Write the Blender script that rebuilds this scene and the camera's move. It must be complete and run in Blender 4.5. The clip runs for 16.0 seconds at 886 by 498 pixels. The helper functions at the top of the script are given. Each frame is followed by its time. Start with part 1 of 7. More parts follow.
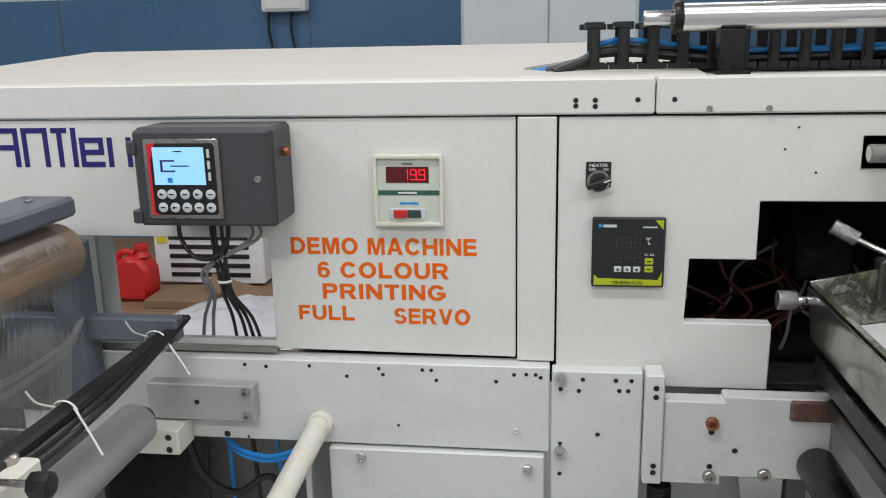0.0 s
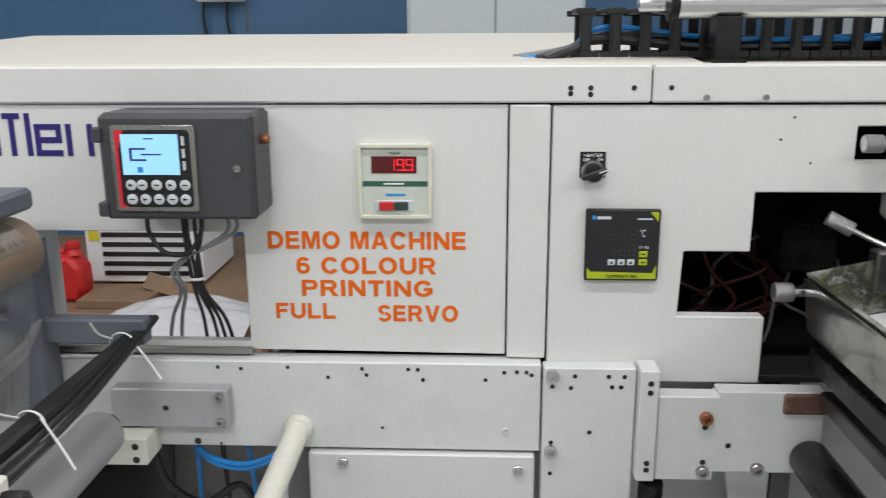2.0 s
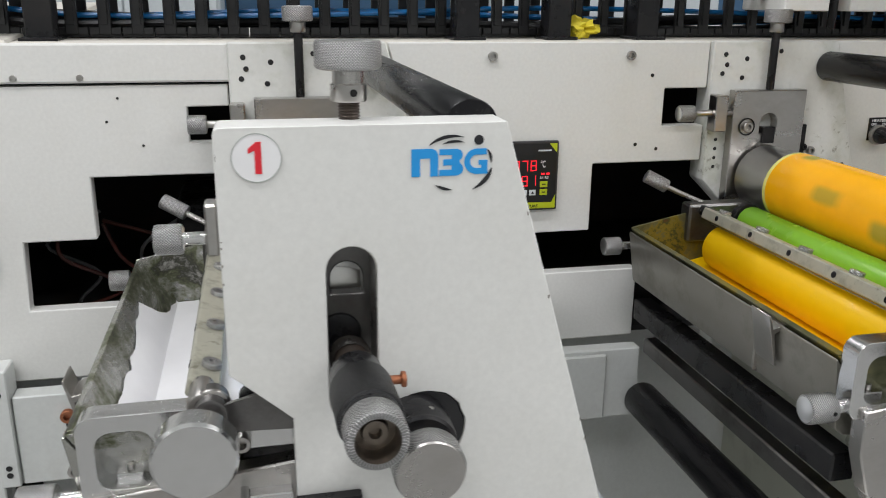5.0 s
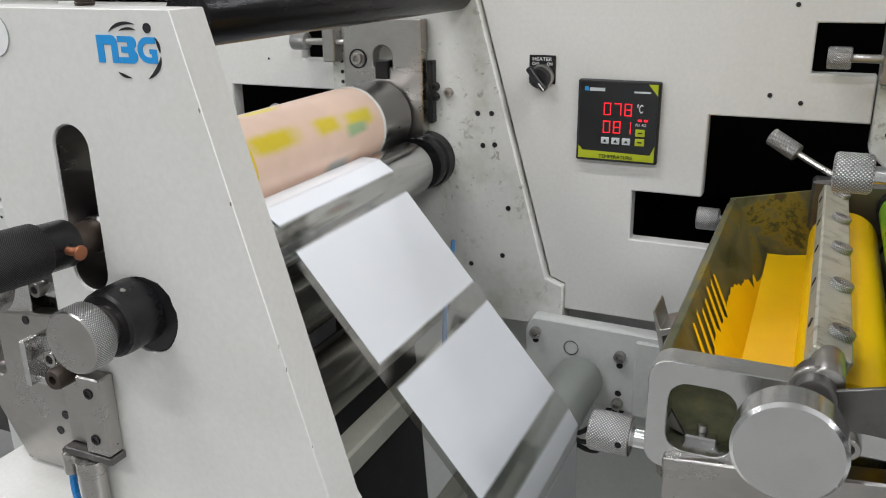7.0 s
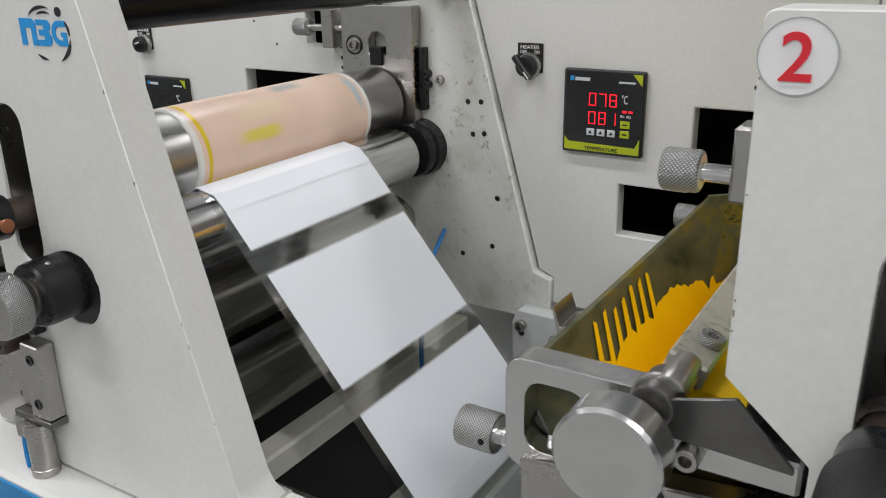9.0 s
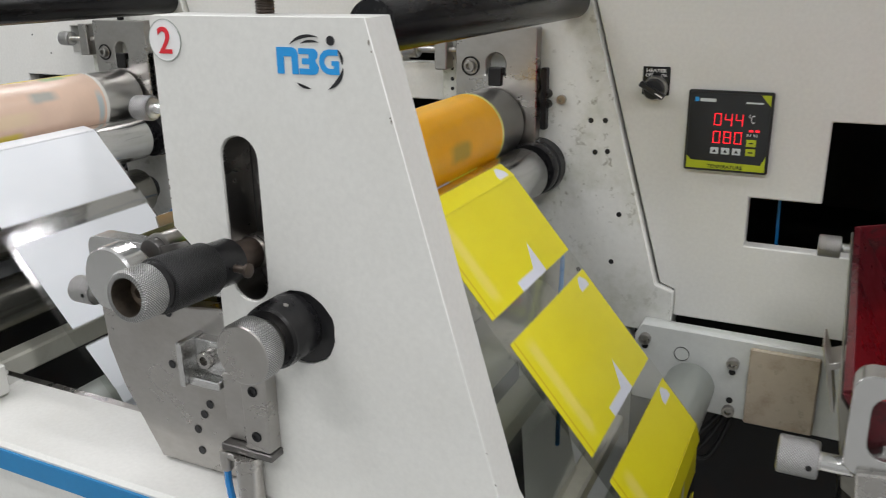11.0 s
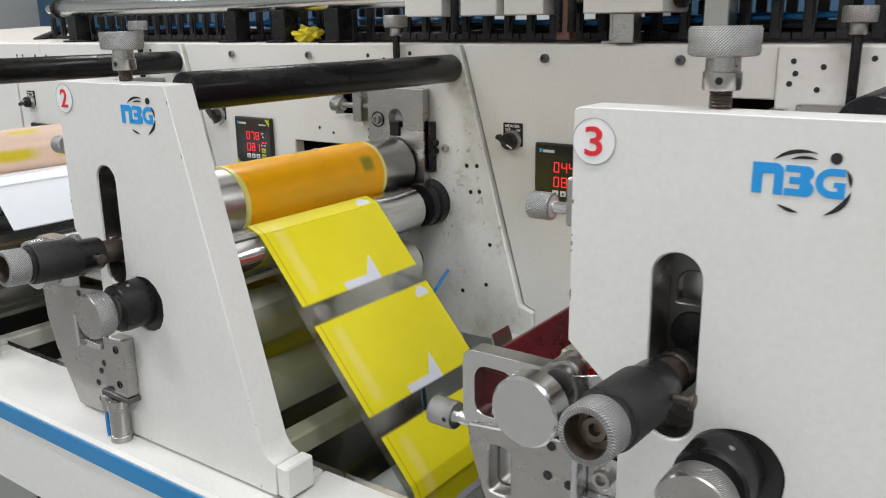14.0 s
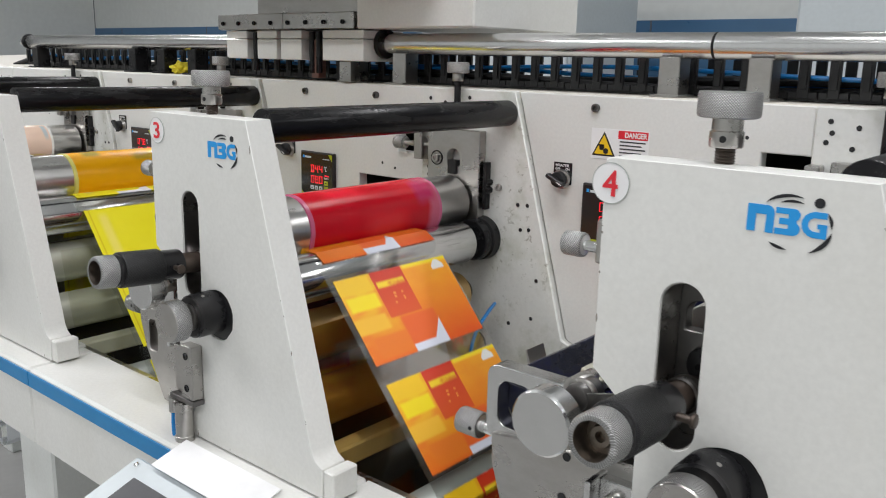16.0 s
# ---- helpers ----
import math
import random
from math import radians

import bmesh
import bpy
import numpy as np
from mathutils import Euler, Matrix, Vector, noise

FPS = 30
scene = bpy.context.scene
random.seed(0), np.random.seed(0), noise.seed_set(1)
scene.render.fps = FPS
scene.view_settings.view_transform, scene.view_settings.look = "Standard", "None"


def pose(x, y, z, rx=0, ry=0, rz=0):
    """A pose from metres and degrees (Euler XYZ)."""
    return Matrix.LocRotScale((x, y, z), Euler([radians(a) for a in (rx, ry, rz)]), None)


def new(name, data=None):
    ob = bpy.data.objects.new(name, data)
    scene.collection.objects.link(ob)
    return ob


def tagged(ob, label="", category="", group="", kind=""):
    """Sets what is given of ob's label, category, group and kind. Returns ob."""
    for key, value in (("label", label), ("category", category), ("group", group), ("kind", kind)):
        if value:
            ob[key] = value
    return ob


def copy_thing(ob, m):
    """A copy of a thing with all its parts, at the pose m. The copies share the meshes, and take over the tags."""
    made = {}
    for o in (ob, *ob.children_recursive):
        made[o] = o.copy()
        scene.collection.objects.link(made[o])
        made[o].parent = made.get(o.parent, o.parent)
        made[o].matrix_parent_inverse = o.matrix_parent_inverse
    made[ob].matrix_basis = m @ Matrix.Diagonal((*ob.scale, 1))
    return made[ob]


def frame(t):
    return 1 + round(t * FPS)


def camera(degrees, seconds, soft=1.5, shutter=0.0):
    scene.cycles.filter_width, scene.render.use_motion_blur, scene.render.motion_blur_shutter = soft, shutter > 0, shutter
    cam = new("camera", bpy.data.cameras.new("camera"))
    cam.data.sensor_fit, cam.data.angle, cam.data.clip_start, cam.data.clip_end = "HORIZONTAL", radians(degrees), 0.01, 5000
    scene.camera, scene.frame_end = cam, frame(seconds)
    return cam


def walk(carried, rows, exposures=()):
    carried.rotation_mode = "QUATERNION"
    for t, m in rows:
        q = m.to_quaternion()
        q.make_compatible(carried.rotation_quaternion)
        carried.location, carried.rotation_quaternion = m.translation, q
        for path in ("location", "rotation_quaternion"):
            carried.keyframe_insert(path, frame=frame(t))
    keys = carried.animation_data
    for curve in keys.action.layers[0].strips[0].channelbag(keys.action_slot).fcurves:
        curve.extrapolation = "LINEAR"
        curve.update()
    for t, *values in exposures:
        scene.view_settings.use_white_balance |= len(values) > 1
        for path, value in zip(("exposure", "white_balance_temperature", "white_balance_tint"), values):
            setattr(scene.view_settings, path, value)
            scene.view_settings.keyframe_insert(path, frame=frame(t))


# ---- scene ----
# ---- camera ----
cam = camera(55.72, 16.0, 1.0, 0.15)
PATH = [
    (0.0, pose(-0.0526, -1.1193, 1.4368, 75.883, 1.161, 7.444)),
    (0.5, pose(-0.1049, -1.1130, 1.4355, 75.902, 1.891, 8.019)),
    (1.0, pose(-0.1476, -1.1092, 1.4316, 76.000, 2.120, 8.874)),
    (1.5, pose(-0.1613, -1.1069, 1.4285, 75.953, 2.121, 8.952)),
    (2.0, pose(-0.1358, -1.0794, 1.4215, 75.609, 0.304, 2.686)),
    (2.5, pose(-0.0799, -1.0385, 1.4359, 74.054, -1.711, -7.314)),
    (3.0, pose(-0.0300, -1.0188, 1.4271, 73.755, -2.205, -12.995)),
    (3.5, pose(-0.0101, -1.0020, 1.4268, 73.158, -2.285, -16.629)),
    (4.0, pose(0.0378, -1.0129, 1.4276, 73.108, -1.770, -18.009)),
    (4.5, pose(0.2154, -1.0571, 1.4356, 73.301, -1.019, -17.526)),
    (4.7, pose(0.2961, -1.0806, 1.4407, 73.363, -0.630, -16.183)),
    (6.8, pose(0.9616, -1.0060, 1.3940, 71.145, 0.193, 21.398)),
    (7.0, pose(0.9857, -0.9805, 1.3876, 70.894, 0.700, 24.156)),
    (7.5, pose(0.9967, -0.9216, 1.3792, 70.310, -0.143, 28.358)),
    (8.0, pose(1.0298, -0.9046, 1.3825, 70.141, 0.312, 30.698)),
    (8.2, pose(1.0391, -0.9048, 1.3812, 69.986, 0.342, 31.172)),
    (10.5, pose(1.4116, -0.9709, 1.3905, 71.234, 2.228, 30.724)),
    (11.0, pose(1.5416, -1.0377, 1.3887, 71.486, 0.848, 25.945)),
    (11.5, pose(1.6697, -1.0671, 1.3906, 72.299, 0.888, 25.267)),
    (12.0, pose(1.7587, -1.0390, 1.3871, 72.637, 0.072, 26.579)),
    (12.5, pose(1.7939, -1.0342, 1.3873, 73.030, -0.364, 28.739)),
    (13.0, pose(1.8148, -1.0255, 1.3880, 73.304, -0.068, 30.577)),
    (13.5, pose(1.8606, -1.0251, 1.3946, 73.753, 0.788, 34.128)),
    (14.0, pose(1.9566, -1.0570, 1.4149, 74.892, 0.798, 35.646)),
    (14.5, pose(2.1445, -1.1232, 1.4522, 76.168, -0.181, 37.387)),
    (15.0, pose(2.3025, -1.1211, 1.4523, 77.059, -0.442, 37.837)),
    (15.5, pose(2.5112, -1.1011, 1.4300, 77.417, -1.487, 39.140)),
    (16.0, pose(2.6614, -1.1091, 1.4270, 77.395, -1.287, 40.192)),
]
walk(cam, PATH, [(0.0, -0.10, 6400, 10), (1.0, -0.08, 6400, 10), (2.0, 0.00, 6400, 10), (2.5, 0.00, 6400, 10), (4.5, -0.03, 6400, 10), (7.0, -0.07, 6400, 10), (8.2, -0.12, 6400, 10), (10.3, -0.36, 6450, 10), (10.6, -0.30, 6450, 10), (11.0, -0.07, 6450, 10), (12.0, 0.11, 6400, 10), (13.0, 0.06, 6400, 10), (14.4, 0.05, 6400, 10), (15.0, -0.04, 6400, 10), (16.0, -0.01, 6400, 10)])

P = 0.65055  # distance from one print station to the next


# ---- world, lamps, exposure ----
world = bpy.data.worlds.new("world")
scene.world = world
world.use_nodes = True
world.node_tree.nodes["Background"].inputs[0].default_value = (0.9, 0.95, 1.0, 1)
world.node_tree.nodes["Background"].inputs[1].default_value = 0.08


def strip_lamp(x, y, z, sx, sy, watts):
    d = bpy.data.lights.new("strip_lamp", "AREA")
    d.shape, d.size, d.size_y, d.energy, d.color = "RECTANGLE", sx, sy, watts, (0.985, 0.97, 0.982)
    ob = new("strip_lamp", d)
    ob.matrix_world = pose(x, y, z)
    return ob


for lx in (-3.4, -0.4, 2.6, 5.6):
    for ly, w in ((-3.1, 41), (-1.0, 36), (1.6, 25)):
        strip_lamp(lx, ly, 3.62, 1.5, 0.16, w)


# ---- materials ----
def nodes_of(name):
    m = bpy.data.materials.new(name)
    m.use_nodes = True
    t = m.node_tree
    return m, t, t.nodes["Principled BSDF"]


def add(t, kind, **values):
    n = t.nodes.new(kind)
    for k, v in values.items():
        n.inputs[k.replace("_", " ")].default_value = v
    return n


def ramp(t, fac, stops):
    r = t.nodes.new("ShaderNodeValToRGB")
    el = r.color_ramp.elements
    while len(el) < len(stops):
        el.new(0.5)
    for e, (p, c) in zip(el, stops):
        e.position, e.color = p, (*c, 1)
    t.links.new(fac, r.inputs[0])
    return r.outputs[0]


def mix(t, fac, a, b):
    n = t.nodes.new("ShaderNodeMix")
    n.data_type = "RGBA"
    for s, v in ((0, fac), (6, a), (7, b)):
        if isinstance(v, (int, float)):
            n.inputs[s].default_value = v
        elif isinstance(v, tuple):
            n.inputs[s].default_value = (*v, 1)
        else:
            t.links.new(v, n.inputs[s])
    return n.outputs[2]


def surface(name, color, rough=0.5, metal=0.0, stain=None, stain_amount=0.3, grain=60.0, large=5.0, bump=0.05, rough_var=0.12, stretch=(1, 1, 1), spec=0.5, coat=0.0, specks=0.0):
    """Paint, plastic or metal with grain, stains and fine relief."""
    m, t, b = nodes_of(name)
    co = t.nodes.new("ShaderNodeTexCoord")
    mp = t.nodes.new("ShaderNodeMapping")
    mp.inputs["Scale"].default_value = stretch
    t.links.new(co.outputs["Object"], mp.inputs[0])
    n1 = add(t, "ShaderNodeTexNoise", Scale=grain, Detail=4.0)
    n2 = add(t, "ShaderNodeTexNoise", Scale=large, Detail=6.0, Roughness=0.65)
    t.links.new(mp.outputs[0], n1.inputs["Vector"])
    t.links.new(mp.outputs[0], n2.inputs["Vector"])
    dark = tuple(c * 0.9 for c in color)
    c1 = mix(t, n1.outputs[0], dark, tuple(min(1, c * 1.04) for c in color))
    f = t.nodes.new("ShaderNodeMath")
    f.operation = "MULTIPLY"
    sharp = ramp(t, n2.outputs[0], [(0.5, (0, 0, 0)), (0.72, (1, 1, 1))])
    t.links.new(sharp, f.inputs[0])
    f.inputs[1].default_value = stain_amount
    c2 = mix(t, f.outputs[0], c1, stain or tuple(c * 0.75 for c in color))
    if specks:
        # small splashes of dirt, denser in some places
        n3 = add(t, "ShaderNodeTexNoise", Scale=75.0, Detail=3.0, Roughness=0.7)
        n4 = add(t, "ShaderNodeTexNoise", Scale=3.2, Detail=2.0)
        t.links.new(co.outputs["Object"], n3.inputs["Vector"])
        t.links.new(co.outputs["Object"], n4.inputs["Vector"])
        q = t.nodes.new("ShaderNodeMath")
        q.operation = "MULTIPLY"
        t.links.new(ramp(t, n3.outputs[0], [(0.60, (0, 0, 0)), (0.68, (1, 1, 1))]), q.inputs[0])
        t.links.new(ramp(t, n4.outputs[0], [(0.42, (0, 0, 0)), (0.60, (specks, specks, specks))]), q.inputs[1])
        c2 = mix(t, q.outputs[0], c2, (0.16, 0.15, 0.09))
    t.links.new(c2, b.inputs["Base Color"])
    rr = t.nodes.new("ShaderNodeMapRange")
    rr.inputs[3].default_value, rr.inputs[4].default_value = max(0.02, rough - rough_var), min(1, rough + rough_var)
    t.links.new(n2.outputs[0], rr.inputs[0])
    t.links.new(rr.outputs[0], b.inputs["Roughness"])
    b.inputs["Metallic"].default_value = metal
    b.inputs["Specular IOR Level"].default_value = spec
    b.inputs["Coat Weight"].default_value = coat
    if bump:
        bp = add(t, "ShaderNodeBump", Strength=bump, Distance=0.002)
        t.links.new(n1.outputs[0], bp.inputs["Height"])
        t.links.new(bp.outputs[0], b.inputs["Normal"])
    return m


def glow(name, color, strength):
    m, t, b = nodes_of(name)
    b.inputs["Base Color"].default_value = (*color, 1)
    b.inputs["Emission Color"].default_value = (*color, 1)
    b.inputs["Emission Strength"].default_value = strength
    return m


def knurled(name, color, rough=0.3, pitch=220.0, relief=0.6):
    m, t, b = nodes_of(name)
    uv = t.nodes.new("ShaderNodeUVMap")
    hs = []
    for sign in (1, -1):
        mp = t.nodes.new("ShaderNodeMapping")
        mp.inputs["Rotation"].default_value = (0, 0, sign * 0.785)
        t.links.new(uv.outputs[0], mp.inputs[0])
        w = add(t, "ShaderNodeTexWave", Scale=pitch)
        w.bands_direction = "X"
        t.links.new(mp.outputs[0], w.inputs["Vector"])
        hs.append(w.outputs["Fac"])
    mul = t.nodes.new("ShaderNodeMath")
    mul.operation = "MULTIPLY"
    t.links.new(hs[0], mul.inputs[0])
    t.links.new(hs[1], mul.inputs[1])
    c = mix(t, mul.outputs[0], tuple(x * 0.30 for x in color), color)
    t.links.new(c, b.inputs["Base Color"])
    b.inputs["Metallic"].default_value, b.inputs["Roughness"].default_value = 1.0, rough
    bp = add(t, "ShaderNodeBump", Strength=relief, Distance=0.0010)
    t.links.new(mul.outputs[0], bp.inputs["Height"])
    t.links.new(bp.outputs[0], b.inputs["Normal"])
    return m


WHITE = surface("white_paint", (0.735, 0.735, 0.705), 0.38, stain=(0.52, 0.50, 0.43), stain_amount=0.16, grain=220, large=7, bump=0.04)
CREAM = surface("white_paint_worn", (0.72, 0.73, 0.67), 0.42, stain=(0.42, 0.39, 0.31), stain_amount=0.3, grain=160, large=9, bump=0.05)
GREYWHITE = surface("grey_white_paint", (0.67, 0.69, 0.67), 0.4, stain=(0.4, 0.38, 0.33), stain_amount=0.22, grain=160, large=8, bump=0.05)
STEEL = surface("milled_steel", (0.46, 0.445, 0.425), 0.29, 1.0, stain=(0.30, 0.27, 0.23), stain_amount=0.35, grain=110, large=14, stretch=(1, 1, 1.6), bump=0.03)
ALU = surface("milled_aluminium", (0.64, 0.64, 0.635), 0.22, 1.0, stain=(0.42, 0.41, 0.39), stain_amount=0.35, grain=120, large=16, bump=0.06)
CHROME = surface("chrome", (0.74, 0.74, 0.74), 0.17, 1.0, stain=(0.55, 0.54, 0.5), stain_amount=0.2, grain=60, large=10, bump=0.01, rough_var=0.05, stretch=(1, 6, 1))
RAILCHROME = surface("rail_chrome", (0.74, 0.74, 0.74), 0.22, 1.0, grain=40, large=9, bump=0.01, rough_var=0.05, stretch=(6, 1, 1))
SATIN = surface("satin_steel", (0.66, 0.65, 0.63), 0.3, 1.0, stain=(0.42, 0.41, 0.38), stain_amount=0.25, grain=90, large=12, stretch=(1, 0.25, 1), bump=0.03)
ROLLGREY = surface("anodised_roller", (0.47, 0.50, 0.47), 0.36, 0.55, grain=120, large=8, bump=0.03, stretch=(1, 0.3, 1))
BLACKSTEEL = surface("black_oxide_steel", (0.011, 0.011, 0.012), 0.28, 0.0, stain=(0.07, 0.062, 0.055), stain_amount=0.2, grain=120, large=18, bump=0.04, spec=0.28)
BLACKROD = surface("black_rod", (0.007, 0.007, 0.008), 0.26, 0.0, stain=(0.045, 0.043, 0.04), stain_amount=0.35, grain=90, large=34, bump=0.3, stretch=(1, 0.25, 1), spec=0.22)
BLACKPLASTIC = surface("black_plastic", (0.013, 0.013, 0.014), 0.42, 0.0, grain=90, large=20, bump=0.05)
# near-black: shade inside the openings is put into this colour; also used for black plates
DARK = surface("interior_shade_black_plate", (0.012, 0.012, 0.013), 0.7, 0.0, stain=(0.04, 0.018, 0.012), stain_amount=0.4, large=16, bump=0)
GREYPLASTIC = surface("dark_grey_plastic", (0.055, 0.056, 0.062), 0.45, grain=260, large=9, bump=0.05)
GREYPAINT = surface("blue_grey_paint", (0.11, 0.125, 0.155), 0.4, stain=(0.2, 0.21, 0.22), stain_amount=0.18, grain=160, bump=0.05)
BRACKETGREY = surface("grey_anodised_bar", (0.42, 0.42, 0.43), 0.45, 0.2, grain=120, large=8, bump=0.03)
ROLLDARK = surface("dull_oily_roller", (0.30, 0.29, 0.26), 0.22, 0.9, stain=(0.12, 0.11, 0.09), stain_amount=0.4, grain=60, large=8, stretch=(1, 0.3, 1), bump=0.02)
STAINED = surface("oil_stained_white_paint", (0.71, 0.715, 0.68), 0.4, stain=(0.30, 0.32, 0.20), stain_amount=0.5, specks=0.65, grain=140, large=13, bump=0.05)
KNURL = knurled("knurled_steel", (0.76, 0.76, 0.75), 0.32)
GRIPGREY = knurled("knurled_grip", (0.115, 0.115, 0.117), 0.5, 260.0, 0.35)
BLUE = surface("blue_stripe", (0.008, 0.215, 0.50), 0.4, grain=120, large=8, bump=0.03)
LOGOBLUE = surface("logo_blue", (0.015, 0.30, 0.72), 0.4, bump=0.0)
LOGOBLACK = surface("logo_black", (0.012, 0.012, 0.015), 0.4, bump=0.0)
INDIGO = surface("indigo_vinyl", (0.022, 0.015, 0.16), 0.4, bump=0.0)
ORANGE = surface("orange_vinyl", (0.80, 0.135, 0.002), 0.55, grain=150, bump=0.0, spec=0.25)
RED = surface("red_print", (0.72, 0.02, 0.035), 0.4, bump=0.0)
PAPER = surface("white_label", (0.83, 0.83, 0.83), 0.5, bump=0.0, stain_amount=0.05)
GLOSSBLACK = surface("gloss_black_face", (0.016, 0.017, 0.018), 0.2, bump=0.0, stain_amount=0.1)
LIME = surface("lime_print", (0.45, 0.52, 0.01), 0.4, bump=0.0)
BUTTON = surface("pale_button", (0.62, 0.66, 0.68), 0.4, bump=0.0)
SEGRED = glow("red_digits", (1.0, 0.012, 0.03), 1.0)
SEGDIM = surface("unlit_digits", (0.05, 0.03, 0.03), 0.35, bump=0.0)
SCREEN = glow("lit_screen", (0.30, 0.62, 0.90), 0.5)
BLUEHOSE = surface("blue_hose", (0.01, 0.20, 0.55), 0.3, bump=0.0, coat=0.3)
BLACKCABLE = surface("black_cable", (0.015, 0.015, 0.016), 0.45, bump=0.03)
GREYCABLE = surface("grey_cable", (0.22, 0.22, 0.225), 0.45, bump=0.03)
ZIP = surface("white_nylon", (0.8, 0.8, 0.76), 0.4, bump=0.0)
CORE = surface("worn_core_tube", (0.27, 0.185, 0.125), 0.5, stain=(0.40, 0.34, 0.27), stain_amount=0.45, grain=160, large=70, stretch=(1, 0.22, 1), bump=0.15, specks=0.35)
CARD = surface("cardboard_core", (0.25, 0.155, 0.09), 0.6, stain=(0.16, 0.11, 0.075), stain_amount=0.4, grain=60, large=9, bump=0.15)
RUST = surface("rusted_steel", (0.17, 0.09, 0.07), 0.6, 0.4, stain=(0.3, 0.2, 0.17), stain_amount=0.6, grain=120, large=60, bump=0.3)
TANPLATE = surface("tan_stained_paint", (0.52, 0.45, 0.35), 0.45, stain=(0.26, 0.16, 0.10), stain_amount=0.6, grain=120, large=30, bump=0.1, specks=0.4)
RUSTSTEEL = surface("rust_spotted_steel", (0.40, 0.36, 0.32), 0.35, 0.9, stain=(0.20, 0.11, 0.06), stain_amount=0.6, grain=110, large=60, bump=0.1)
DARKSTEEL = surface("dark_steel", (0.17, 0.165, 0.16), 0.35, 0.9, stain=(0.05, 0.045, 0.04), stain_amount=0.6, grain=80, large=20, bump=0.08)
CHIP = surface("bare_chip", (0.24, 0.22, 0.19), 0.6, bump=0.1)
DARKBRONZE = surface("dark_worn_steel", (0.07, 0.055, 0.045), 0.4, 0.6, stain=(0.12, 0.08, 0.06), stain_amount=0.5, grain=80, large=40, bump=0.1)
CUPBRONZE = surface("dull_bronze", (0.20, 0.17, 0.14), 0.35, 0.9, stain=(0.06, 0.05, 0.04), stain_amount=0.6, grain=90, large=60, bump=0.1)
COPPER = surface("rusty_bolt", (0.36, 0.14, 0.07), 0.45, 0.7, bump=0.1)
TRAYSTEEL = surface("ink_stained_steel", (0.40, 0.40, 0.37), 0.2, 0.9, stain=(0.10, 0.10, 0.06), stain_amount=0.75, grain=40, large=22, bump=0.1)
DULLWALL = surface("dull_tray_wall", (0.24, 0.23, 0.20), 0.4, 0.5, stain=(0.08, 0.07, 0.05), stain_amount=0.6, grain=50, large=16, bump=0.08)
BARMETAL = surface("ink_stained_bar", (0.50, 0.49, 0.40), 0.4, 0.5, specks=0.6, stain=(0.10, 0.09, 0.05), stain_amount=0.6, grain=80, large=45, bump=0.12)
YELLOWCLOTH = surface("yellow_cloth", (0.72, 0.60, 0.03), 0.7, bump=0.1)
REDPLASTIC = surface("red_plastic", (0.55, 0.015, 0.012), 0.4, bump=0.05)
FLOORMAT = surface("grey_floor_paint", (0.36, 0.36, 0.35), 0.45, stain=(0.2, 0.19, 0.18), stain_amount=0.35, grain=30, large=1.2, bump=0.05)
WALLBLUE = surface("blue_wall_paint", (0.070, 0.165, 0.30), 0.3, stain=(0.055, 0.13, 0.24), stain_amount=0.3, grain=12, large=0.9, bump=0.03)
WALLWHITE = surface("white_wall_paint", (0.70, 0.72, 0.70), 0.6, grain=20, large=0.8, bump=0.03, stain_amount=0.1)
CABWHITE = surface("grey_cabinet_paint", (0.58, 0.63, 0.65), 0.45, grain=60, large=2, bump=0.02, stain_amount=0.1)
TOPCOVER = surface("ivory_cover_paint", (0.66, 0.635, 0.57), 0.42, stain=(0.6, 0.55, 0.42), stain_amount=0.2, grain=120, large=5, bump=0.04)
PIPEWHITE = surface("white_pvc", (0.76, 0.75, 0.66), 0.35, stain=(0.5, 0.46, 0.36), stain_amount=0.3, grain=70, large=20, bump=0.03)


def film_material(name, tint, gloss=0.42, rough=0.08, stretch=(1, 1, 1), relief=0.12):
    """Clear plastic film: see-through with a sheen."""
    m, t, b = nodes_of(name)
    t.nodes.remove(b)
    tr = t.nodes.new("ShaderNodeBsdfTransparent")
    tr.inputs[0].default_value = (*tint, 1)
    gl = t.nodes.new("ShaderNodeBsdfGlossy")
    gl.inputs["Roughness"].default_value = rough
    fr = add(t, "ShaderNodeFresnel", IOR=1.5)
    co = t.nodes.new("ShaderNodeTexCoord")
    n = add(t, "ShaderNodeTexNoise", Scale=14.0, Detail=3.0)
    mp = t.nodes.new("ShaderNodeMapping")
    mp.inputs["Scale"].default_value = stretch
    t.links.new(co.outputs["Object"], mp.inputs[0])
    t.links.new(mp.outputs[0], n.inputs["Vector"])
    bp = add(t, "ShaderNodeBump", Strength=relief, Distance=0.004)
    t.links.new(n.outputs[0], bp.inputs["Height"])
    t.links.new(bp.outputs[0], gl.inputs["Normal"])
    mm = t.nodes.new("ShaderNodeMath")
    mm.operation = "MULTIPLY_ADD"
    t.links.new(fr.outputs[0], mm.inputs[0])
    mm.inputs[1].default_value, mm.inputs[2].default_value = gloss, 0.004
    ms = t.nodes.new("ShaderNodeMixShader")
    t.links.new(mm.outputs[0], ms.inputs[0])
    t.links.new(tr.outputs[0], ms.inputs[1])
    t.links.new(gl.outputs[0], ms.inputs[2])
    t.links.new(ms.outputs[0], t.nodes["Material Output"].inputs[0])
    return m


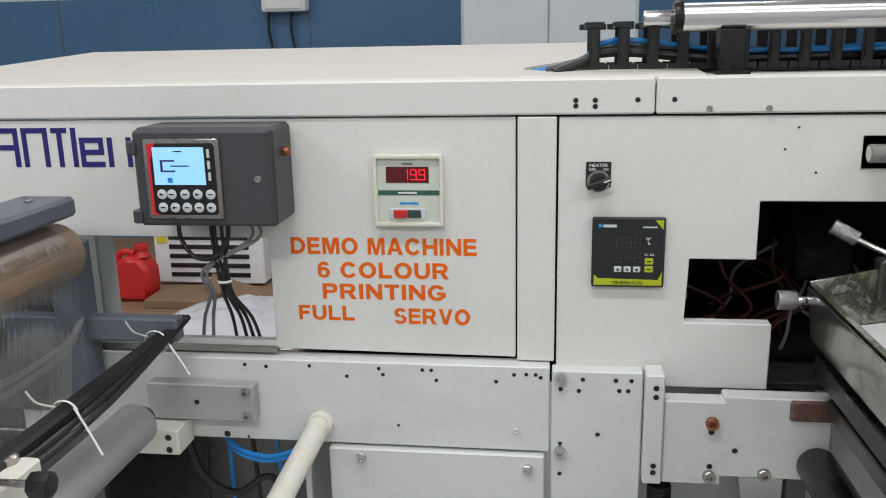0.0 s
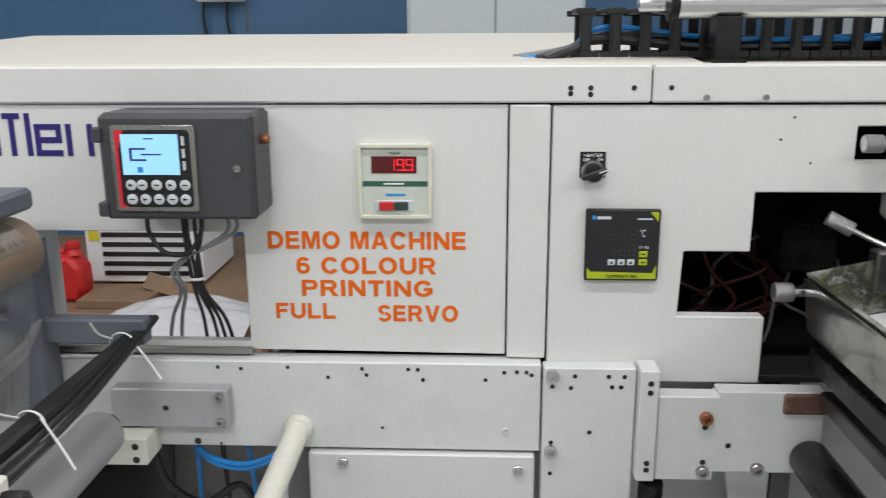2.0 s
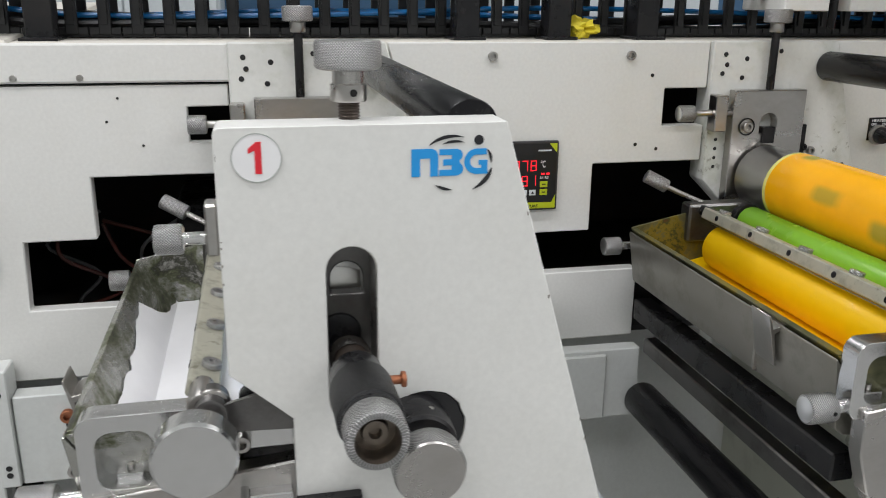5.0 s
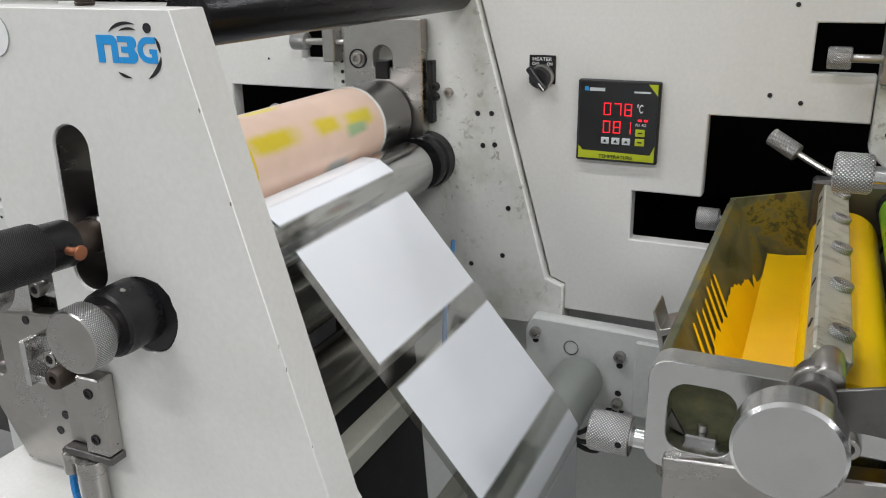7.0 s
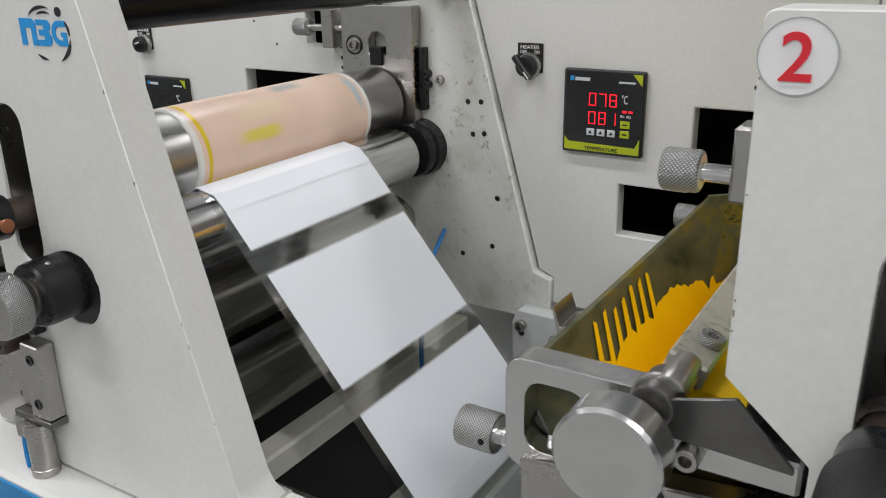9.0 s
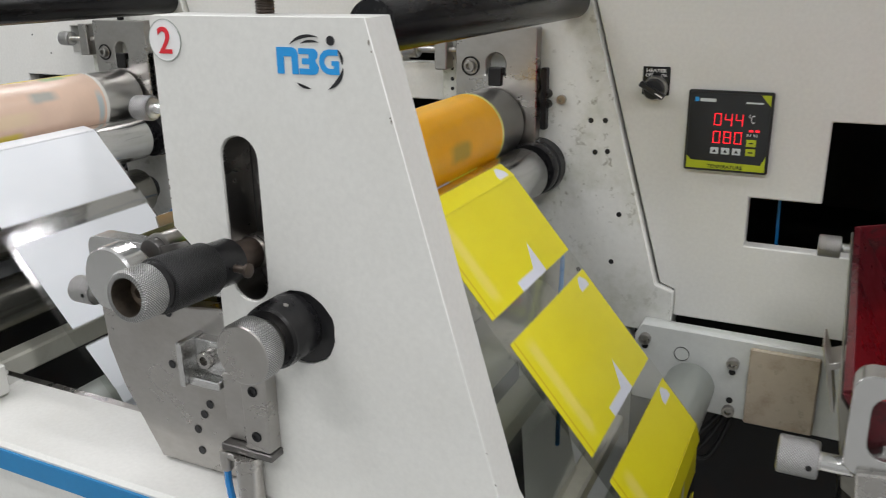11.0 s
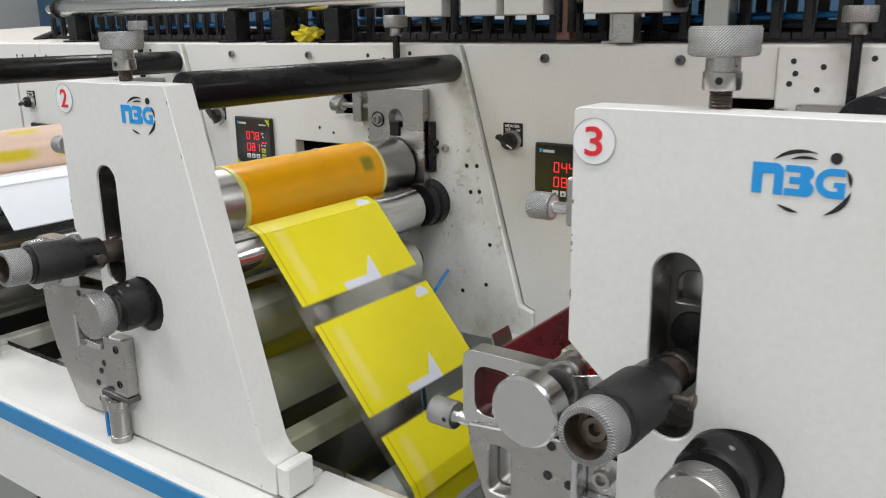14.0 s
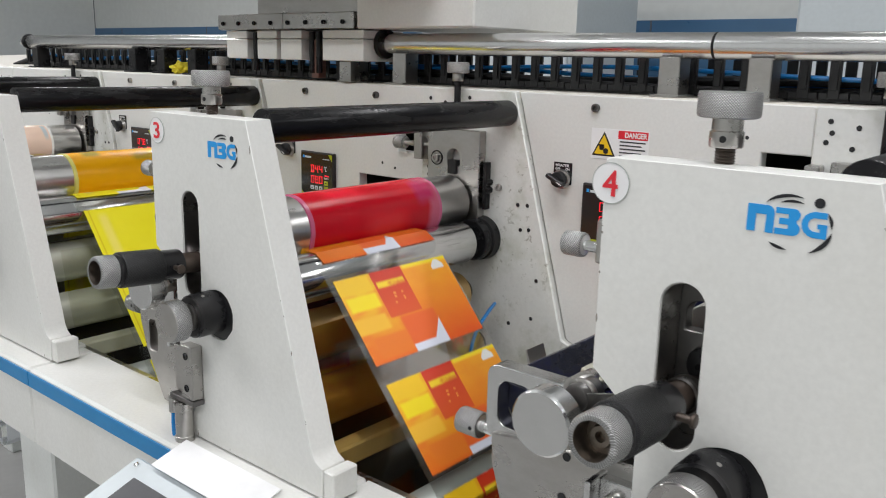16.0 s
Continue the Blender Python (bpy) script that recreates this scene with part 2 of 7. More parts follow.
def mottled(name, stops, rough=0.35, metal=0.2, scale=14.0, fine=90.0, streak=(1, 0.5, 1)):
    """Sheet metal mottled with dried ink of several tints, thicker in some places."""
    m, t, b = nodes_of(name)
    co = t.nodes.new("ShaderNodeTexCoord")
    mp = t.nodes.new("ShaderNodeMapping")
    mp.inputs["Scale"].default_value = streak
    t.links.new(co.outputs["Object"], mp.inputs[0])
    n1 = add(t, "ShaderNodeTexNoise", Scale=scale, Detail=8.0, Roughness=0.72, Distortion=0.4)
    n2 = add(t, "ShaderNodeTexNoise", Scale=fine, Detail=4.0, Roughness=0.7)
    for n in (n1, n2):
        t.links.new(mp.outputs[0], n.inputs["Vector"])
    q = t.nodes.new("ShaderNodeMath")
    q.operation = "MULTIPLY_ADD"
    t.links.new(n2.outputs[0], q.inputs[0])
    q.inputs[1].default_value = 0.22
    t.links.new(n1.outputs[0], q.inputs[2])
    t.links.new(ramp(t, q.outputs[0], stops), b.inputs["Base Color"])
    rr = t.nodes.new("ShaderNodeMapRange")
    rr.inputs[1].default_value, rr.inputs[2].default_value = 0.4, 0.8
    rr.inputs[3].default_value, rr.inputs[4].default_value = rough - 0.12, rough + 0.2
    t.links.new(q.outputs[0], rr.inputs[0])
    t.links.new(rr.outputs[0], b.inputs["Roughness"])
    b.inputs["Metallic"].default_value = metal
    bp = add(t, "ShaderNodeBump", Strength=0.15, Distance=0.002)
    t.links.new(q.outputs[0], bp.inputs["Height"])
    t.links.new(bp.outputs[0], b.inputs["Normal"])
    return m


FILM = film_material("clear_film", (0.86, 0.87, 0.85), 0.36)
FILMAMBER = film_material("amber_film", (0.80, 0.66, 0.38), 0.4, 0.12)
FILMPALE = film_material("pale_film", (0.86, 0.87, 0.80), 0.5, 0.16)
FILMSOFT = film_material("crinkled_film", (0.90, 0.91, 0.90), 0.32, 0.13, (1.0, 6.0, 0.45), 0.45)


def sleeve_material(name, base, blotches, rim):
    """Printing sleeve: even tint with soft blotches of ink and pale rims (UV: x along the sleeve 0..1, y round it 0..1)."""
    m, t, b = nodes_of(name)
    uv = t.nodes.new("ShaderNodeUVMap")
    sep = t.nodes.new("ShaderNodeSeparateXYZ")
    t.links.new(uv.outputs[0], sep.inputs[0])
    col = None
    co = t.nodes.new("ShaderNodeTexCoord")
    nz = add(t, "ShaderNodeTexNoise", Scale=25.0, Detail=4.0)
    t.links.new(co.outputs["Object"], nz.inputs["Vector"])
    col = mix(t, nz.outputs[0], tuple(c * 0.88 for c in base), tuple(min(1, c * 1.06) for c in base))
    for u0, v0, su, sv, c in blotches:
        # soft rectangle, repeated twice round the sleeve
        def axis(src, centre, half, wrap):
            a = t.nodes.new("ShaderNodeMath")
            a.operation = "MULTIPLY_ADD"
            t.links.new(src, a.inputs[0])
            a.inputs[1].default_value, a.inputs[2].default_value = (2.0 if wrap else 1.0), -centre
            last = a.outputs[0]
            if wrap:
                w = t.nodes.new("ShaderNodeMath")
                w.operation = "WRAP"
                t.links.new(last, w.inputs[0])
                w.inputs[1].default_value, w.inputs[2].default_value = 0.5, -0.5
                last = w.outputs[0]
            ab = t.nodes.new("ShaderNodeMath")
            ab.operation = "ABSOLUTE"
            t.links.new(last, ab.inputs[0])
            ad = t.nodes.new("ShaderNodeMath")
            ad.operation = "MULTIPLY_ADD"
            t.links.new(nz.outputs[0], ad.inputs[0])
            ad.inputs[1].default_value = half * 0.9
            t.links.new(ab.outputs[0], ad.inputs[2])
            r = t.nodes.new("ShaderNodeMapRange")
            r.inputs[1].default_value, r.inputs[2].default_value = half * 1.2, half * 2.1
            r.inputs[3].default_value, r.inputs[4].default_value = 1.0, 0.0
            t.links.new(ad.outputs[0], r.inputs[0])
            return r.outputs[0]
        k = t.nodes.new("ShaderNodeMath")
        k.operation = "MULTIPLY"
        t.links.new(axis(sep.outputs[0], u0, su, False), k.inputs[0])
        t.links.new(axis(sep.outputs[1], v0, sv, True), k.inputs[1])
        col = mix(t, k.outputs[0], col, c)
    re = t.nodes.new("ShaderNodeMath")
    re.operation = "PINGPONG"
    t.links.new(sep.outputs[0], re.inputs[0])
    re.inputs[1].default_value = 0.5
    e = t.nodes.new("ShaderNodeMath")
    e.operation = "LESS_THAN"
    t.links.new(re.outputs[0], e.inputs[0])
    e.inputs[1].default_value = 0.026
    col = mix(t, e.outputs[0], col, rim)
    t.links.new(col, b.inputs["Base Color"])
    b.inputs["Roughness"].default_value = 0.24
    b.inputs["Specular IOR Level"].default_value = 0.3
    bp = add(t, "ShaderNodeBump", Strength=0.08, Distance=0.003)
    t.links.new(nz.outputs[0], bp.inputs["Height"])
    t.links.new(bp.outputs[0], b.inputs["Normal"])
    return m


def ink_material(name, color, rough=0.18):
    m, t, b = nodes_of(name)
    co = t.nodes.new("ShaderNodeTexCoord")
    n = add(t, "ShaderNodeTexNoise", Scale=30.0, Detail=3.0)
    t.links.new(co.outputs["Object"], n.inputs["Vector"])
    c = mix(t, n.outputs[0], tuple(x * 0.9 for x in color), color)
    t.links.new(c, b.inputs["Base Color"])
    b.inputs["Roughness"].default_value = rough
    b.inputs["Coat Weight"].default_value = 0.05
    b.inputs["Specular IOR Level"].default_value = 0.3
    return m


# ---- mesh helpers ----
ORIGIN = {}


def thing(name, o, label, category, group="", kind=""):
    e = new(name)
    e.location = o
    ORIGIN[e] = Vector(o)
    return tagged(e, label, category, group, kind)


def mesh_of(name, bm, mats, o=(0, 0, 0), smooth=True):
    bmesh.ops.translate(bm, verts=bm.verts, vec=-Vector(o))
    me = bpy.data.meshes.new(name)
    bm.to_mesh(me)
    bm.free()
    for m in (mats if isinstance(mats, (list, tuple)) else [mats]):
        me.materials.append(m)
    if smooth:
        me.shade_smooth()
        me.set_sharp_from_angle(angle=radians(35))
    return me


def part(name, bm, mat, parent, label="", smooth=True):
    o = ORIGIN[parent]
    ob = new(name, mesh_of(name, bm, mat, o, smooth))
    ob.parent = parent
    ORIGIN[ob] = o
    if label:
        ob["label"] = label
    return ob


def piece(name, me, parent, m, label=""):
    """A part that shares a mesh, at the pose m in its thing's space."""
    ob = new(name, me)
    ob.parent = parent
    ob.matrix_basis = m
    ORIGIN[ob] = ORIGIN[parent]
    if label:
        ob["label"] = label
    return ob


def solid(name, bm, mat, o, label, category, group="", kind=""):
    ob = new(name, mesh_of(name, bm, mat, o))
    ob.location = o
    ORIGIN[ob] = Vector(o)
    return tagged(ob, label, category, group, kind)


def soften(bm, bev, seg=1, angle=40):
    if bev > 0:
        es = [e for e in bm.edges if len(e.link_faces) == 2 and e.calc_face_angle(0) > radians(angle)]
        bmesh.ops.bevel(bm, geom=es, offset=bev, segments=seg, profile=0.5, affect="EDGES", clamp_overlap=True)
    return bm


def box(x0, x1, y0, y1, z0, z1, bev=0.001):
    bm = bmesh.new()
    bmesh.ops.create_cube(bm, size=1)
    bmesh.ops.scale(bm, vec=(x1 - x0, y1 - y0, z1 - z0), verts=bm.verts)
    bmesh.ops.translate(bm, vec=((x0 + x1) / 2, (y0 + y1) / 2, (z0 + z1) / 2), verts=bm.verts)
    return soften(bm, bev)


def join(*bms):
    out = bms[0]
    for b in bms[1:]:
        me = bpy.data.meshes.new("join")
        b.to_mesh(me)
        b.free()
        out.from_mesh(me)
        bpy.data.meshes.remove(me)
    return out


def turned(bm, m):
    bmesh.ops.transform(bm, matrix=m, verts=bm.verts)
    return bm


def prism(loop, y0, y1, bev=0.0012, holes=()):
    """A plate with its outline in x and z, from y0 to y1, with holes through it."""
    bm = bmesh.new()
    edges = []
    for pts in (loop, *holes):
        vs = [bm.verts.new((x, y0, z)) for x, z in pts]
        edges += [bm.edges.new((a, b)) for a, b in zip(vs, vs[1:] + vs[:1])]
    bmesh.ops.triangle_fill(bm, use_beauty=True, use_dissolve=False, edges=edges)
    bmesh.ops.dissolve_limit(bm, angle_limit=0.01, verts=bm.verts, edges=bm.edges) if not holes else None
    r = bmesh.ops.extrude_face_region(bm, geom=bm.faces[:])
    bmesh.ops.translate(bm, vec=(0, y1 - y0, 0), verts=[g for g in r["geom"] if isinstance(g, bmesh.types.BMVert)])
    bmesh.ops.recalc_face_normals(bm, faces=bm.faces)
    return soften(bm, bev)


def circle(x, z, r, n=28, a0=0.0, a1=360.0):
    full = abs(a1 - a0) >= 360
    return [(x + r * math.cos(radians(a0 + (a1 - a0) * i / (n if full else n - 1))), z + r * math.sin(radians(a0 + (a1 - a0) * i / (n if full else n - 1)))) for i in range(n)]


def rounded(x0, x1, z0, z1, r, n=6):
    return circle(x1 - r, z1 - r, r, n, 0, 90) + circle(x0 + r, z1 - r, r, n, 90, 180) + circle(x0 + r, z0 + r, r, n, 180, 270) + circle(x1 - r, z0 + r, r, n, 270, 360)


def lathe(profile, seg=40, axis="y", c=(0, 0, 0), caps=True):
    """A turned body: profile of (radius, place along the axis); UV in metres round it and along it, over one metre."""
    bm = bmesh.new()
    uv = bm.loops.layers.uv.new("UVMap")
    rows = []
    for r, a in profile:
        rows.append([bm.verts.new((r * math.cos(2 * math.pi * i / seg), a, r * math.sin(2 * math.pi * i / seg))) for i in range(seg)])
    for j in range(len(rows) - 1):
        r = max(profile[j][0], profile[j + 1][0])
        for i in range(seg):
            k = (i + 1) % seg
            f = bm.faces.new((rows[j][i], rows[j + 1][i], rows[j + 1][k], rows[j][k]))
            for lp, (ii, jj) in zip(f.loops, ((i, j), (i, j + 1), (i + 1, j + 1), (i + 1, j))):
                lp[uv].uv = (2 * math.pi * r * ii / seg, profile[jj][1])
    for row, p in ((rows[0], profile[0]), (rows[-1], profile[-1])):
        if caps and p[0] > 1e-6:
            for lp in bm.faces.new(row).loops:
                lp[uv].uv = (0.00101, 0.0)
    bmesh.ops.recalc_face_normals(bm, faces=bm.faces)
    m = {"y": Matrix.Identity(4), "x": pose(0, 0, 0, 0, 0, -90), "z": pose(0, 0, 0, 90, 0, 0)}[axis]
    return turned(bm, Matrix.Translation(c) @ m)


def rod(r, a0, a1, axis="y", c=(0, 0, 0), bev=0.0015, seg=32):
    bev = min(bev, r * 0.45, abs(a1 - a0) * 0.45)
    return lathe([(r - bev, a0), (r - bev * 0.3, a0 + bev * 0.3), (r, a0 + bev), (r, a1 - bev), (r - bev * 0.3, a1 - bev * 0.3), (r - bev, a1)], seg, axis, c)


def tube(points, r, seg=8, closed=False, steps=6):
    """A bent round cable through points."""
    pts = [Vector(p) for p in points]
    fine = []
    for i in range(len(pts) - 1):
        p0, p1, p2, p3 = pts[max(0, i - 1)], pts[i], pts[i + 1], pts[min(len(pts) - 1, i + 2)]
        for s in range(steps):
            u = s / steps
            fine.append(0.5 * (2 * p1 + (p2 - p0) * u + (2 * p0 - 5 * p1 + 4 * p2 - p3) * u * u + (3 * p1 - 3 * p2 + p3 - p0) * u ** 3))
    fine.append(pts[-1])
    bm = bmesh.new()
    rings = []
    side = None
    for i, p in enumerate(fine):
        d = (fine[min(i + 1, len(fine) - 1)] - fine[max(0, i - 1)]).normalized()
        if side is None:
            side = d.orthogonal().normalized()
        side = (side - d * side.dot(d)).normalized()
        up = d.cross(side)
        rings.append([bm.verts.new(p + r * (side * math.cos(2 * math.pi * k / seg) + up * math.sin(2 * math.pi * k / seg))) for k in range(seg)])
    for a, b in zip(rings, rings[1:]):
        for k in range(seg):
            bm.faces.new((a[k], a[(k + 1) % seg], b[(k + 1) % seg], b[k]))
    bm.faces.new(rings[0][::-1])
    bm.faces.new(rings[-1])
    return bm


def lettering(text, x0, x1, z0, z1, y, bold=0.0, depth=0.0006, fat=0.0):
    """Words fitted into a box on a wall that faces -y."""
    cu = bpy.data.curves.new("lettering", "FONT")
    cu.body, cu.extrude, cu.offset = text, 0.02, bold
    ob = bpy.data.objects.new("lettering", cu)
    scene.collection.objects.link(ob)
    me = bpy.data.meshes.new_from_object(ob.evaluated_get(bpy.context.evaluated_depsgraph_get()))
    bpy.data.objects.remove(ob)
    bm = bmesh.new()
    bm.from_mesh(me)
    bpy.data.meshes.remove(me)
    bmesh.ops.remove_doubles(bm, verts=bm.verts[:], dist=1e-5)
    xs, zs = [v.co.x for v in bm.verts], [v.co.y for v in bm.verts]
    ax, az = min(xs), min(zs)
    kx, kz = (x1 - x0) / (max(xs) - ax), (z1 - z0) / (max(zs) - az)
    for v in bm.verts:
        v.co = Vector((x0 + (v.co.x - ax) * kx, y - depth * (v.co.z / 0.04 + 0.5), z0 + (v.co.y - az) * kz))
    if fat:
        bm.normal_update()
        moves = {}
        for v in bm.verts:
            ns = [Vector((f.normal.x, f.normal.z)) for f in v.link_faces if abs(f.normal.y) < 0.5]
            if ns:
                n = sum(ns, Vector((0, 0)))
                if n.length > 1e-6:
                    n.normalize()
                    c = max(0.6, min(n.dot(q) for q in ns))
                    moves[v] = n * fat / c
        for v, n in moves.items():
            v.co += Vector((n.x, 0, n.y))
    return bm


def arc_band(x, z, r, w, a0, a1, y, depth=0.0005, sz=1.0, n=12):
    """A curved stroke, thin at both ends, flat on a wall that faces -y."""
    pts = []
    for i in range(n):
        a = radians(a0 + (a1 - a0) * i / (n - 1))
        pts.append((x + (r + w / 2 * math.sin(math.pi * i / (n - 1))) * math.cos(a), z + sz * (r + w / 2 * math.sin(math.pi * i / (n - 1))) * math.sin(a)))
    for i in range(n - 2, 0, -1):
        a = radians(a0 + (a1 - a0) * i / (n - 1))
        pts.append((x + (r - w / 2 * math.sin(math.pi * i / (n - 1))) * math.cos(a), z + sz * (r - w / 2 * math.sin(math.pi * i / (n - 1))) * math.sin(a)))
    return prism(pts, y - depth, y, 0)


SEG7 = {"0": "abcdef", "1": "bc", "4": "fgbc", "5": "afgcd", "7": "abc", "8": "abcdefg", "9": "abcdfg", " ": ""}


def digits(text, x, z, w, h, gap, y, unlit=False):
    """Seven-segment figures, from x rightwards, with their foot at z."""
    bms = []
    s = w * 0.155
    for i, ch in enumerate(text):
        px = x + i * gap
        spots = {"a": (0, h - s, w, h), "d": (0, 0, w, s), "g": (0, h / 2 - s / 2, w, h / 2 + s / 2), "f": (0, h / 2, s, h), "b": (w - s, h / 2, w, h), "e": (0, 0, s, h / 2), "c": (w - s, 0, w, h / 2)}
        for k in (SEG7[ch] if not unlit else "abcdefg"):
            a, b, c, d = spots[k]
            g = s * 0.15
            bms.append(box(px + a + g, px + c - g, y - 0.0005, y, z + b + g, z + d - g, 0))
    return join(*bms)


def screw(x, y, z, r=0.0065, h=0.006):
    """A socket-head screw seen from -y, with a hexagon recess."""
    bm = lathe([(r * 0.9, y - h), (r, y - h * 0.85), (r, y)], 20, "y", (x, 0, z))
    bmesh.ops.delete(bm, geom=[f for f in bm.faces if len(f.verts) == 20 and f.calc_center_median().y < y - h * 0.95], context="FACES")
    cup = lathe([(r * 0.9, y - h), (r * 0.52, y - h), (r * 0.5, y - h * 0.94), (r * 0.5, y - h * 0.25), (0.0001, y - h * 0.25)], 20, "y", (x, 0, z), False)
    for f in cup.faces:
        if f.normal.y > 0.5:
            f.normal_flip()
    return join(bm, cup)


def holes_at(parent, spots, y, r=0.0038):
    """Drilled holes: shallow dark cups with a worn rim."""
    for x, z in spots:
        part("drilled_hole", lathe([(r, y - 0.0006), (r * 0.86, y - 0.0008), (r * 0.8, y + 0.0), (0.0001, y - 0.0002)], 14, "y", (x, 0, z)), BLACKPLASTIC, parent)


GLYPH_WIDTH = {"D": 0.94, "E": 0.82, "M": 1.08, "O": 1.04, "A": 1.0, "C": 0.96, "H": 0.92, "I": 0.26, "N": 0.92, "6": 0.76, "L": 0.78, "U": 0.92, "R": 0.96, "P": 0.87, "T": 0.84, "G": 1.02, "F": 0.76, "S": 0.86, "V": 0.94, " ": 0.34}


def glyph(ch):
    """Outlines of one heavy sans letter, one unit high: a list of (loop, holes) that butt without overlap."""
    w, q, h = GLYPH_WIDTH[ch], 0.235, 0.20

    def ell(cx, cz, rx, rz, a0, a1, n=14):
        return [(cx + rx * math.cos(radians(a0 + (a1 - a0) * i / (n - 1))), cz + rz * math.sin(radians(a0 + (a1 - a0) * i / (n - 1)))) for i in range(n)]

    def ring(cx, cz, rx, rz, a0, a1, n=18):
        return ell(cx, cz, rx, rz, a0, a1, n) + ell(cx, cz, rx - q, rz - h, a1, a0, n)

    bar = [(0, 0), (q, 0), (q, 1), (0, 1)]
    if ch == "I":
        return [(bar, ())]
    if ch == "L":
        return [([(0, 0), (w, 0), (w, h), (q, h), (q, 1), (0, 1)], ())]
    if ch == "E":
        return [([(0, 0), (w, 0), (w, h), (q, h), (q, 0.42), (w * 0.93, 0.42), (w * 0.93, 0.61), (q, 0.61), (q, 1 - h), (w * 0.97, 1 - h), (w * 0.97, 1), (0, 1)], ())]
    if ch == "F":
        return [([(0, 0), (q, 0), (q, 0.40), (w * 0.90, 0.40), (w * 0.90, 0.60), (q, 0.60), (q, 1 - h), (w, 1 - h), (w, 1), (0, 1)], ())]
    if ch == "T":
        return [([(w / 2 - q / 2, 0), (w / 2 + q / 2, 0), (w / 2 + q / 2, 1 - h), (w, 1 - h), (w, 1), (0, 1), (0, 1 - h), (w / 2 - q / 2, 1 - h)], ())]
    if ch == "H":
        return [([(0, 0), (q, 0), (q, 0.40), (w - q, 0.40), (w - q, 0), (w, 0), (w, 1), (w - q, 1), (w - q, 0.61), (q, 0.61), (q, 1), (0, 1)], ())]
    if ch == "N":
        return [([(0, 0), (q * 0.92, 0), (q * 0.92, 0.62), (w - q * 0.95, 0), (w, 0), (w, 1), (w - q * 0.92, 1), (w - q * 0.92, 0.38), (q * 0.95, 1), (0, 1)], ())]
    if ch == "M":
        return [([(0, 0), (q * 0.9, 0), (q * 0.9, 0.72), (w / 2 - 0.11, 0), (w / 2 + 0.11, 0), (w - q * 0.9, 0.72), (w - q * 0.9, 0), (w, 0), (w, 1), (w - 0.36, 1), (w / 2, 0.33), (0.36, 1), (0, 1)], ())]
    if ch == "V":
        return [([(w / 2 - 0.125, 0), (w / 2 + 0.125, 0), (w, 1), (w - 0.25, 1), (w / 2, 0.29), (0.25, 1), (0, 1)], ())]
    if ch == "A":
        return [([(0, 0), (0.25, 0), (0.325, 0.215), (w - 0.325, 0.215), (w - 0.25, 0), (w, 0), (w / 2 + 0.135, 1), (w / 2 - 0.135, 1)], ([(0.39, 0.385), (w - 0.39, 0.385), (w / 2, 0.76)],))]
    if ch == "O":
        return [(ell(w / 2, 0.5, w / 2, 0.515, 0, 348, 30), (ell(w / 2, 0.5, w / 2 - q - 0.01, 0.515 - h, 0, 345, 24),))]
    if ch == "D":
        return [([(0, 0), (w * 0.45, 0)] + ell(w * 0.45, 0.5, w * 0.55, 0.5, -85, 85) + [(w * 0.45, 1), (0, 1)], ([(q, h), (w * 0.43, h)] + ell(w * 0.43, 0.5, w * 0.57 - q, 0.5 - h, -80, 80, 10) + [(w * 0.43, 1 - h), (q, 1 - h)],))]
    if ch in "PR":
        a = w if ch == "P" else w * 0.93
        bowl = ([(0, 0.385), (a - 0.30, 0.385)] + ell(a - 0.305, 0.6925, 0.305, 0.3075, -85, 85) + [(a - 0.30, 1), (0, 1)], ([(q, 0.565), (a - 0.32, 0.565)] + ell(a - 0.32, 0.69, 0.085, 0.125, -80, 80, 6) + [(a - 0.32, 0.815), (q, 0.815)],))
        out = [bowl, ([(0, 0), (q, 0), (q, 0.385), (0, 0.385)], ())]
        return out + ([([(w - 0.29, 0), (w, 0), (w - 0.26, 0.385), (w - 0.50, 0.385)], ())] if ch == "R" else [])
    if ch == "U":
        return [([(0, 0.40)] + ell(w / 2, 0.40, w / 2, 0.415, 180, 360, 18) + [(w, 1), (w - q, 1), (w - q, 0.40)] + ell(w / 2, 0.40, w / 2 - q, 0.415 - h, 360, 180, 14) + [(q, 1), (0, 1)], ())]
    if ch == "C":
        return [(ring(w / 2 + 0.02, 0.5, w / 2 + 0.02, 0.515, 34, 326, 26), ())]
    if ch == "G":
        return [(ring(w / 2, 0.5, w / 2, 0.515, 36, 318, 26), ()), ([(w * 0.52, 0.36), (w * 0.745, 0.36), (w * 0.745, 0.22), (w * 0.99, 0.165), (w * 0.99, 0.54), (w * 0.52, 0.54)], ())]
    if ch == "6":
        return [(ell(w / 2, 0.325, w / 2, 0.335, 0, 345, 24), (ell(w / 2, 0.32, w / 2 - 0.215, 0.16, 0, 340, 16),)), ([(0.0, 0.40), (0.02, 0.62)] + ell(w / 2 + 0.02, 0.62, w / 2, 0.39, 170, 30, 10) + [(w - 0.23, 0.78)] + ell(w / 2 + 0.02, 0.62, w / 2 - 0.21, 0.20, 40, 165, 8) + [(0.215, 0.615), (0.09, 0.545)], ())]
    if ch == "S":
        up = ell(w / 2, 0.715, w / 2 - 0.02, 0.30, 20, 262, 16) + ell(w / 2, 0.715, w / 2 - 0.02 - q, 0.12, 262, 20, 12)
        low = ell(w / 2, 0.285, w / 2, 0.30, 200, 442, 16) + ell(w / 2, 0.285, w / 2 - q, 0.125, 442, 200, 12)
        return [(up, ()), (low, ())]
    return []


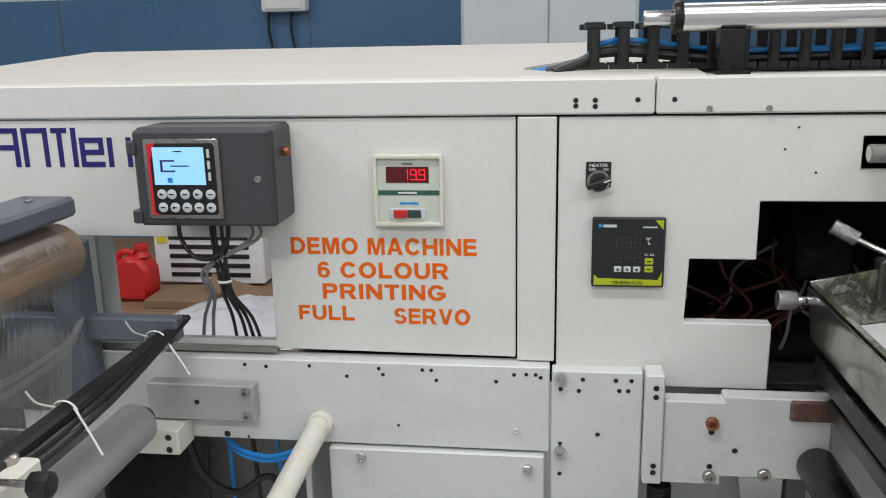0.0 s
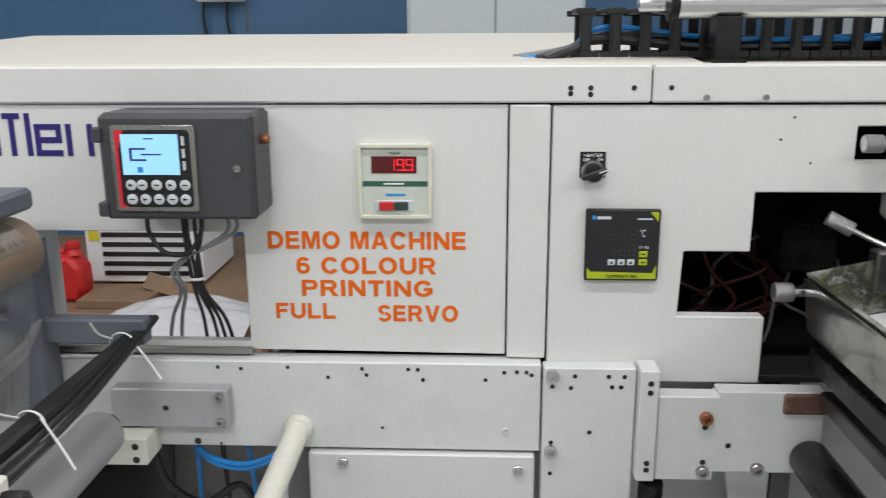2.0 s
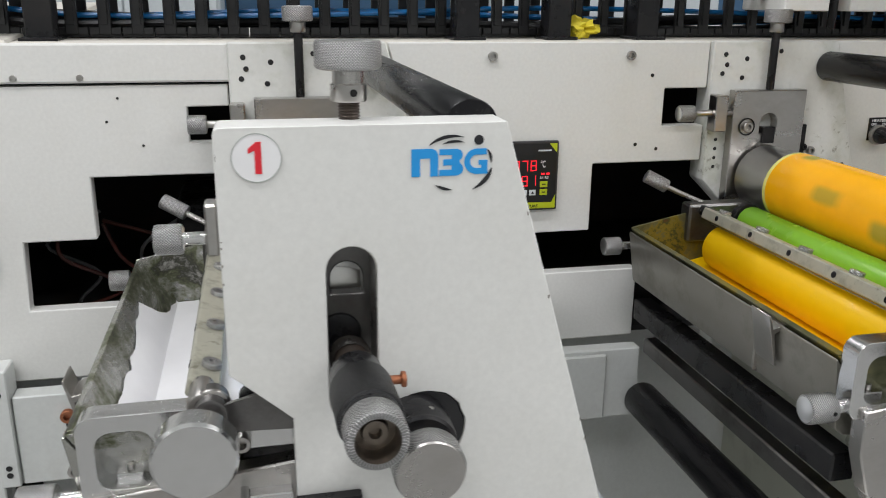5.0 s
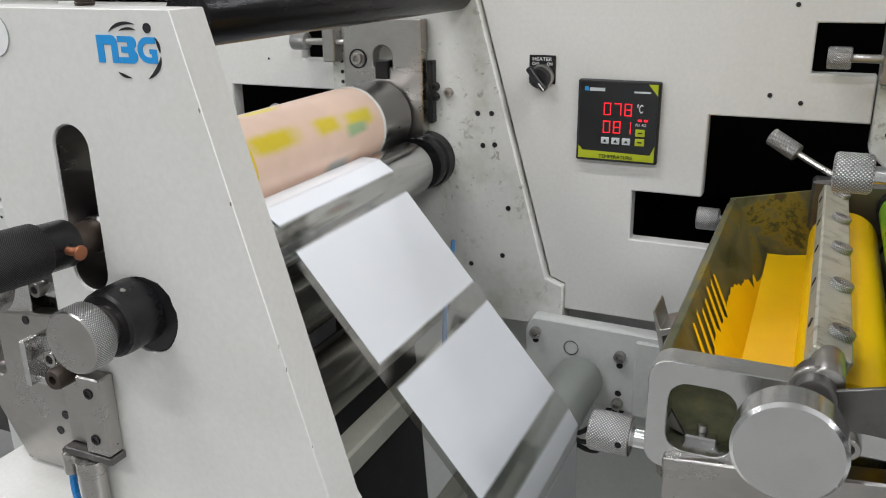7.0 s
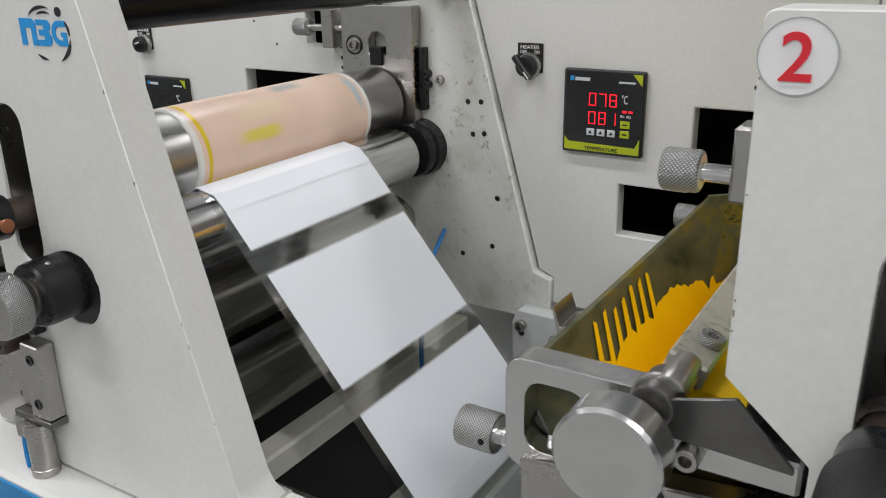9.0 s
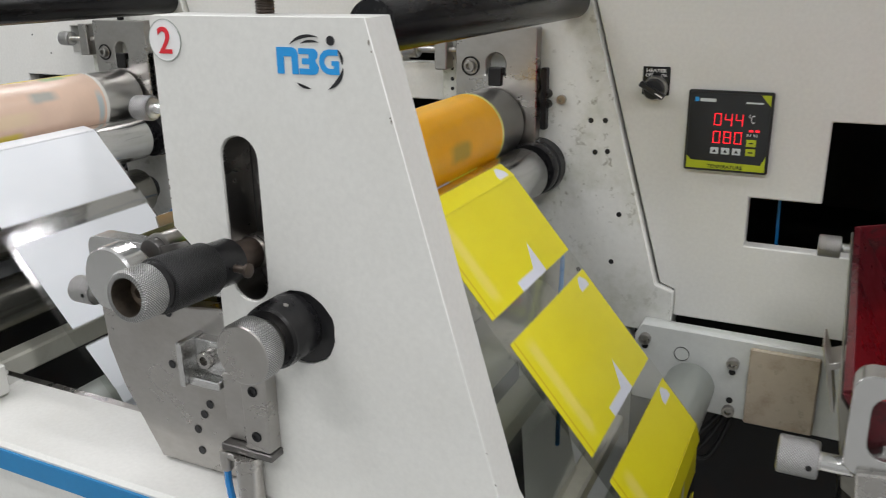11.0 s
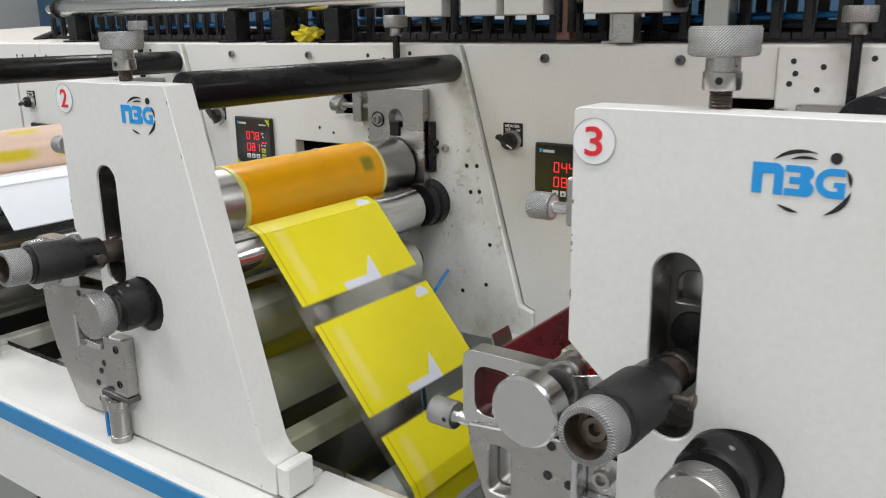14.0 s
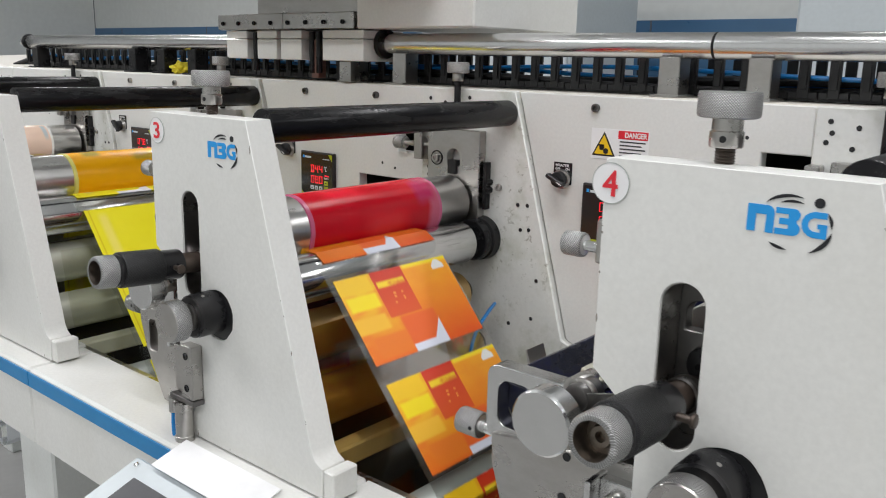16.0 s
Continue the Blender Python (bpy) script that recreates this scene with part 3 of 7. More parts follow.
def letters(parent, text, x0, x1, z0, z1, y, m):
    """Bold words fitted into a box on a wall that faces -y; each letter is a part."""
    total = sum(GLYPH_WIDTH[c] for c in text) + 0.15 * (len(text) - 1)
    kx, kz, px = (x1 - x0) / total, z1 - z0, x0
    for c in text:
        bms = [prism([(px + a * kx, z0 + b * kz) for a, b in loop], y - 0.0006, y - 0.0001, 0, [[(px + a * kx, z0 + b * kz) for a, b in hole] for hole in holes]) for loop, holes in glyph(c)]
        if bms:
            part("letter", join(*bms), m, parent, "", False)
        px += (GLYPH_WIDTH[c] + 0.15) * kx


def chips(parent, a, b, y, n, seed):
    """Small paint chips along an edge from a to b (x, z) on a face that looks to -y."""
    rnd = random.Random(seed)
    for i in range(n):
        f = rnd.random()
        x, z = a[0] + (b[0] - a[0]) * f, a[1] + (b[1] - a[1]) * f
        w, h = rnd.uniform(0.0003, 0.0011), rnd.uniform(0.0006, 0.003) * rnd.choice((0.6, 1.0, 2.2))
        k = rnd.randint(5, 8)
        pts = [(x + w * rnd.uniform(0.5, 1.1) * math.cos(2 * math.pi * j / k), z + h * rnd.uniform(0.4, 1.1) * math.sin(2 * math.pi * j / k)) for j in range(k)]
        part("paint_chip", prism(pts, y - 0.0003, y, 0), CHIP, parent)

# ---- hall ----
XL, XR, YF, YB, ZC = -7.0, 9.0, -5.0, 4.0, 3.8
solid("floor", box(XL, XR, YF, YB, -0.1, 0.0, 0), FLOORMAT, (0, 0, 0), "grey painted concrete hall floor with stains", "floor", kind="structure")
solid("ceiling", box(XL, XR, YF, YB, ZC, ZC + 0.1, 0), WALLWHITE, (0, 0, ZC), "plain white hall ceiling", "ceiling", kind="structure")
wn = thing("wall_north", (0, YB, 0), "hall wall, blue-grey painted below and white above", "wall", kind="structure")
part("dado", box(XL, XR, YB, YB + 0.2, 0, 1.715, 0), WALLBLUE, wn, "blue-grey painted lower wall")
part("upper_wall", box(XL, XR, YB + 0.012, YB + 0.2, 1.715, ZC, 0), WALLWHITE, wn, "white upper wall")
for i in range(9):
    x = -6.4 + i * 1.62
    part("joint_strip", box(x, x + 0.012, YB - 0.004, YB + 0.001, 0, 1.715, 0.001), GREYPAINT, wn)
solid("wall_south", box(XL, XR, YF - 0.2, YF, 0, ZC, 0), WALLWHITE, (0, YF, 0), "plain white hall wall", "wall", kind="structure")
solid("wall_west", box(XL - 0.2, XL, YF, YB, 0, ZC, 0), WALLWHITE, (XL, 0, 0), "plain white hall wall", "wall", kind="structure")
solid("wall_east", box(XR, XR + 0.2, YF, YB, 0, ZC, 0), WALLWHITE, (XR, 0, 0), "plain white hall wall", "wall", kind="structure")


def tall_cabinet(x0, x1, y0, y1, h):
    c = thing("tall_cabinet", (x0, y0, 0), "tall pale grey metal cabinet standing before the blue wall", "cabinet", "tall cabinets by the wall")
    part("body", box(x0, x1, y0, y1, 0, h, 0.006), CABWHITE, c)
    mid = (x0 + x1) / 2
    for a, b in ((x0 + 0.012, mid - 0.003), (mid + 0.003, x1 - 0.012)):
        d = part("door", box(a, b, y0 - 0.016, y0 - 0.001, 0.1, h - 0.02, 0.004), CABWHITE, c)
        part("handle", box((mid - 0.05 if b < mid else mid + 0.03), (mid - 0.03 if b < mid else mid + 0.05), y0 - 0.04, y0 - 0.016, 1.0, 1.14, 0.004), STEEL, d)


tall_cabinet(-0.47, 0.30, 2.7, 3.4, 2.0)
tall_cabinet(1.45, 2.55, 2.6, 3.4, 2.0)

sw = thing("switch_box", (-1.66, 3.98, 1.6), "white electric switch box on the blue wall with cables below", "switch box")
part("case", box(-1.80, -1.53, 3.90, 3.995, 1.61, 1.75, 0.008), PAPER, sw)
part("cover", box(-1.78, -1.55, 3.892, 3.9, 1.625, 1.735, 0.004), PAPER, sw)
for dx in (-0.17, -0.03):
    part("cable", tube([(-1.6 + dx, 3.95, 1.61), (-1.61 + dx, 3.96, 1.5), (-1.59 + dx, 3.97, 1.3), (-1.6 + dx, 3.97, 0.9)], 0.009), BLACKCABLE, sw)

# ---- infeed end of the machine: main panel with a window, post, cover ----
infeed = thing("infeed_cabinet", (-0.6, 0.3, 0), "white painted press housing with a window cut through its panel", "machine housing")
part("front_panel", prism([(-1.02, 1.334), (-0.104, 1.334), (-0.104, 0.996), (-1.02, 1.004)], 0.0, 0.016, 0.0012, [rounded(-0.765, -0.455, 1.011, 1.166, 0.003, 3)]), WHITE, infeed)
part("left_panel", box(-1.75, -1.024, 0.0, 0.016, 0.99, 1.334, 0.0012), WHITE, infeed)
part("post", box(-0.1015, -0.050, -0.003, 0.016, 0.992, 1.334, 0.0015), WHITE, infeed)
part("lintel", box(-1.75, 0.0745, -0.004, 0.02, 1.3365, 1.383, 0.0025), WHITE, infeed)
part("top_cover", turned(box(-1.06, 0.14, 0.0, 0.66, -0.012, 0.0, 0.003), pose(0, 0.0, 1.386, 3.2, 0, 0)), TOPCOVER, infeed, "ivory painted sheet cover")
part("inner_wall", box(-0.43, -0.42, 0.018, 0.6, 0.6, 1.33, 0.001), GREYWHITE, infeed)
part("lower_beam", box(-0.86, -0.0555, -0.022, 0.012, 0.862, 0.990, 0.0015), GREYWHITE, infeed)
part("lower_panel", box(-0.376, -0.062, -0.030, 0.0, 0.40, 0.858, 0.002), GREYWHITE, infeed)
part("window_sill", box(-0.77, -0.452, -0.006, 0.03, 0.9935, 1.003, 0.001), STEEL, infeed)
holes_at(infeed, [(-0.40, 0.982), (-0.345, 0.968), (-0.298, 0.981), (-0.292, 0.972), (-0.235, 0.981), (-0.222, 0.981), (-0.215, 0.966), (-0.13, 0.967), (-0.105, 0.978), (-0.088, 0.979), (-0.075, 0.979), (-0.068, 0.975), (-0.465, 0.979), (-0.497, 0.981)], -0.022, 0.0028)
holes_at(infeed, [(-0.533, 0.869)], -0.022, 0.005)
holes_at(infeed, [(-0.272, 0.894), (-0.50, 0.866)], -0.022, 0.0022)
for x, z in ((-0.327, 0.845), (-0.085, 0.838)):
    part("screw", screw(x, -0.030, z, 0.0075), ALU, infeed)
for x in (-0.102,):
    part("screw", screw(x, -0.022, 0.893, 0.004, 0.003), GREYWHITE, infeed)
part("frame_leg", box(-0.41, -0.33, 0.05, 0.14, 0.0, 0.42, 0.004), GREYWHITE, infeed)
part("frame_leg", box(-1.05, -0.97, 0.05, 0.14, 0.0, 0.99, 0.004), GREYWHITE, infeed)
part("frame_leg", box(-1.054, -0.985, 0.45, 0.52, 0.0, 1.33, 0.004), GREYWHITE, infeed)
part("rear_rail", box(-1.05, 0.14, 0.60, 0.64, 1.30, 1.40, 0.003), GREYWHITE, infeed)

# plain block lettering of the maker's mark: bars and frames in indigo
mark = thing("maker_mark", (-0.78, -0.001, 1.3), "indigo vinyl maker's mark on the white panel", "sign")
ZT, ZB, SW = 1.324, 1.268, 0.0075
px = -0.955
for kind_, w in (("s", .05), ("t", .042), ("a", .05), ("r", .046), ("f", .03), ("l", .012), ("e", .042), ("x", .042)):
    a, b = px, px + w - 0.006
    zt = ZT if kind_ not in "ex" else ZT - 0.014
    if kind_ in "sae":
        bms = [box(a, b, -0.0008, 0, zt - SW, zt, 0), box(a, b, -0.0008, 0, (zt + ZB) / 2 - SW / 2, (zt + ZB) / 2 + SW / 2, 0)]
        bms.append(box(a, b, -0.0008, 0, ZB, ZB + SW, 0) if kind_ != "a" else box(b - SW, b, -0.0008, 0, ZB, (zt + ZB) / 2 - SW / 2, 0))
        bms.append(box(a, a + SW, -0.0008, 0, (zt + ZB) / 2 + SW / 2, zt - SW, 0))
        if kind_ == "s":
            bms.append(box(b - SW, b, -0.0008, 0, ZB + SW, (zt + ZB) / 2 - SW / 2, 0))
        else:
            bms.append(box(a, a + SW, -0.0008, 0, ZB + (SW if kind_ == "e" else 0), (zt + ZB) / 2 - SW / 2, 0))
            bms.append(box(b - SW, b, -0.0008, 0, (zt + ZB) / 2 + SW / 2, zt - SW, 0))
    elif kind_ in "tf":
        bms = [box(a, b, -0.0008, 0, zt - SW, zt, 0), box((a + b) / 2 - SW / 2, (a + b) / 2 + SW / 2, -0.0008, 0, ZB, zt - SW, 0)]
    elif kind_ == "r":
        bms = [box(a, a + SW, -0.0008, 0, ZB, zt, 0), box(a + SW, b, -0.0008, 0, zt - SW, zt, 0), box(b - SW, b, -0.0008, 0, ZB, zt - SW, 0)]
    elif kind_ == "l":
        bms = [box(a, a + SW, -0.0008, 0, ZB, zt, 0)]
    else:
        bms = [box(a, a + SW, -0.0008, 0, ZB, zt, 0), box(b - SW, b, -0.0008, 0, ZB, zt, 0)]
    part("stroke", join(*bms), INDIGO, mark)
    px += w

notice = thing("painted_notice", (-0.29, -0.001, 1.12), "orange stencilled notice lettering on the white panel", "lettering")
for words, a, b, z0, z1 in (("DEMO MACHINE", -0.423, -0.1575, 1.1435, 1.1675), ("6 COLOUR", -0.386, -0.197, 1.109, 1.132), ("PRINTING", -0.380, -0.202, 1.0775, 1.100), ("FULL", -0.417, -0.335, 1.045, 1.067), ("SERVO", -0.277, -0.168, 1.042, 1.065)):
    letters(notice, words, a, b, z0, z1, 0.0, ORANGE)

# ---- top deck along the stations ----
deck = thing("top_deck", (1.8, 0.3, 1.37), "ivory painted deck over the print stations", "machine deck")
part("deck_plate", box(0.142, 4.4, 0.002, 0.66, 1.372, 1.3845, 0.002), TOPCOVER, deck)
# near-black rear panel and shelf carry the openings' shade in their colour
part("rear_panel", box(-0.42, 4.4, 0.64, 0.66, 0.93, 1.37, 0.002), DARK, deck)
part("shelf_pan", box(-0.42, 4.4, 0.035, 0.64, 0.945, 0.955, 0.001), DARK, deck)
part("base_panel", box(-0.05, 1.30, 0.16, 0.18, 0.0, 0.944, 0.001), GREYWHITE, deck, "grey-white base panel")
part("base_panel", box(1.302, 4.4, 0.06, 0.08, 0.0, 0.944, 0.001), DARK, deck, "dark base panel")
part("base_rib", box(0.30, 0.33, 0.08, 0.159, 0.3, 0.93, 0.001), DARKSTEEL, deck)
part("base_rib", prism([(0.20, 0.93), (0.29, 0.93), (0.29, 0.6), (0.26, 0.6)], 0.06, 0.08, 0.001), GREYWHITE, deck)

# ---- the row of station panels ----
OPEN = [(0.385, 1.3065), (0.3345, 1.3065), (0.3345, 1.262), (0.385, 1.262), (0.385, 1.222), (0.2145, 1.222), (0.2145, 1.143), (0.1285, 1.143), (0.125, 1.053), (0.241, 1.053), (0.241, 0.958)]
OPEN2 = [(0.385, 1.320), (0.3215, 1.320), (0.3215, 1.268), (0.385, 1.268), (0.385, 1.2175), (0.2215, 1.2175), (0.2215, 1.1215), (0.141, 1.1215), (0.141, 1.060), (0.30, 1.060), (0.30, 0.955)]


def station_panel(k):
    x = (k - 1) * P
    o = (x + 0.17, 0, 0.95)
    t = thing("station_panel", o, "white painted station panel with stepped dark openings" if k > 1 else "white painted first station panel with stepped dark openings", "machine panel", "station panels")
    if k == 1:
        loop = [(-0.047, 1.333), (0.385, 1.333)] + OPEN + [(-0.047, 0.958)]
    else:
        loop = [(-0.0665, 1.383), (0.385, 1.383)] + OPEN2 + [(0.062, 0.955), (0.062, 0.9905), (0.0425, 0.9975)]
    part("panel", prism([(a + x, z) for a, z in loop], 0.0, 0.022, 0.0015), WHITE, t)
    if k == 1:
        part("lintel", box(0.0765, 0.3885, -0.004, 0.02, 1.3365, 1.383, 0.0025), WHITE, t)
        holes_at(t, [(-0.026, 1.355), (-0.026, 1.348), (-0.001, 1.355), (-0.001, 1.347), (0.053, 1.355), (0.099, 1.355)], -0.004, 0.0034)
        for a in (0.143, 0.216):
            part("screw", screw(a, -0.004, 1.343, 0.004, 0.003), STEEL, t)
        holes_at(t, [(0.24, 1.29), (0.255, 1.318), (0.28, 1.26)], 0.0, 0.0016)
    else:
        for a, z in ((0.0725, 1.365), (0.267, 1.365)):
            part("screw", screw(x + a, 0.0, z, 0.0062), STEEL if k == 2 else DARKSTEEL, t)
        holes_at(t, [(x + 0.283, 1.243), (x + 0.315, 1.236), (x + 0.301, 1.338)], 0.0, 0.0026)
    return t


def back_plate(k):
    x = (k - 1) * P
    t = thing("back_frame_plate", (x + 0.5, 0, 0.93), "white painted bearing frame plate with drilled holes", "frame plate", "back frame plates")
    loop = [(0.3865, 1.384), (0.5815, 1.384), (0.6895, 0.9965), (0.7125, 0.9885), (0.7125, 0.93), (0.43, 0.93), (0.43, 1.148), (0.3865, 1.190)]
    part("plate", prism([(a + x, z) for a, z in loop], -0.008, 0.03, 0.002), STAINED, t)
    holes_at(t, [(x + a, z) for a, z in ((0.433, 1.334), (0.405, 1.366), (0.408, 1.352), (0.402, 1.340), (0.438, 1.36), (0.6135, 1.205), (0.595, 1.204), (0.618, 1.166), (0.602, 1.164), (0.637, 1.085), (0.586, 1.003), (0.63, 1.02), (0.49, 1.37))], -0.008, 0.0034)
    holes_at(t, [(x + 0.402, z) for z in (1.275, 1.262, 1.248, 1.235, 1.222, 1.209)], -0.008, 0.0026)
    # steel bearing bracket with an arched slot, and its slide screw
    arch = circle(0.472 + x, 1.272, 0.0135, 10, 0, 180) + [(0.4585 + x, 1.258), (0.4855 + x, 1.258)]
    br = part("bearing_bracket", prism([(0.4155 + x, 1.318), (0.5275 + x, 1.318), (0.5275 + x, 1.158), (0.4155 + x, 1.158)], -0.026, -0.009, 0.0012, [arch]), STEEL, t, "milled steel bearing bracket")
    part("slide_block", box(0.4625 + x, 0.4815 + x, -0.030, -0.016, 1.244, 1.267, 0.0012), BLACKSTEEL, br)
    part("bolt", screw(0.437 + x, -0.026, 1.268, 0.0075, 0.007), STEEL, br)
    part("clip_ring", lathe([(0.0105, -0.0275), (0.0125, -0.0278), (0.0125, -0.026)], 20, "y", (0.437 + x, 0, 1.268), False), BLACKSTEEL, br)
    for z in (1.235, 1.222, 1.168):
        part("bolt", screw(0.538 + x, -0.008, z, 0.0055, 0.012), BLACKSTEEL, t)
    part("bolt", screw(0.556 + x, -0.008, 1.2285, 0.006, 0.006), STEEL, t)
    part("side_bar", box(0.531 + x, 0.5385 + x, -0.02, -0.008, 1.19, 1.268, 0.001), BLACKSTEEL, t)
    # edge block with a knurled thumbscrew beside the square opening
    part("edge_block", box(0.386 + x, 0.404 + x, -0.030, -0.008, 1.262, 1.312, 0.0015), STEEL, t)
    part("stud", rod(0.0045, 0.356, 0.420, "x", (x, -0.019, 1.287)), STEEL, t)
    part("thumbscrew", rod(0.0115, 0.335, 0.358, "x", (x, -0.019, 1.287), 0.002), KNURL, t, "knurled thumbscrew")
    # vertical jack screw with a round knob
    part("jack_screw", rod(0.0055, 1.318, 1.404, "z", (x + 0.472, -0.0185, 0)), BLACKSTEEL, t, "black threaded jack screw")
    part("jack_collar", rod(0.0095, 1.396, 1.409, "z", (x + 0.472, -0.0185, 0)), STEEL, t)
    part("jack_knob", rod(0.0185, 1.409, 1.427, "z", (x + 0.472, -0.0185, 0), 0.002), KNURL, t, "knurled round knob")
    return t


def lower_bracket(k):
    x = (k - 1) * P
    t = thing("lower_bracket", (x + 0.13, 0, 0.83), "worn grey-white bolted bracket plates under the panel", "bracket", "lower brackets")
    if k == 1:
        part("column_plate", box(-0.0525, 0.072, -0.024, 0.0, 0.40, 0.987, 0.0018), GREYWHITE, t)
        part("corner_block", box(0.0735, 0.0985, -0.046, -0.005, 0.832, 0.993, 0.0018), GREYWHITE, t)
        part("bracket_plate", prism([(0.0995, 0.955), (0.178, 0.955), (0.178, 0.963), (0.318, 0.963), (0.318, 0.845), (0.178, 0.845), (0.178, 0.832), (0.0995, 0.832)], -0.040, -0.012, 0.0018), GREYWHITE, t)
        part("rusty_end", box(0.262, 0.3195, -0.044, -0.02, 0.932, 0.9615, 0.003), RUST, t, "rust-stained bracket end")
        for a, z, m in ((-0.04, 0.977, ALU), (-0.04, 0.865, ALU)):
            part("bolt", screw(a, -0.024, z, 0.0085, 0.008), m, t)
        for a, z, m in ((0.163, 0.925, COPPER), (0.163, 0.846, STEEL), (0.235, 0.852, STEEL)):
            part("bolt", screw(a, -0.040, z, 0.0088, 0.008), m, t)
        holes_at(t, [(-0.01, 0.975), (-0.015, 0.958), (0.035, 0.975), (0.04, 0.96), (0.056, 0.975), (0.052, 0.96), (0.012, 0.893), (-0.04, 0.877), (-0.04, 0.83), (-0.04, 0.96)], -0.024, 0.0032)
        holes_at(t, [(0.087, 0.975), (0.087, 0.962), (0.087, 0.86), (0.087, 0.85)], -0.046, 0.004)
        holes_at(t, [(0.163, 0.911), (0.163, 0.86), (0.195, 0.885)], -0.040, 0.004)
        part("adjuster_foot", rod(0.017, 0.70, 0.82, "z", (0.10, -0.02, 0), 0.003), BLACKSTEEL, t)
    else:
        part("bracket_plate", prism([(x + 0.022, 0.935), (x + 0.030, 0.9515), (x + 0.30, 0.948), (x + 0.30, 0.838), (x + 0.022, 0.845)], -0.034, -0.010, 0.0018), GREYWHITE, t)
        for a, z in ((0.036, 0.932), (0.146, 0.918), (0.146, 0.852)):
            part("bolt", screw(x + a, -0.034, z, 0.0075, 0.008), STEEL, t)
        holes_at(t, [(x + 0.036, 0.921), (x + 0.10, 0.90), (x + 0.146, 0.905), (x + 0.146, 0.866)], -0.034, 0.0042)
        # hand-drawn pen rings
        part("pen_ring", lathe([(0.0088, -0.0345), (0.0096, -0.0347), (0.0096, -0.034)], 24, "y", (x + 0.083, 0, 0.918), False), LOGOBLACK, t)
        for i in range(3 if k < 4 else 0):
            part("loose_cable", tube([(x + 0.03 + 0.012 * i, 0.0, 0.86), (x + 0.05 + 0.010 * i, -0.02, 0.815 - 0.012 * i), (x + 0.09 + 0.015 * i, -0.025, 0.79 - 0.010 * i), (x + 0.125 + 0.010 * i, -0.015, 0.82), (x + 0.15, 0.01, 0.86)], 0.0034), BLACKCABLE, t, "loose black cable")
        part("cross_plate", box(x + 0.165, x + 0.245, -0.042, -0.035, 0.842, 0.944, 0.002), (TANPLATE if k == 3 else GREYWHITE), t)
    return t


for k in (1, 2, 3, 4, 5):
    station_panel(k)
    back_plate(k)
    lower_bracket(k)


# ---- front frame plates ----
STICKER = {1: (0.415, 1.338), 2: (0.403, 1.339), 3: (0.404, 1.335), 4: (0.394, 1.338)}
EMBLEM = {1: (0.564, 1.3435), 2: (0.5555, 1.3395), 3: (0.5585, 1.333), 4: (0.549, 1.339)}
SLOT = {1: (0.4750, 1.1410, 1.2745), 2: (0.4640, 1.1300, 1.2680), 3: (0.4675, 1.1280, 1.2650), 4: (0.4605, 1.1355, 1.2700)}   # centre, foot, top
BORE = {1: (0.5265, 1.1290), 2: (0.5125, 1.1145), 3: (0.5170, 1.1175), 4: (0.5060, 1.1190)}
JACK = {1: 0.479, 2: 0.478, 3: 0.479, 4: 0.470}


def ragged(x, z, r, seed, n=30):
    """The uneven rim of a hand-cut hole."""
    rnd = random.Random(seed)
    return [(x + r * q * math.cos(2 * math.pi * i / n), z + r * q * math.sin(2 * math.pi * i / n)) for i, q in ((i, rnd.uniform(0.965, 1.02)) for i in range(n))]


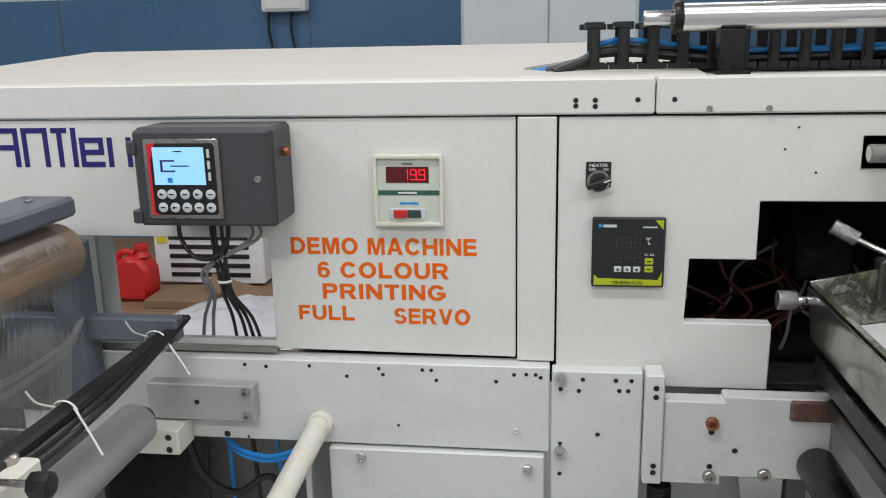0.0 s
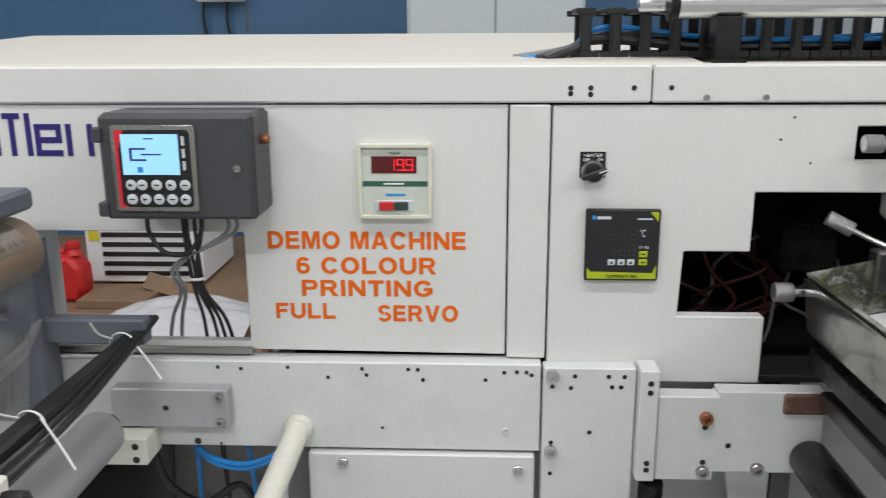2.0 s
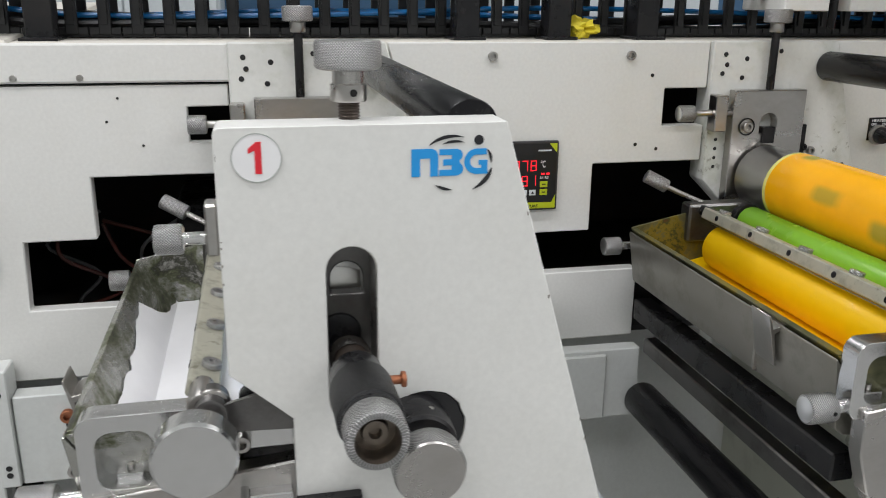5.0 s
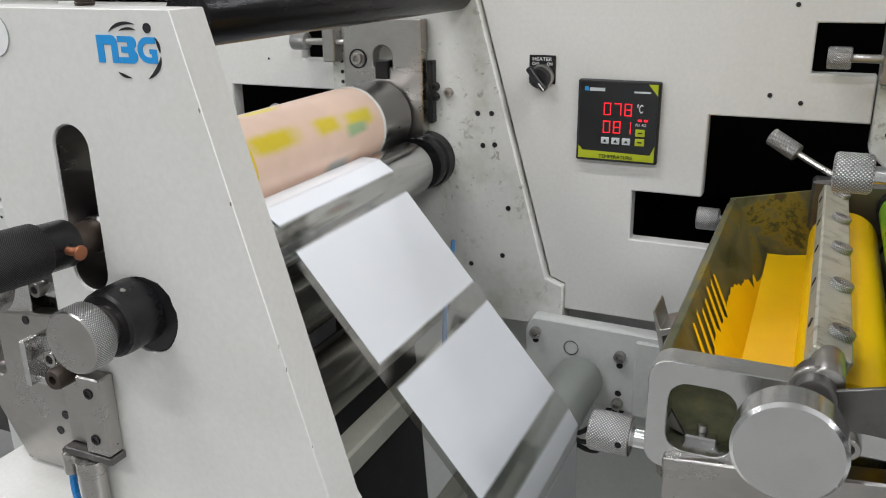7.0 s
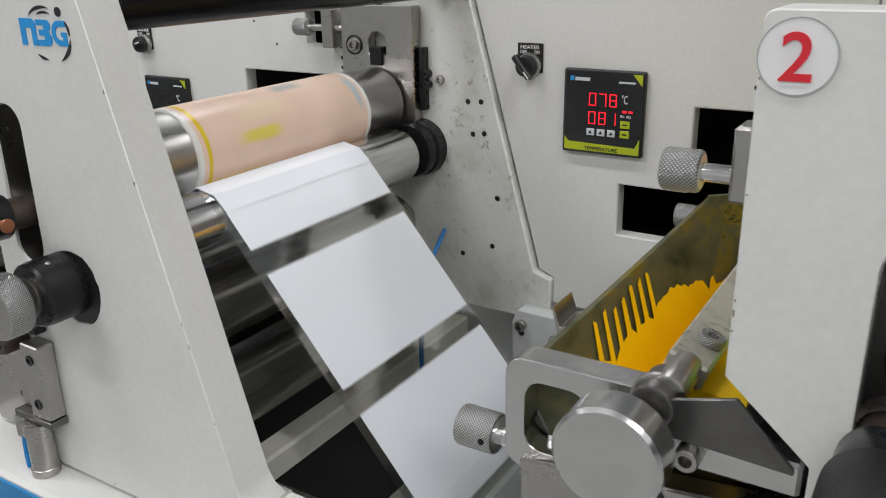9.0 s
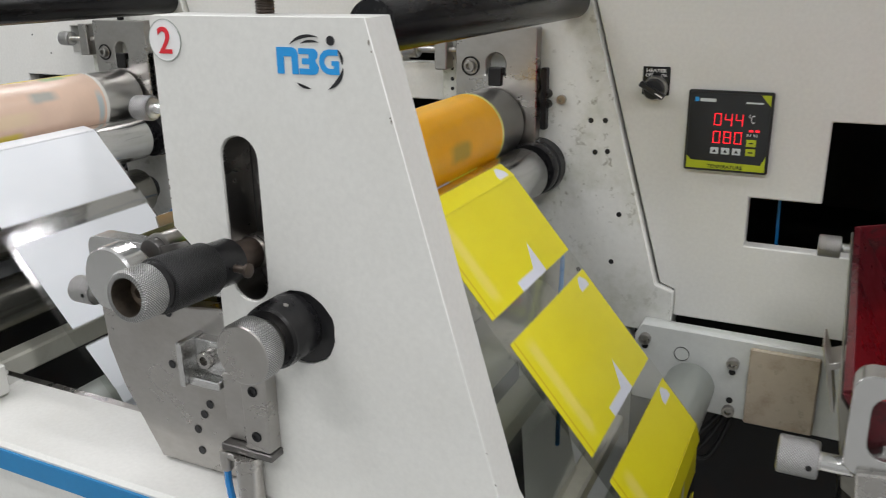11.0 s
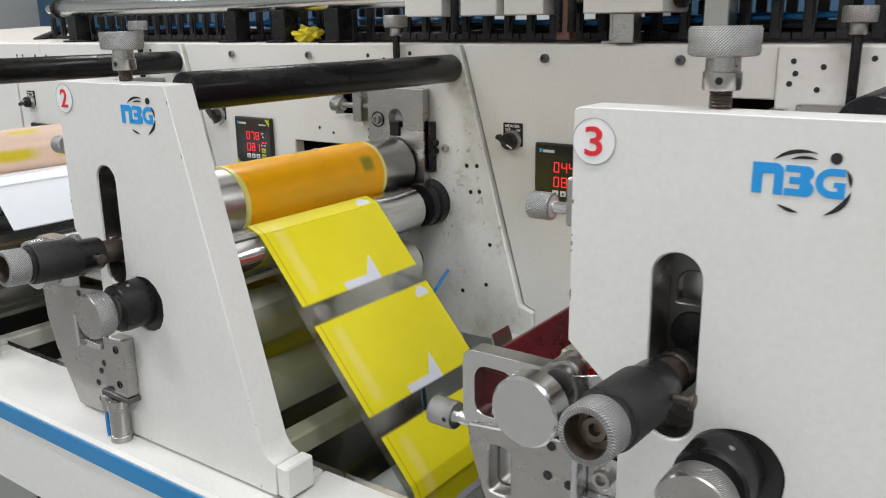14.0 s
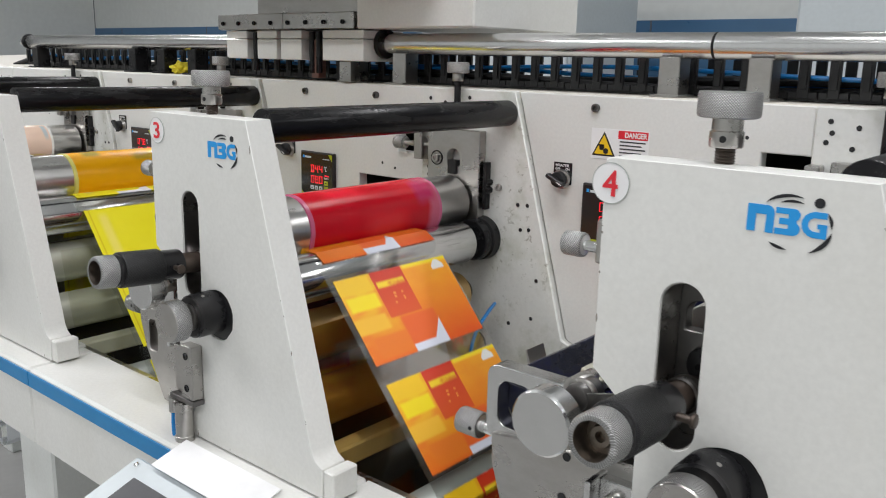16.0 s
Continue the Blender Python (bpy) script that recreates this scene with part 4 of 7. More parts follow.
def emblem(t, lx, lz, y):
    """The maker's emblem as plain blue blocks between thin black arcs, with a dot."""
    def flat(pts, holes=()):
        return prism([(lx + a, lz + b) for a, b in pts], y - 0.0005, y, 0, [[(lx + a, lz + b) for a, b in h] for h in holes])

    arch = [(-0.0265, -0.0095), (-0.0265, 0.0095), (-0.0130, 0.0095)] + circle(-0.0130, 0.0045, 0.0050, 6, 80, 0) + [(-0.0080, -0.0095), (-0.0135, -0.0095), (-0.0135, 0.0030), (-0.0205, 0.0030), (-0.0205, -0.0095)]
    part("emblem_block", flat(arch), LOGOBLUE, t, "blue arched emblem block")
    notched = [(-0.0072, 0.0090), (0.0050, 0.0090)] + circle(0.0050, 0.0048, 0.0042, 7, 80, -60) + circle(0.0050, -0.0048, 0.0046, 7, 60, -80) + [(0.0050, -0.0094), (-0.0072, -0.0094), (-0.0072, -0.0052), (0.0015, -0.0052), (0.0015, -0.0022), (-0.0045, -0.0022), (-0.0045, 0.0020), (0.0015, 0.0020), (0.0015, 0.0050), (-0.0072, 0.0050)]
    part("emblem_block", flat(notched), LOGOBLUE, t, "blue notched emblem block")
    hook = [(0.0262, 0.0088), (0.0190, 0.0088)] + circle(0.0190, 0.0, 0.0088, 9, 100, 260) + [(0.0190, -0.0088), (0.0268, -0.0088), (0.0268, 0.0008), (0.0205, 0.0008), (0.0205, -0.0024), (0.0224, -0.0024), (0.0224, -0.0047), (0.0190, -0.0047)] + circle(0.0190, 0.0, 0.0046, 7, 250, 110) + [(0.0190, 0.0046), (0.0262, 0.0046)]
    part("emblem_block", flat(hook), LOGOBLUE, t, "blue hooked emblem block")
    for a0, a1, r, w, cx in ((72, 138, 0.0235, 0.0030, 0.003), (70, 118, 0.0190, 0.0022, 0.004), (-62, -8, 0.0262, 0.0034, 0.004), (-2, 28, 0.0255, 0.0022, 0.004), (-128, -95, 0.0230, 0.0026, 0.004)):
        part("emblem_arc", arc_band(lx + cx, lz - 0.001, r, w, a0, a1, y, sz=0.80), LOGOBLACK, t)
    part("emblem_dot", lathe([(0.0034, y - 0.0006), (0.0034, y)], 16, "y", (lx + 0.0205, 0, lz + 0.0148)), LOGOBLACK, t)


def front_plate(k):
    x = (k - 1) * P
    sc, s0, s1 = SLOT[k][0] + x, SLOT[k][1] + 0.0180, SLOT[k][2] - 0.0180
    bx, bz = BORE[k][0] + x, BORE[k][1]
    jx = JACK[k] + x
    t = thing("front_frame_plate", (x + 0.5, -0.51, 0.935), "white painted trapezoid frame plate with a slot, numbered %d" % k, "frame plate", "front frame plates")
    loop = circle(0.393 + x, 1.353, 0.005, 4, 180, 90) + [(0.584 + x, 1.358), (0.6885 + x, 0.992), (0.6945 + x, 0.982), (0.706 + x, 0.976), (0.706 + x, 0.940), (0.431 + x, 0.940), (0.431 + x, 1.148), (0.388 + x, 1.186)]
    slot = circle(sc, s1, 0.0180, 14, 0, 180) + circle(sc, s0, 0.0180, 14, 180, 360)
    hole = ragged(bx, bz, 0.0320, 70 + k)
    part("plate", prism(loop, -0.53, -0.4945, 0.003, [slot, hole]), WHITE, t)
    part("slide_housing", prism(rounded(sc - 0.027, sc + 0.027, s0 - 0.025, s1 + 0.030, 0.004, 3), -0.4935, -0.480, 0.001, [circle(sc, s1 - 0.016, 0.012, 12, 0, 180) + [(sc - 0.012, s1 - 0.029), (sc + 0.012, s1 - 0.029)]]), DARKSTEEL, t, "dark steel slide behind the slot")
    rim = circle(sc, s1, 0.01795, 14, 0, 180) + circle(sc, s0, 0.01795, 14, 180, 360)
    inner = circle(sc, s1, 0.0172, 14, 0, 180) + circle(sc, s0, 0.0172, 14, 180, 360)
    part("slot_liner", prism(rim, -0.5275, -0.4945, 0, [inner]), STEEL, t, "bare steel slot wall")
    chips(t, (0.584 + x, 1.35), (0.687 + x, 1.0), -0.53, 7, 20 + k)
    chips(t, (0.389 + x, 1.34), (0.389 + x, 1.2), -0.53, 5, 30 + k)
    chips(t, (0.44 + x, 0.944), (0.69 + x, 0.944), -0.53, 3, 40 + k)
    part("foot_block", box(0.7068 + x, 0.7235 + x, -0.5290, -0.4905, 0.940, 0.9755, 0.002), WHITE, t)
    sx, sz = STICKER[k]
    st = part("number_disc", lathe([(0.0158, -0.5308), (0.0158, -0.5301)], 40, "y", (x + sx, 0, sz)), PAPER, t, "white round number sticker")
    part("disc_ring", lathe([(0.0156, -0.5308), (0.0157, -0.5311), (0.0161, -0.5311), (0.0161, -0.5302)], 40, "y", (x + sx, 0, sz), False), ROLLGREY, st)
    if k == 1:
        fig = prism([(x + sx - 0.0012, sz - 0.0105), (x + sx + 0.0032, sz - 0.0105), (x + sx + 0.0032, sz + 0.0105), (x + sx, sz + 0.0105), (x + sx - 0.0052, sz + 0.0062), (x + sx - 0.0052, sz + 0.0030), (x + sx - 0.0012, sz + 0.0050)], -0.5312, -0.5308, 0)
    else:
        fig = lettering(str(k), x + sx - 0.0062, x + sx + 0.0062, sz - 0.0098, sz + 0.0098, -0.5309, 0.0, 0.0006, 0.00035)
    part("number", fig, RED, st, "red number %d" % k)
    emblem(t, x + EMBLEM[k][0] - 0.0205, EMBLEM[k][1] - 0.0125, -0.5301)
    # edge block with a knurled thumbscrew
    part("edge_block", box(0.379 + x, 0.3875 + x, -0.522, -0.502, 1.270, 1.306, 0.0015), STEEL, t)
    part("stud", rod(0.0045, 0.345, 0.380, "x", (x, -0.512, 1.281)), ALU, t)
    part("thumbscrew", rod(0.0105, 0.345, 0.364, "x", (x, -0.512, 1.281), 0.002), KNURL, t, "knurled thumbscrew")
    # jack screw
    part("jack_screw", lathe([(0.0068, 1.350)] + [(0.0068 if i % 2 else 0.0076, 1.351 + 0.0011 * i) for i in range(20)], 24, "z", (jx, -0.500, 0)), DARKBRONZE, t, "threaded jack screw")
    part("jack_collar", lathe([(0.0118, 1.370), (0.0125, 1.3715), (0.0125, 1.3815), (0.0112, 1.3825), (0.0112, 1.392)], 32, "z", (jx, -0.500, 0)), STEEL, t)
    part("collar_hole", rod(0.0026, -0.5128, -0.5115, "y", (jx + 0.002, 0, 1.3765), 0.0003, 14), BLACKSTEEL, t)
    part("jack_knob", lathe([(0.0200, 1.3915), (0.0222, 1.3925), (0.0228, 1.3945), (0.0228, 1.4085), (0.0218, 1.4105), (0.0001, 1.4108)], 56, "z", (jx, -0.500, 0)), KNURL, t, "knurled round knob")
    return t


def tie_rod(k):
    x = (k - 1) * P
    return solid("tie_rod", rod(0.0205, -0.4945, -0.0085, "y", (x + 0.568, 0, 1.349), 0.002, 40), BLACKROD, (x + 0.568, -0.25, 1.349), "black painted round tie rod between frame plates", "tie rod", "tie rods")


HANDLE = {1: (0.4745, 1.1840), 2: (0.4600, 1.1680), 3: (0.4640, 1.1730), 4: (0.4600, 1.1760)}


def pressure_handle(k):
    x = (k - 1) * P + HANDLE[k][0]
    z = HANDLE[k][1]
    t = thing("pressure_handle", (x, -0.512, z), "black knurled pressure handle with a steel ring end", "handle", "pressure handles")
    t.matrix_basis = Matrix.Translation((x, -0.509, z)) @ pose(0, 0, 0, -4, 0, 0)
    part("shaft", rod(0.0130, -0.560, -0.475, "y", (x, 0, z)), DARKBRONZE, t, "dark worn steel shaft")
    part("spring", join(*[lathe([(0.0138, -0.507 - 0.006 * i), (0.0152, -0.5095 - 0.006 * i), (0.0138, -0.512 - 0.006 * i)], 24, "y", (x, 0, z), False) for i in range(3)]), STEEL, t)
    part("collar", rod(0.0185, -0.590, -0.550, "y", (x, 0, z), 0.002, 40), BLACKSTEEL, t)
    part("grip", rod(0.0212, -0.630, -0.578, "y", (x, 0, z), 0.002, 48), GRIPGREY, t, "dark grey finely knurled grip")
    part("grip_end", rod(0.0190, -0.636, -0.629, "y", (x, 0, z), 0.002, 40), BLACKSTEEL, t)
    ring = part("end_ring", lathe([(0.0165, -0.634), (0.0192, -0.637), (0.0192, -0.655), (0.0180, -0.6575), (0.0172, -0.658), (0.0140, -0.658)], 40, "y", (x, 0, z), False), KNURL, t, "knurled steel ring")
    part("ring_cup", lathe([(0.0140, -0.658), (0.0132, -0.652), (0.0130, -0.641), (0.0085, -0.641), (0.0075, -0.646), (0.0040, -0.646), (0.0035, -0.640), (0.0001, -0.640)], 40, "y", (x, 0, z), False), CUPBRONZE, ring, "dull bronze cup")
    part("set_screw", join(rod(0.0032, 0.0, 0.030, "x", (x, -0.566, z)), rod(0.0056, 0.029, 0.0325, "x", (x, -0.566, z), 0.001)), COPPER if k == 1 else DARKBRONZE, t)
    return t


def adjusting_knob(k):
    x, z = (k - 1) * P + BORE[k][0] - 0.0080, BORE[k][1] + 0.0025
    t = thing("adjusting_knob", (x, -0.53, z), "round knurled steel knob on a black bearing collar", "knob", "adjusting knobs")
    part("bore_lining", prism(ragged(x + 0.0080, z - 0.0025, 0.0316, 70 + k), -0.5285, -0.497, 0.001), BLACKPLASTIC, t, "black lining of the bore")
    part("collar", lathe([(0.0270, -0.529), (0.0270, -0.556), (0.0262, -0.558), (0.0262, -0.561), (0.0240, -0.563), (0.0170, -0.563)], 44, "y", (x, 0, z)), BLACKSTEEL, t)
    for a in (70,):
        pin = turned(rod(0.0022, 0.0262, 0.0276, "z", (0, 0, 0), 0.0003, 12), Matrix.Translation((x, -0.550, z)) @ Matrix.Rotation(radians(90 - a), 4, "Y"))
        part("collar_pin", pin, STEEL, t)
    part("neck", lathe([(0.0160, -0.562), (0.0170, -0.564), (0.0170, -0.567), (0.0125, -0.569), (0.0125, -0.577)], 28, "y", (x, 0, z)), STEEL, t)
    part("knob", lathe([(0.012, -0.574), (0.0240, -0.575), (0.0252, -0.577), (0.0252, -0.592), (0.0242, -0.5945)], 48, "y", (x, 0, z)), KNURL, t, "knurled steel rim")
    part("knob_face", lathe([(0.0242, -0.5945), (0.0230, -0.5955), (0.0001, -0.5955)], 40, "y", (x, 0, z)), STEEL, t)
    return t


first_rod = tie_rod(1)
for k in (1, 2, 3, 4):
    front_plate(k)
    pressure_handle(k)
    adjusting_knob(k)
    if k > 1:
        copy_thing(first_rod, Matrix.Translation(first_rod.location + Vector(((k - 1) * P, 0, 0))))

# ---- front beam with its blue stripe ----
beam = thing("front_beam", (1.9, -0.55, 0.8), "white painted front beam with a blue stripe along its edge", "machine beam")
edges = [0.30, 0.705, 1.355, 2.006, 2.656, 3.4]
for a, b in zip(edges, edges[1:]):
    part("beam_section", box(a + 0.0008, b - 0.0008, -0.566, -0.455, 0.805, 0.937, 0.004), WHITE, beam)
    part("stripe", box(a + 0.0012, b - 0.0012, -0.5685, -0.566, 0.907, 0.931, 0.0004), BLUE, beam, "blue stripe")
    part("step_plate", box(b - 0.10, b - 0.03, -0.52, -0.456, 0.937, 0.943, 0.001), CREAM, beam)
    part("support_post", box(b - 0.10, b + 0.02, -0.55, -0.47, 0.0, 0.804, 0.004), GREYWHITE, beam)
part("inner_rail", box(0.30, 3.4, -0.455, -0.44, 0.86, 0.93, 0.001), STEEL, beam)

# ---- rollers of each station ----
CP, RP = (0.469, 1.197), 0.0465     # print cylinder
CI, RI = (0.527, 1.141), 0.0333     # impression roller
CA, RA = (0.4205, 1.1475), 0.0205   # anilox roller
CL, RL = (0.748, 0.882), 0.0305     # lower web roller
OLIVE = surface("dull_olive_sheet", (0.52, 0.53, 0.45), 0.3, 0.3, stain=(0.11, 0.11, 0.08), stain_amount=0.5, grain=40, large=7, bump=0.06)
BROWNSHEET = surface("brown_sheet", (0.20, 0.125, 0.055), 0.4, 0.2, stain=(0.10, 0.06, 0.03), stain_amount=0.5, grain=40, large=7, bump=0.06)
ROLLOLIVE = surface("pale_olive_roller", (0.62, 0.63, 0.55), 0.3, 0.35, stain=(0.30, 0.30, 0.22), stain_amount=0.4, grain=60, large=8, stretch=(1, 0.3, 1), bump=0.02)
ROLLAMBER = surface("amber_stained_roller", (0.46, 0.31, 0.12), 0.3, 0.35, stain=(0.20, 0.11, 0.04), stain_amount=0.5, grain=60, large=8, stretch=(1, 0.3, 1), bump=0.02)
GUIDES = {1: ROLLDARK, 2: ROLLOLIVE, 3: ROLLAMBER, 4: ROLLDARK}
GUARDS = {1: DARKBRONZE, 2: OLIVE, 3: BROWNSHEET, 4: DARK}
GUARDNAMES = {1: "dark brown sheet metal guard under the rollers", 2: "dull olive sheet metal guard under the rollers", 3: "dark brown sheet metal guard under the rollers", 4: "dark sheet metal guard under the rollers"}
SLEEVES = {
    1: sleeve_material("peach_sleeve", (0.90, 0.67, 0.53), [(0.945, 0.5, 0.008, 0.7, (0.80, 0.58, 0.03)), (0.20, 0.11, 0.09, 0.055, (0.80, 0.66, 0.06)), (0.44, 0.13, 0.07, 0.050, (0.80, 0.64, 0.06)), (0.80, 0.14, 0.13, 0.060, (0.78, 0.62, 0.05)), (0.24, 0.04, 0.06, 0.035, (0.40, 0.54, 0.30)), (0.40, 0.80, 0.06, 0.040, (0.50, 0.50, 0.46)), (0.68, 0.45, 0.08, 0.035, (0.82, 0.68, 0.14)), (0.06, 0.60, 0.015, 0.12, (0.55, 0.62, 0.64)), (0.62, 0.62, 0.10, 0.05, (0.88, 0.70, 0.50))], (0.86, 0.85, 0.80)),
    2: sleeve_material("orange_sleeve", (0.95, 0.45, 0.004), [(0.14, 0.25, 0.035, 0.06, (0.32, 0.28, 0.02)), (0.45, 0.62, 0.07, 0.05, (0.5, 0.33, 0.02)), (0.82, 0.75, 0.05, 0.06, (0.42, 0.32, 0.03)), (0.5, 0.1, 0.3, 0.06, (0.84, 0.44, 0.02))], (0.80, 0.74, 0.22)),
    3: sleeve_material("red_sleeve", (0.56, 0.0, 0.012), [(0.05, 0.3, 0.045, 0.4, (0.58, 0.12, 0.20)), (0.08, 0.75, 0.05, 0.12, (0.50, 0.03, 0.09)),(0.45, 0.3, 0.12, 0.09, (0.66, 0.02, 0.03)), (0.12, 0.6, 0.06, 0.12, (0.55, 0.03, 0.12)), (0.7, 0.7, 0.1, 0.06, (0.74, 0.01, 0.03))], (0.60, 0.14, 0.26)),
    4: sleeve_material("blue_sleeve", (0.05, 0.09, 0.35), [(0.4, 0.4, 0.1, 0.1, (0.03, 0.05, 0.22))], (0.3, 0.35, 0.5)),
}
INKS = {1: ink_material("white_ink", (0.90, 0.90, 0.91)), 2: ink_material("yellow_ink", (0.93, 0.57, 0.0), 0.38), 3: ink_material("red_ink", (0.55, 0.005, 0.012)), 4: ink_material("dark_blue_ink", (0.012, 0.012, 0.06))}
ANILOX = {1: surface("pale_blue_anilox", (0.40, 0.56, 0.72), 0.4, bump=0.02, stain_amount=0.1), 2: surface("green_anilox", (0.22, 0.50, 0.03), 0.28, bump=0.02, stain_amount=0.1), 3: surface("dark_red_anilox", (0.35, 0.02, 0.03), 0.3, bump=0.02), 4: surface("dark_anilox", (0.03, 0.03, 0.06), 0.3, bump=0.02)}
NAMES = {1: ("peach", "white", "pale blue"), 2: ("orange", "yellow", "green"), 3: ("red", "red", "dark red"), 4: ("dark blue", "dark blue", "dark")}
SPIN = []   # (roller, centre, radius, sense)


def sleeve_mesh(r, a0, a1, seg=64):
    bm = lathe([(r - 0.002, a0), (r, a0 + 0.001), (r, a1 - 0.001), (r - 0.002, a1)], seg)
    uv = bm.loops.layers.uv.active
    for f in bm.faces:
        for lp in f.loops:
            co = lp.vert.co
            a = math.atan2(co.z, co.x) / (2 * math.pi) % 1
            if a < 0.02 and f.calc_center_median().z < 0:
                a += 1
            lp[uv].uv = ((a1 - co.y) / (a1 - a0), a)
    return bm


def print_cylinder(k):
    x = (k - 1) * P + CP[0]
    o = (x, -0.25, CP[1])
    t = thing("print_cylinder", o, "steel print cylinder with a %s printing sleeve" % NAMES[k][0], "cylinder", "print cylinders")
    c = (x, 0, CP[1])
    part("shaft", rod(0.016, -0.497, -0.010, "y", c), BLACKSTEEL, t)
    part("cylinder_body", rod(RP - 0.0012, -0.470, -0.030, "y", c, 0.003, 64), SATIN, t, "bare steel cylinder ends")
    part("sleeve", turned(sleeve_mesh(RP + 0.0008, -0.376, -0.103), Matrix.Translation(c)), SLEEVES[k], t, "%s printing sleeve" % NAMES[k][0])
    SPIN.append((t, o, RP, 1))


def roller(name, k, c0, r, y0, y1, m, label, group, sense=0, ends=True):
    x = (k - 1) * P + c0[0]
    o = (x, (y0 + y1) / 2, c0[1])
    t = thing(name, o, label, "roller", group)
    c = (x, 0, c0[1])
    part("barrel", rod(r, y0, y1, "y", c, 0.003, 56), m, t)
    if ends:
        part("journal", rod(r * 0.55, y1, y1 + 0.022, "y", c), BLACKSTEEL, t)
        part("journal", rod(r * 0.55, y0 - 0.022, y0, "y", c), BLACKSTEEL, t)
    if sense:
        SPIN.append((t, o, r, sense))
    return t


for k in (1, 2, 3, 4):
    print_cylinder(k)
    t = roller("impression_roller", k, CI, RI, -0.478, -0.066, CHROME, "polished chrome impression roller under the print cylinder", "impression rollers", -1)
    x = (k - 1) * P
    part("bearing_ring", lathe([(0.033, -0.045), (0.0345, -0.042), (0.0345, -0.030), (0.030, -0.028)], 40, "y", (x + CI[0], 0, CI[1])), BLACKSTEEL, t, "black bearing ring")
    solid("bearing_cover", lathe([(0.030, -0.027), (0.036, -0.024), (0.037, -0.009), (0.03, -0.0085)], 40, "y", (x + CI[0], 0, CI[1])), BLACKSTEEL, (x + CI[0], -0.01, CI[1]), "oily dark bearing cover on the frame plate", "bearing", "bearing covers")
    t = roller("anilox_roller", k, CA, RA, -0.470, -0.085, ANILOX[k], "%s inked anilox roller" % NAMES[k][2], "anilox rollers", -1)
    part("end_ring", rod(RA + 0.0006, -0.4715, -0.462, "y", (x + CA[0], 0, CA[1]), 0.001, 40), PAPER if k == 1 else SATIN, t, "pale end ring")
    part("end_cap", rod(RA + 0.002, -0.083, -0.055, "y", (x + CA[0], 0, CA[1]), 0.003), BLACKSTEEL, t)
    roller("web_roller", k, CL, RL, -0.475, -0.042, ROLLGREY, "pale grey-green web roller below the film", "web rollers", 1)
    # darker carrier rollers and bars deep under the web
    roller("carrier_roller", k, (0.30, 0.872), 0.026, -0.44, -0.045, BLACKROD, "black rubber carrier roller", "carrier rollers", 0)
    roller("guide_roller", k, (0.512, 1.052), 0.036, -0.478, -0.06, GUIDES[k], "oily %sguide roller under the web" % {1: "steel ", 2: "pale olive ", 3: "amber-stained ", 4: "steel "}[k], "guide rollers", 0)
    roller("guide_roller", k, (0.545, 0.968), 0.034, -0.478, -0.06, GUIDES[k], "oily %sguide roller under the web" % {1: "steel ", 2: "pale olive ", 3: "amber-stained ", 4: "steel "}[k], "guide rollers", 0)
    solid("cross_bar", box(x + 0.565, x + 0.595, -0.49, -0.01, 0.885, 0.915, 0.003), PIPEWHITE, (x + 0.58, -0.25, 0.9), "cream painted cross bar under the web", "bar", "cross bars")
    solid("cross_bar", box(x + 0.635, x + 0.66, -0.49, -0.01, 0.775, 0.80, 0.003), PIPEWHITE, (x + 0.65, -0.25, 0.79), "cream painted cross bar under the web", "bar", "cross bars")
    # added near-black sheet that hides the returning labels and keeps the space dark
    solid("return_run_mask", prism([(x + 0.495, 0.95), (x + 0.505, 0.955), (x + 0.53, 0.56), (x + 0.52, 0.555)], -0.47, -0.03, 0.001), DARK, (x + 0.5, -0.25, 0.8), "dark sheet added to hide the film's return run", "plate", "drip plates")
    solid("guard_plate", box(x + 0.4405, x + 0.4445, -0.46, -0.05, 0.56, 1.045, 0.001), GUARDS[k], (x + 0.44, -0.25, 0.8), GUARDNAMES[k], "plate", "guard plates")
    # air hose by the frame plate
    solid("air_hose", tube([(x + 0.565, -0.02, 1.035), (x + 0.58, -0.06, 1.03), (x + 0.595, -0.11, 1.01), (x + 0.605, -0.14, 0.96), (x + 0.61, -0.15, 0.90), (x + 0.60, -0.12, 0.8)], 0.003), BLUEHOSE, (x + 0.6, -0.05, 0.9), "thin blue plastic air hose", "hose", "air hoses")


# ---- printed film ----
REPEAT, LABEL, SPEED = 0.1525, 0.1255, 4.65 * 0.1525   # metres, metres, metres a second
PHASE = {1: 0.645, 2: 0.71, 3: 0.78}
Y0, Y1 = -0.388, -0.166


def unit(a):
    return Vector((math.cos(a), math.sin(a)))


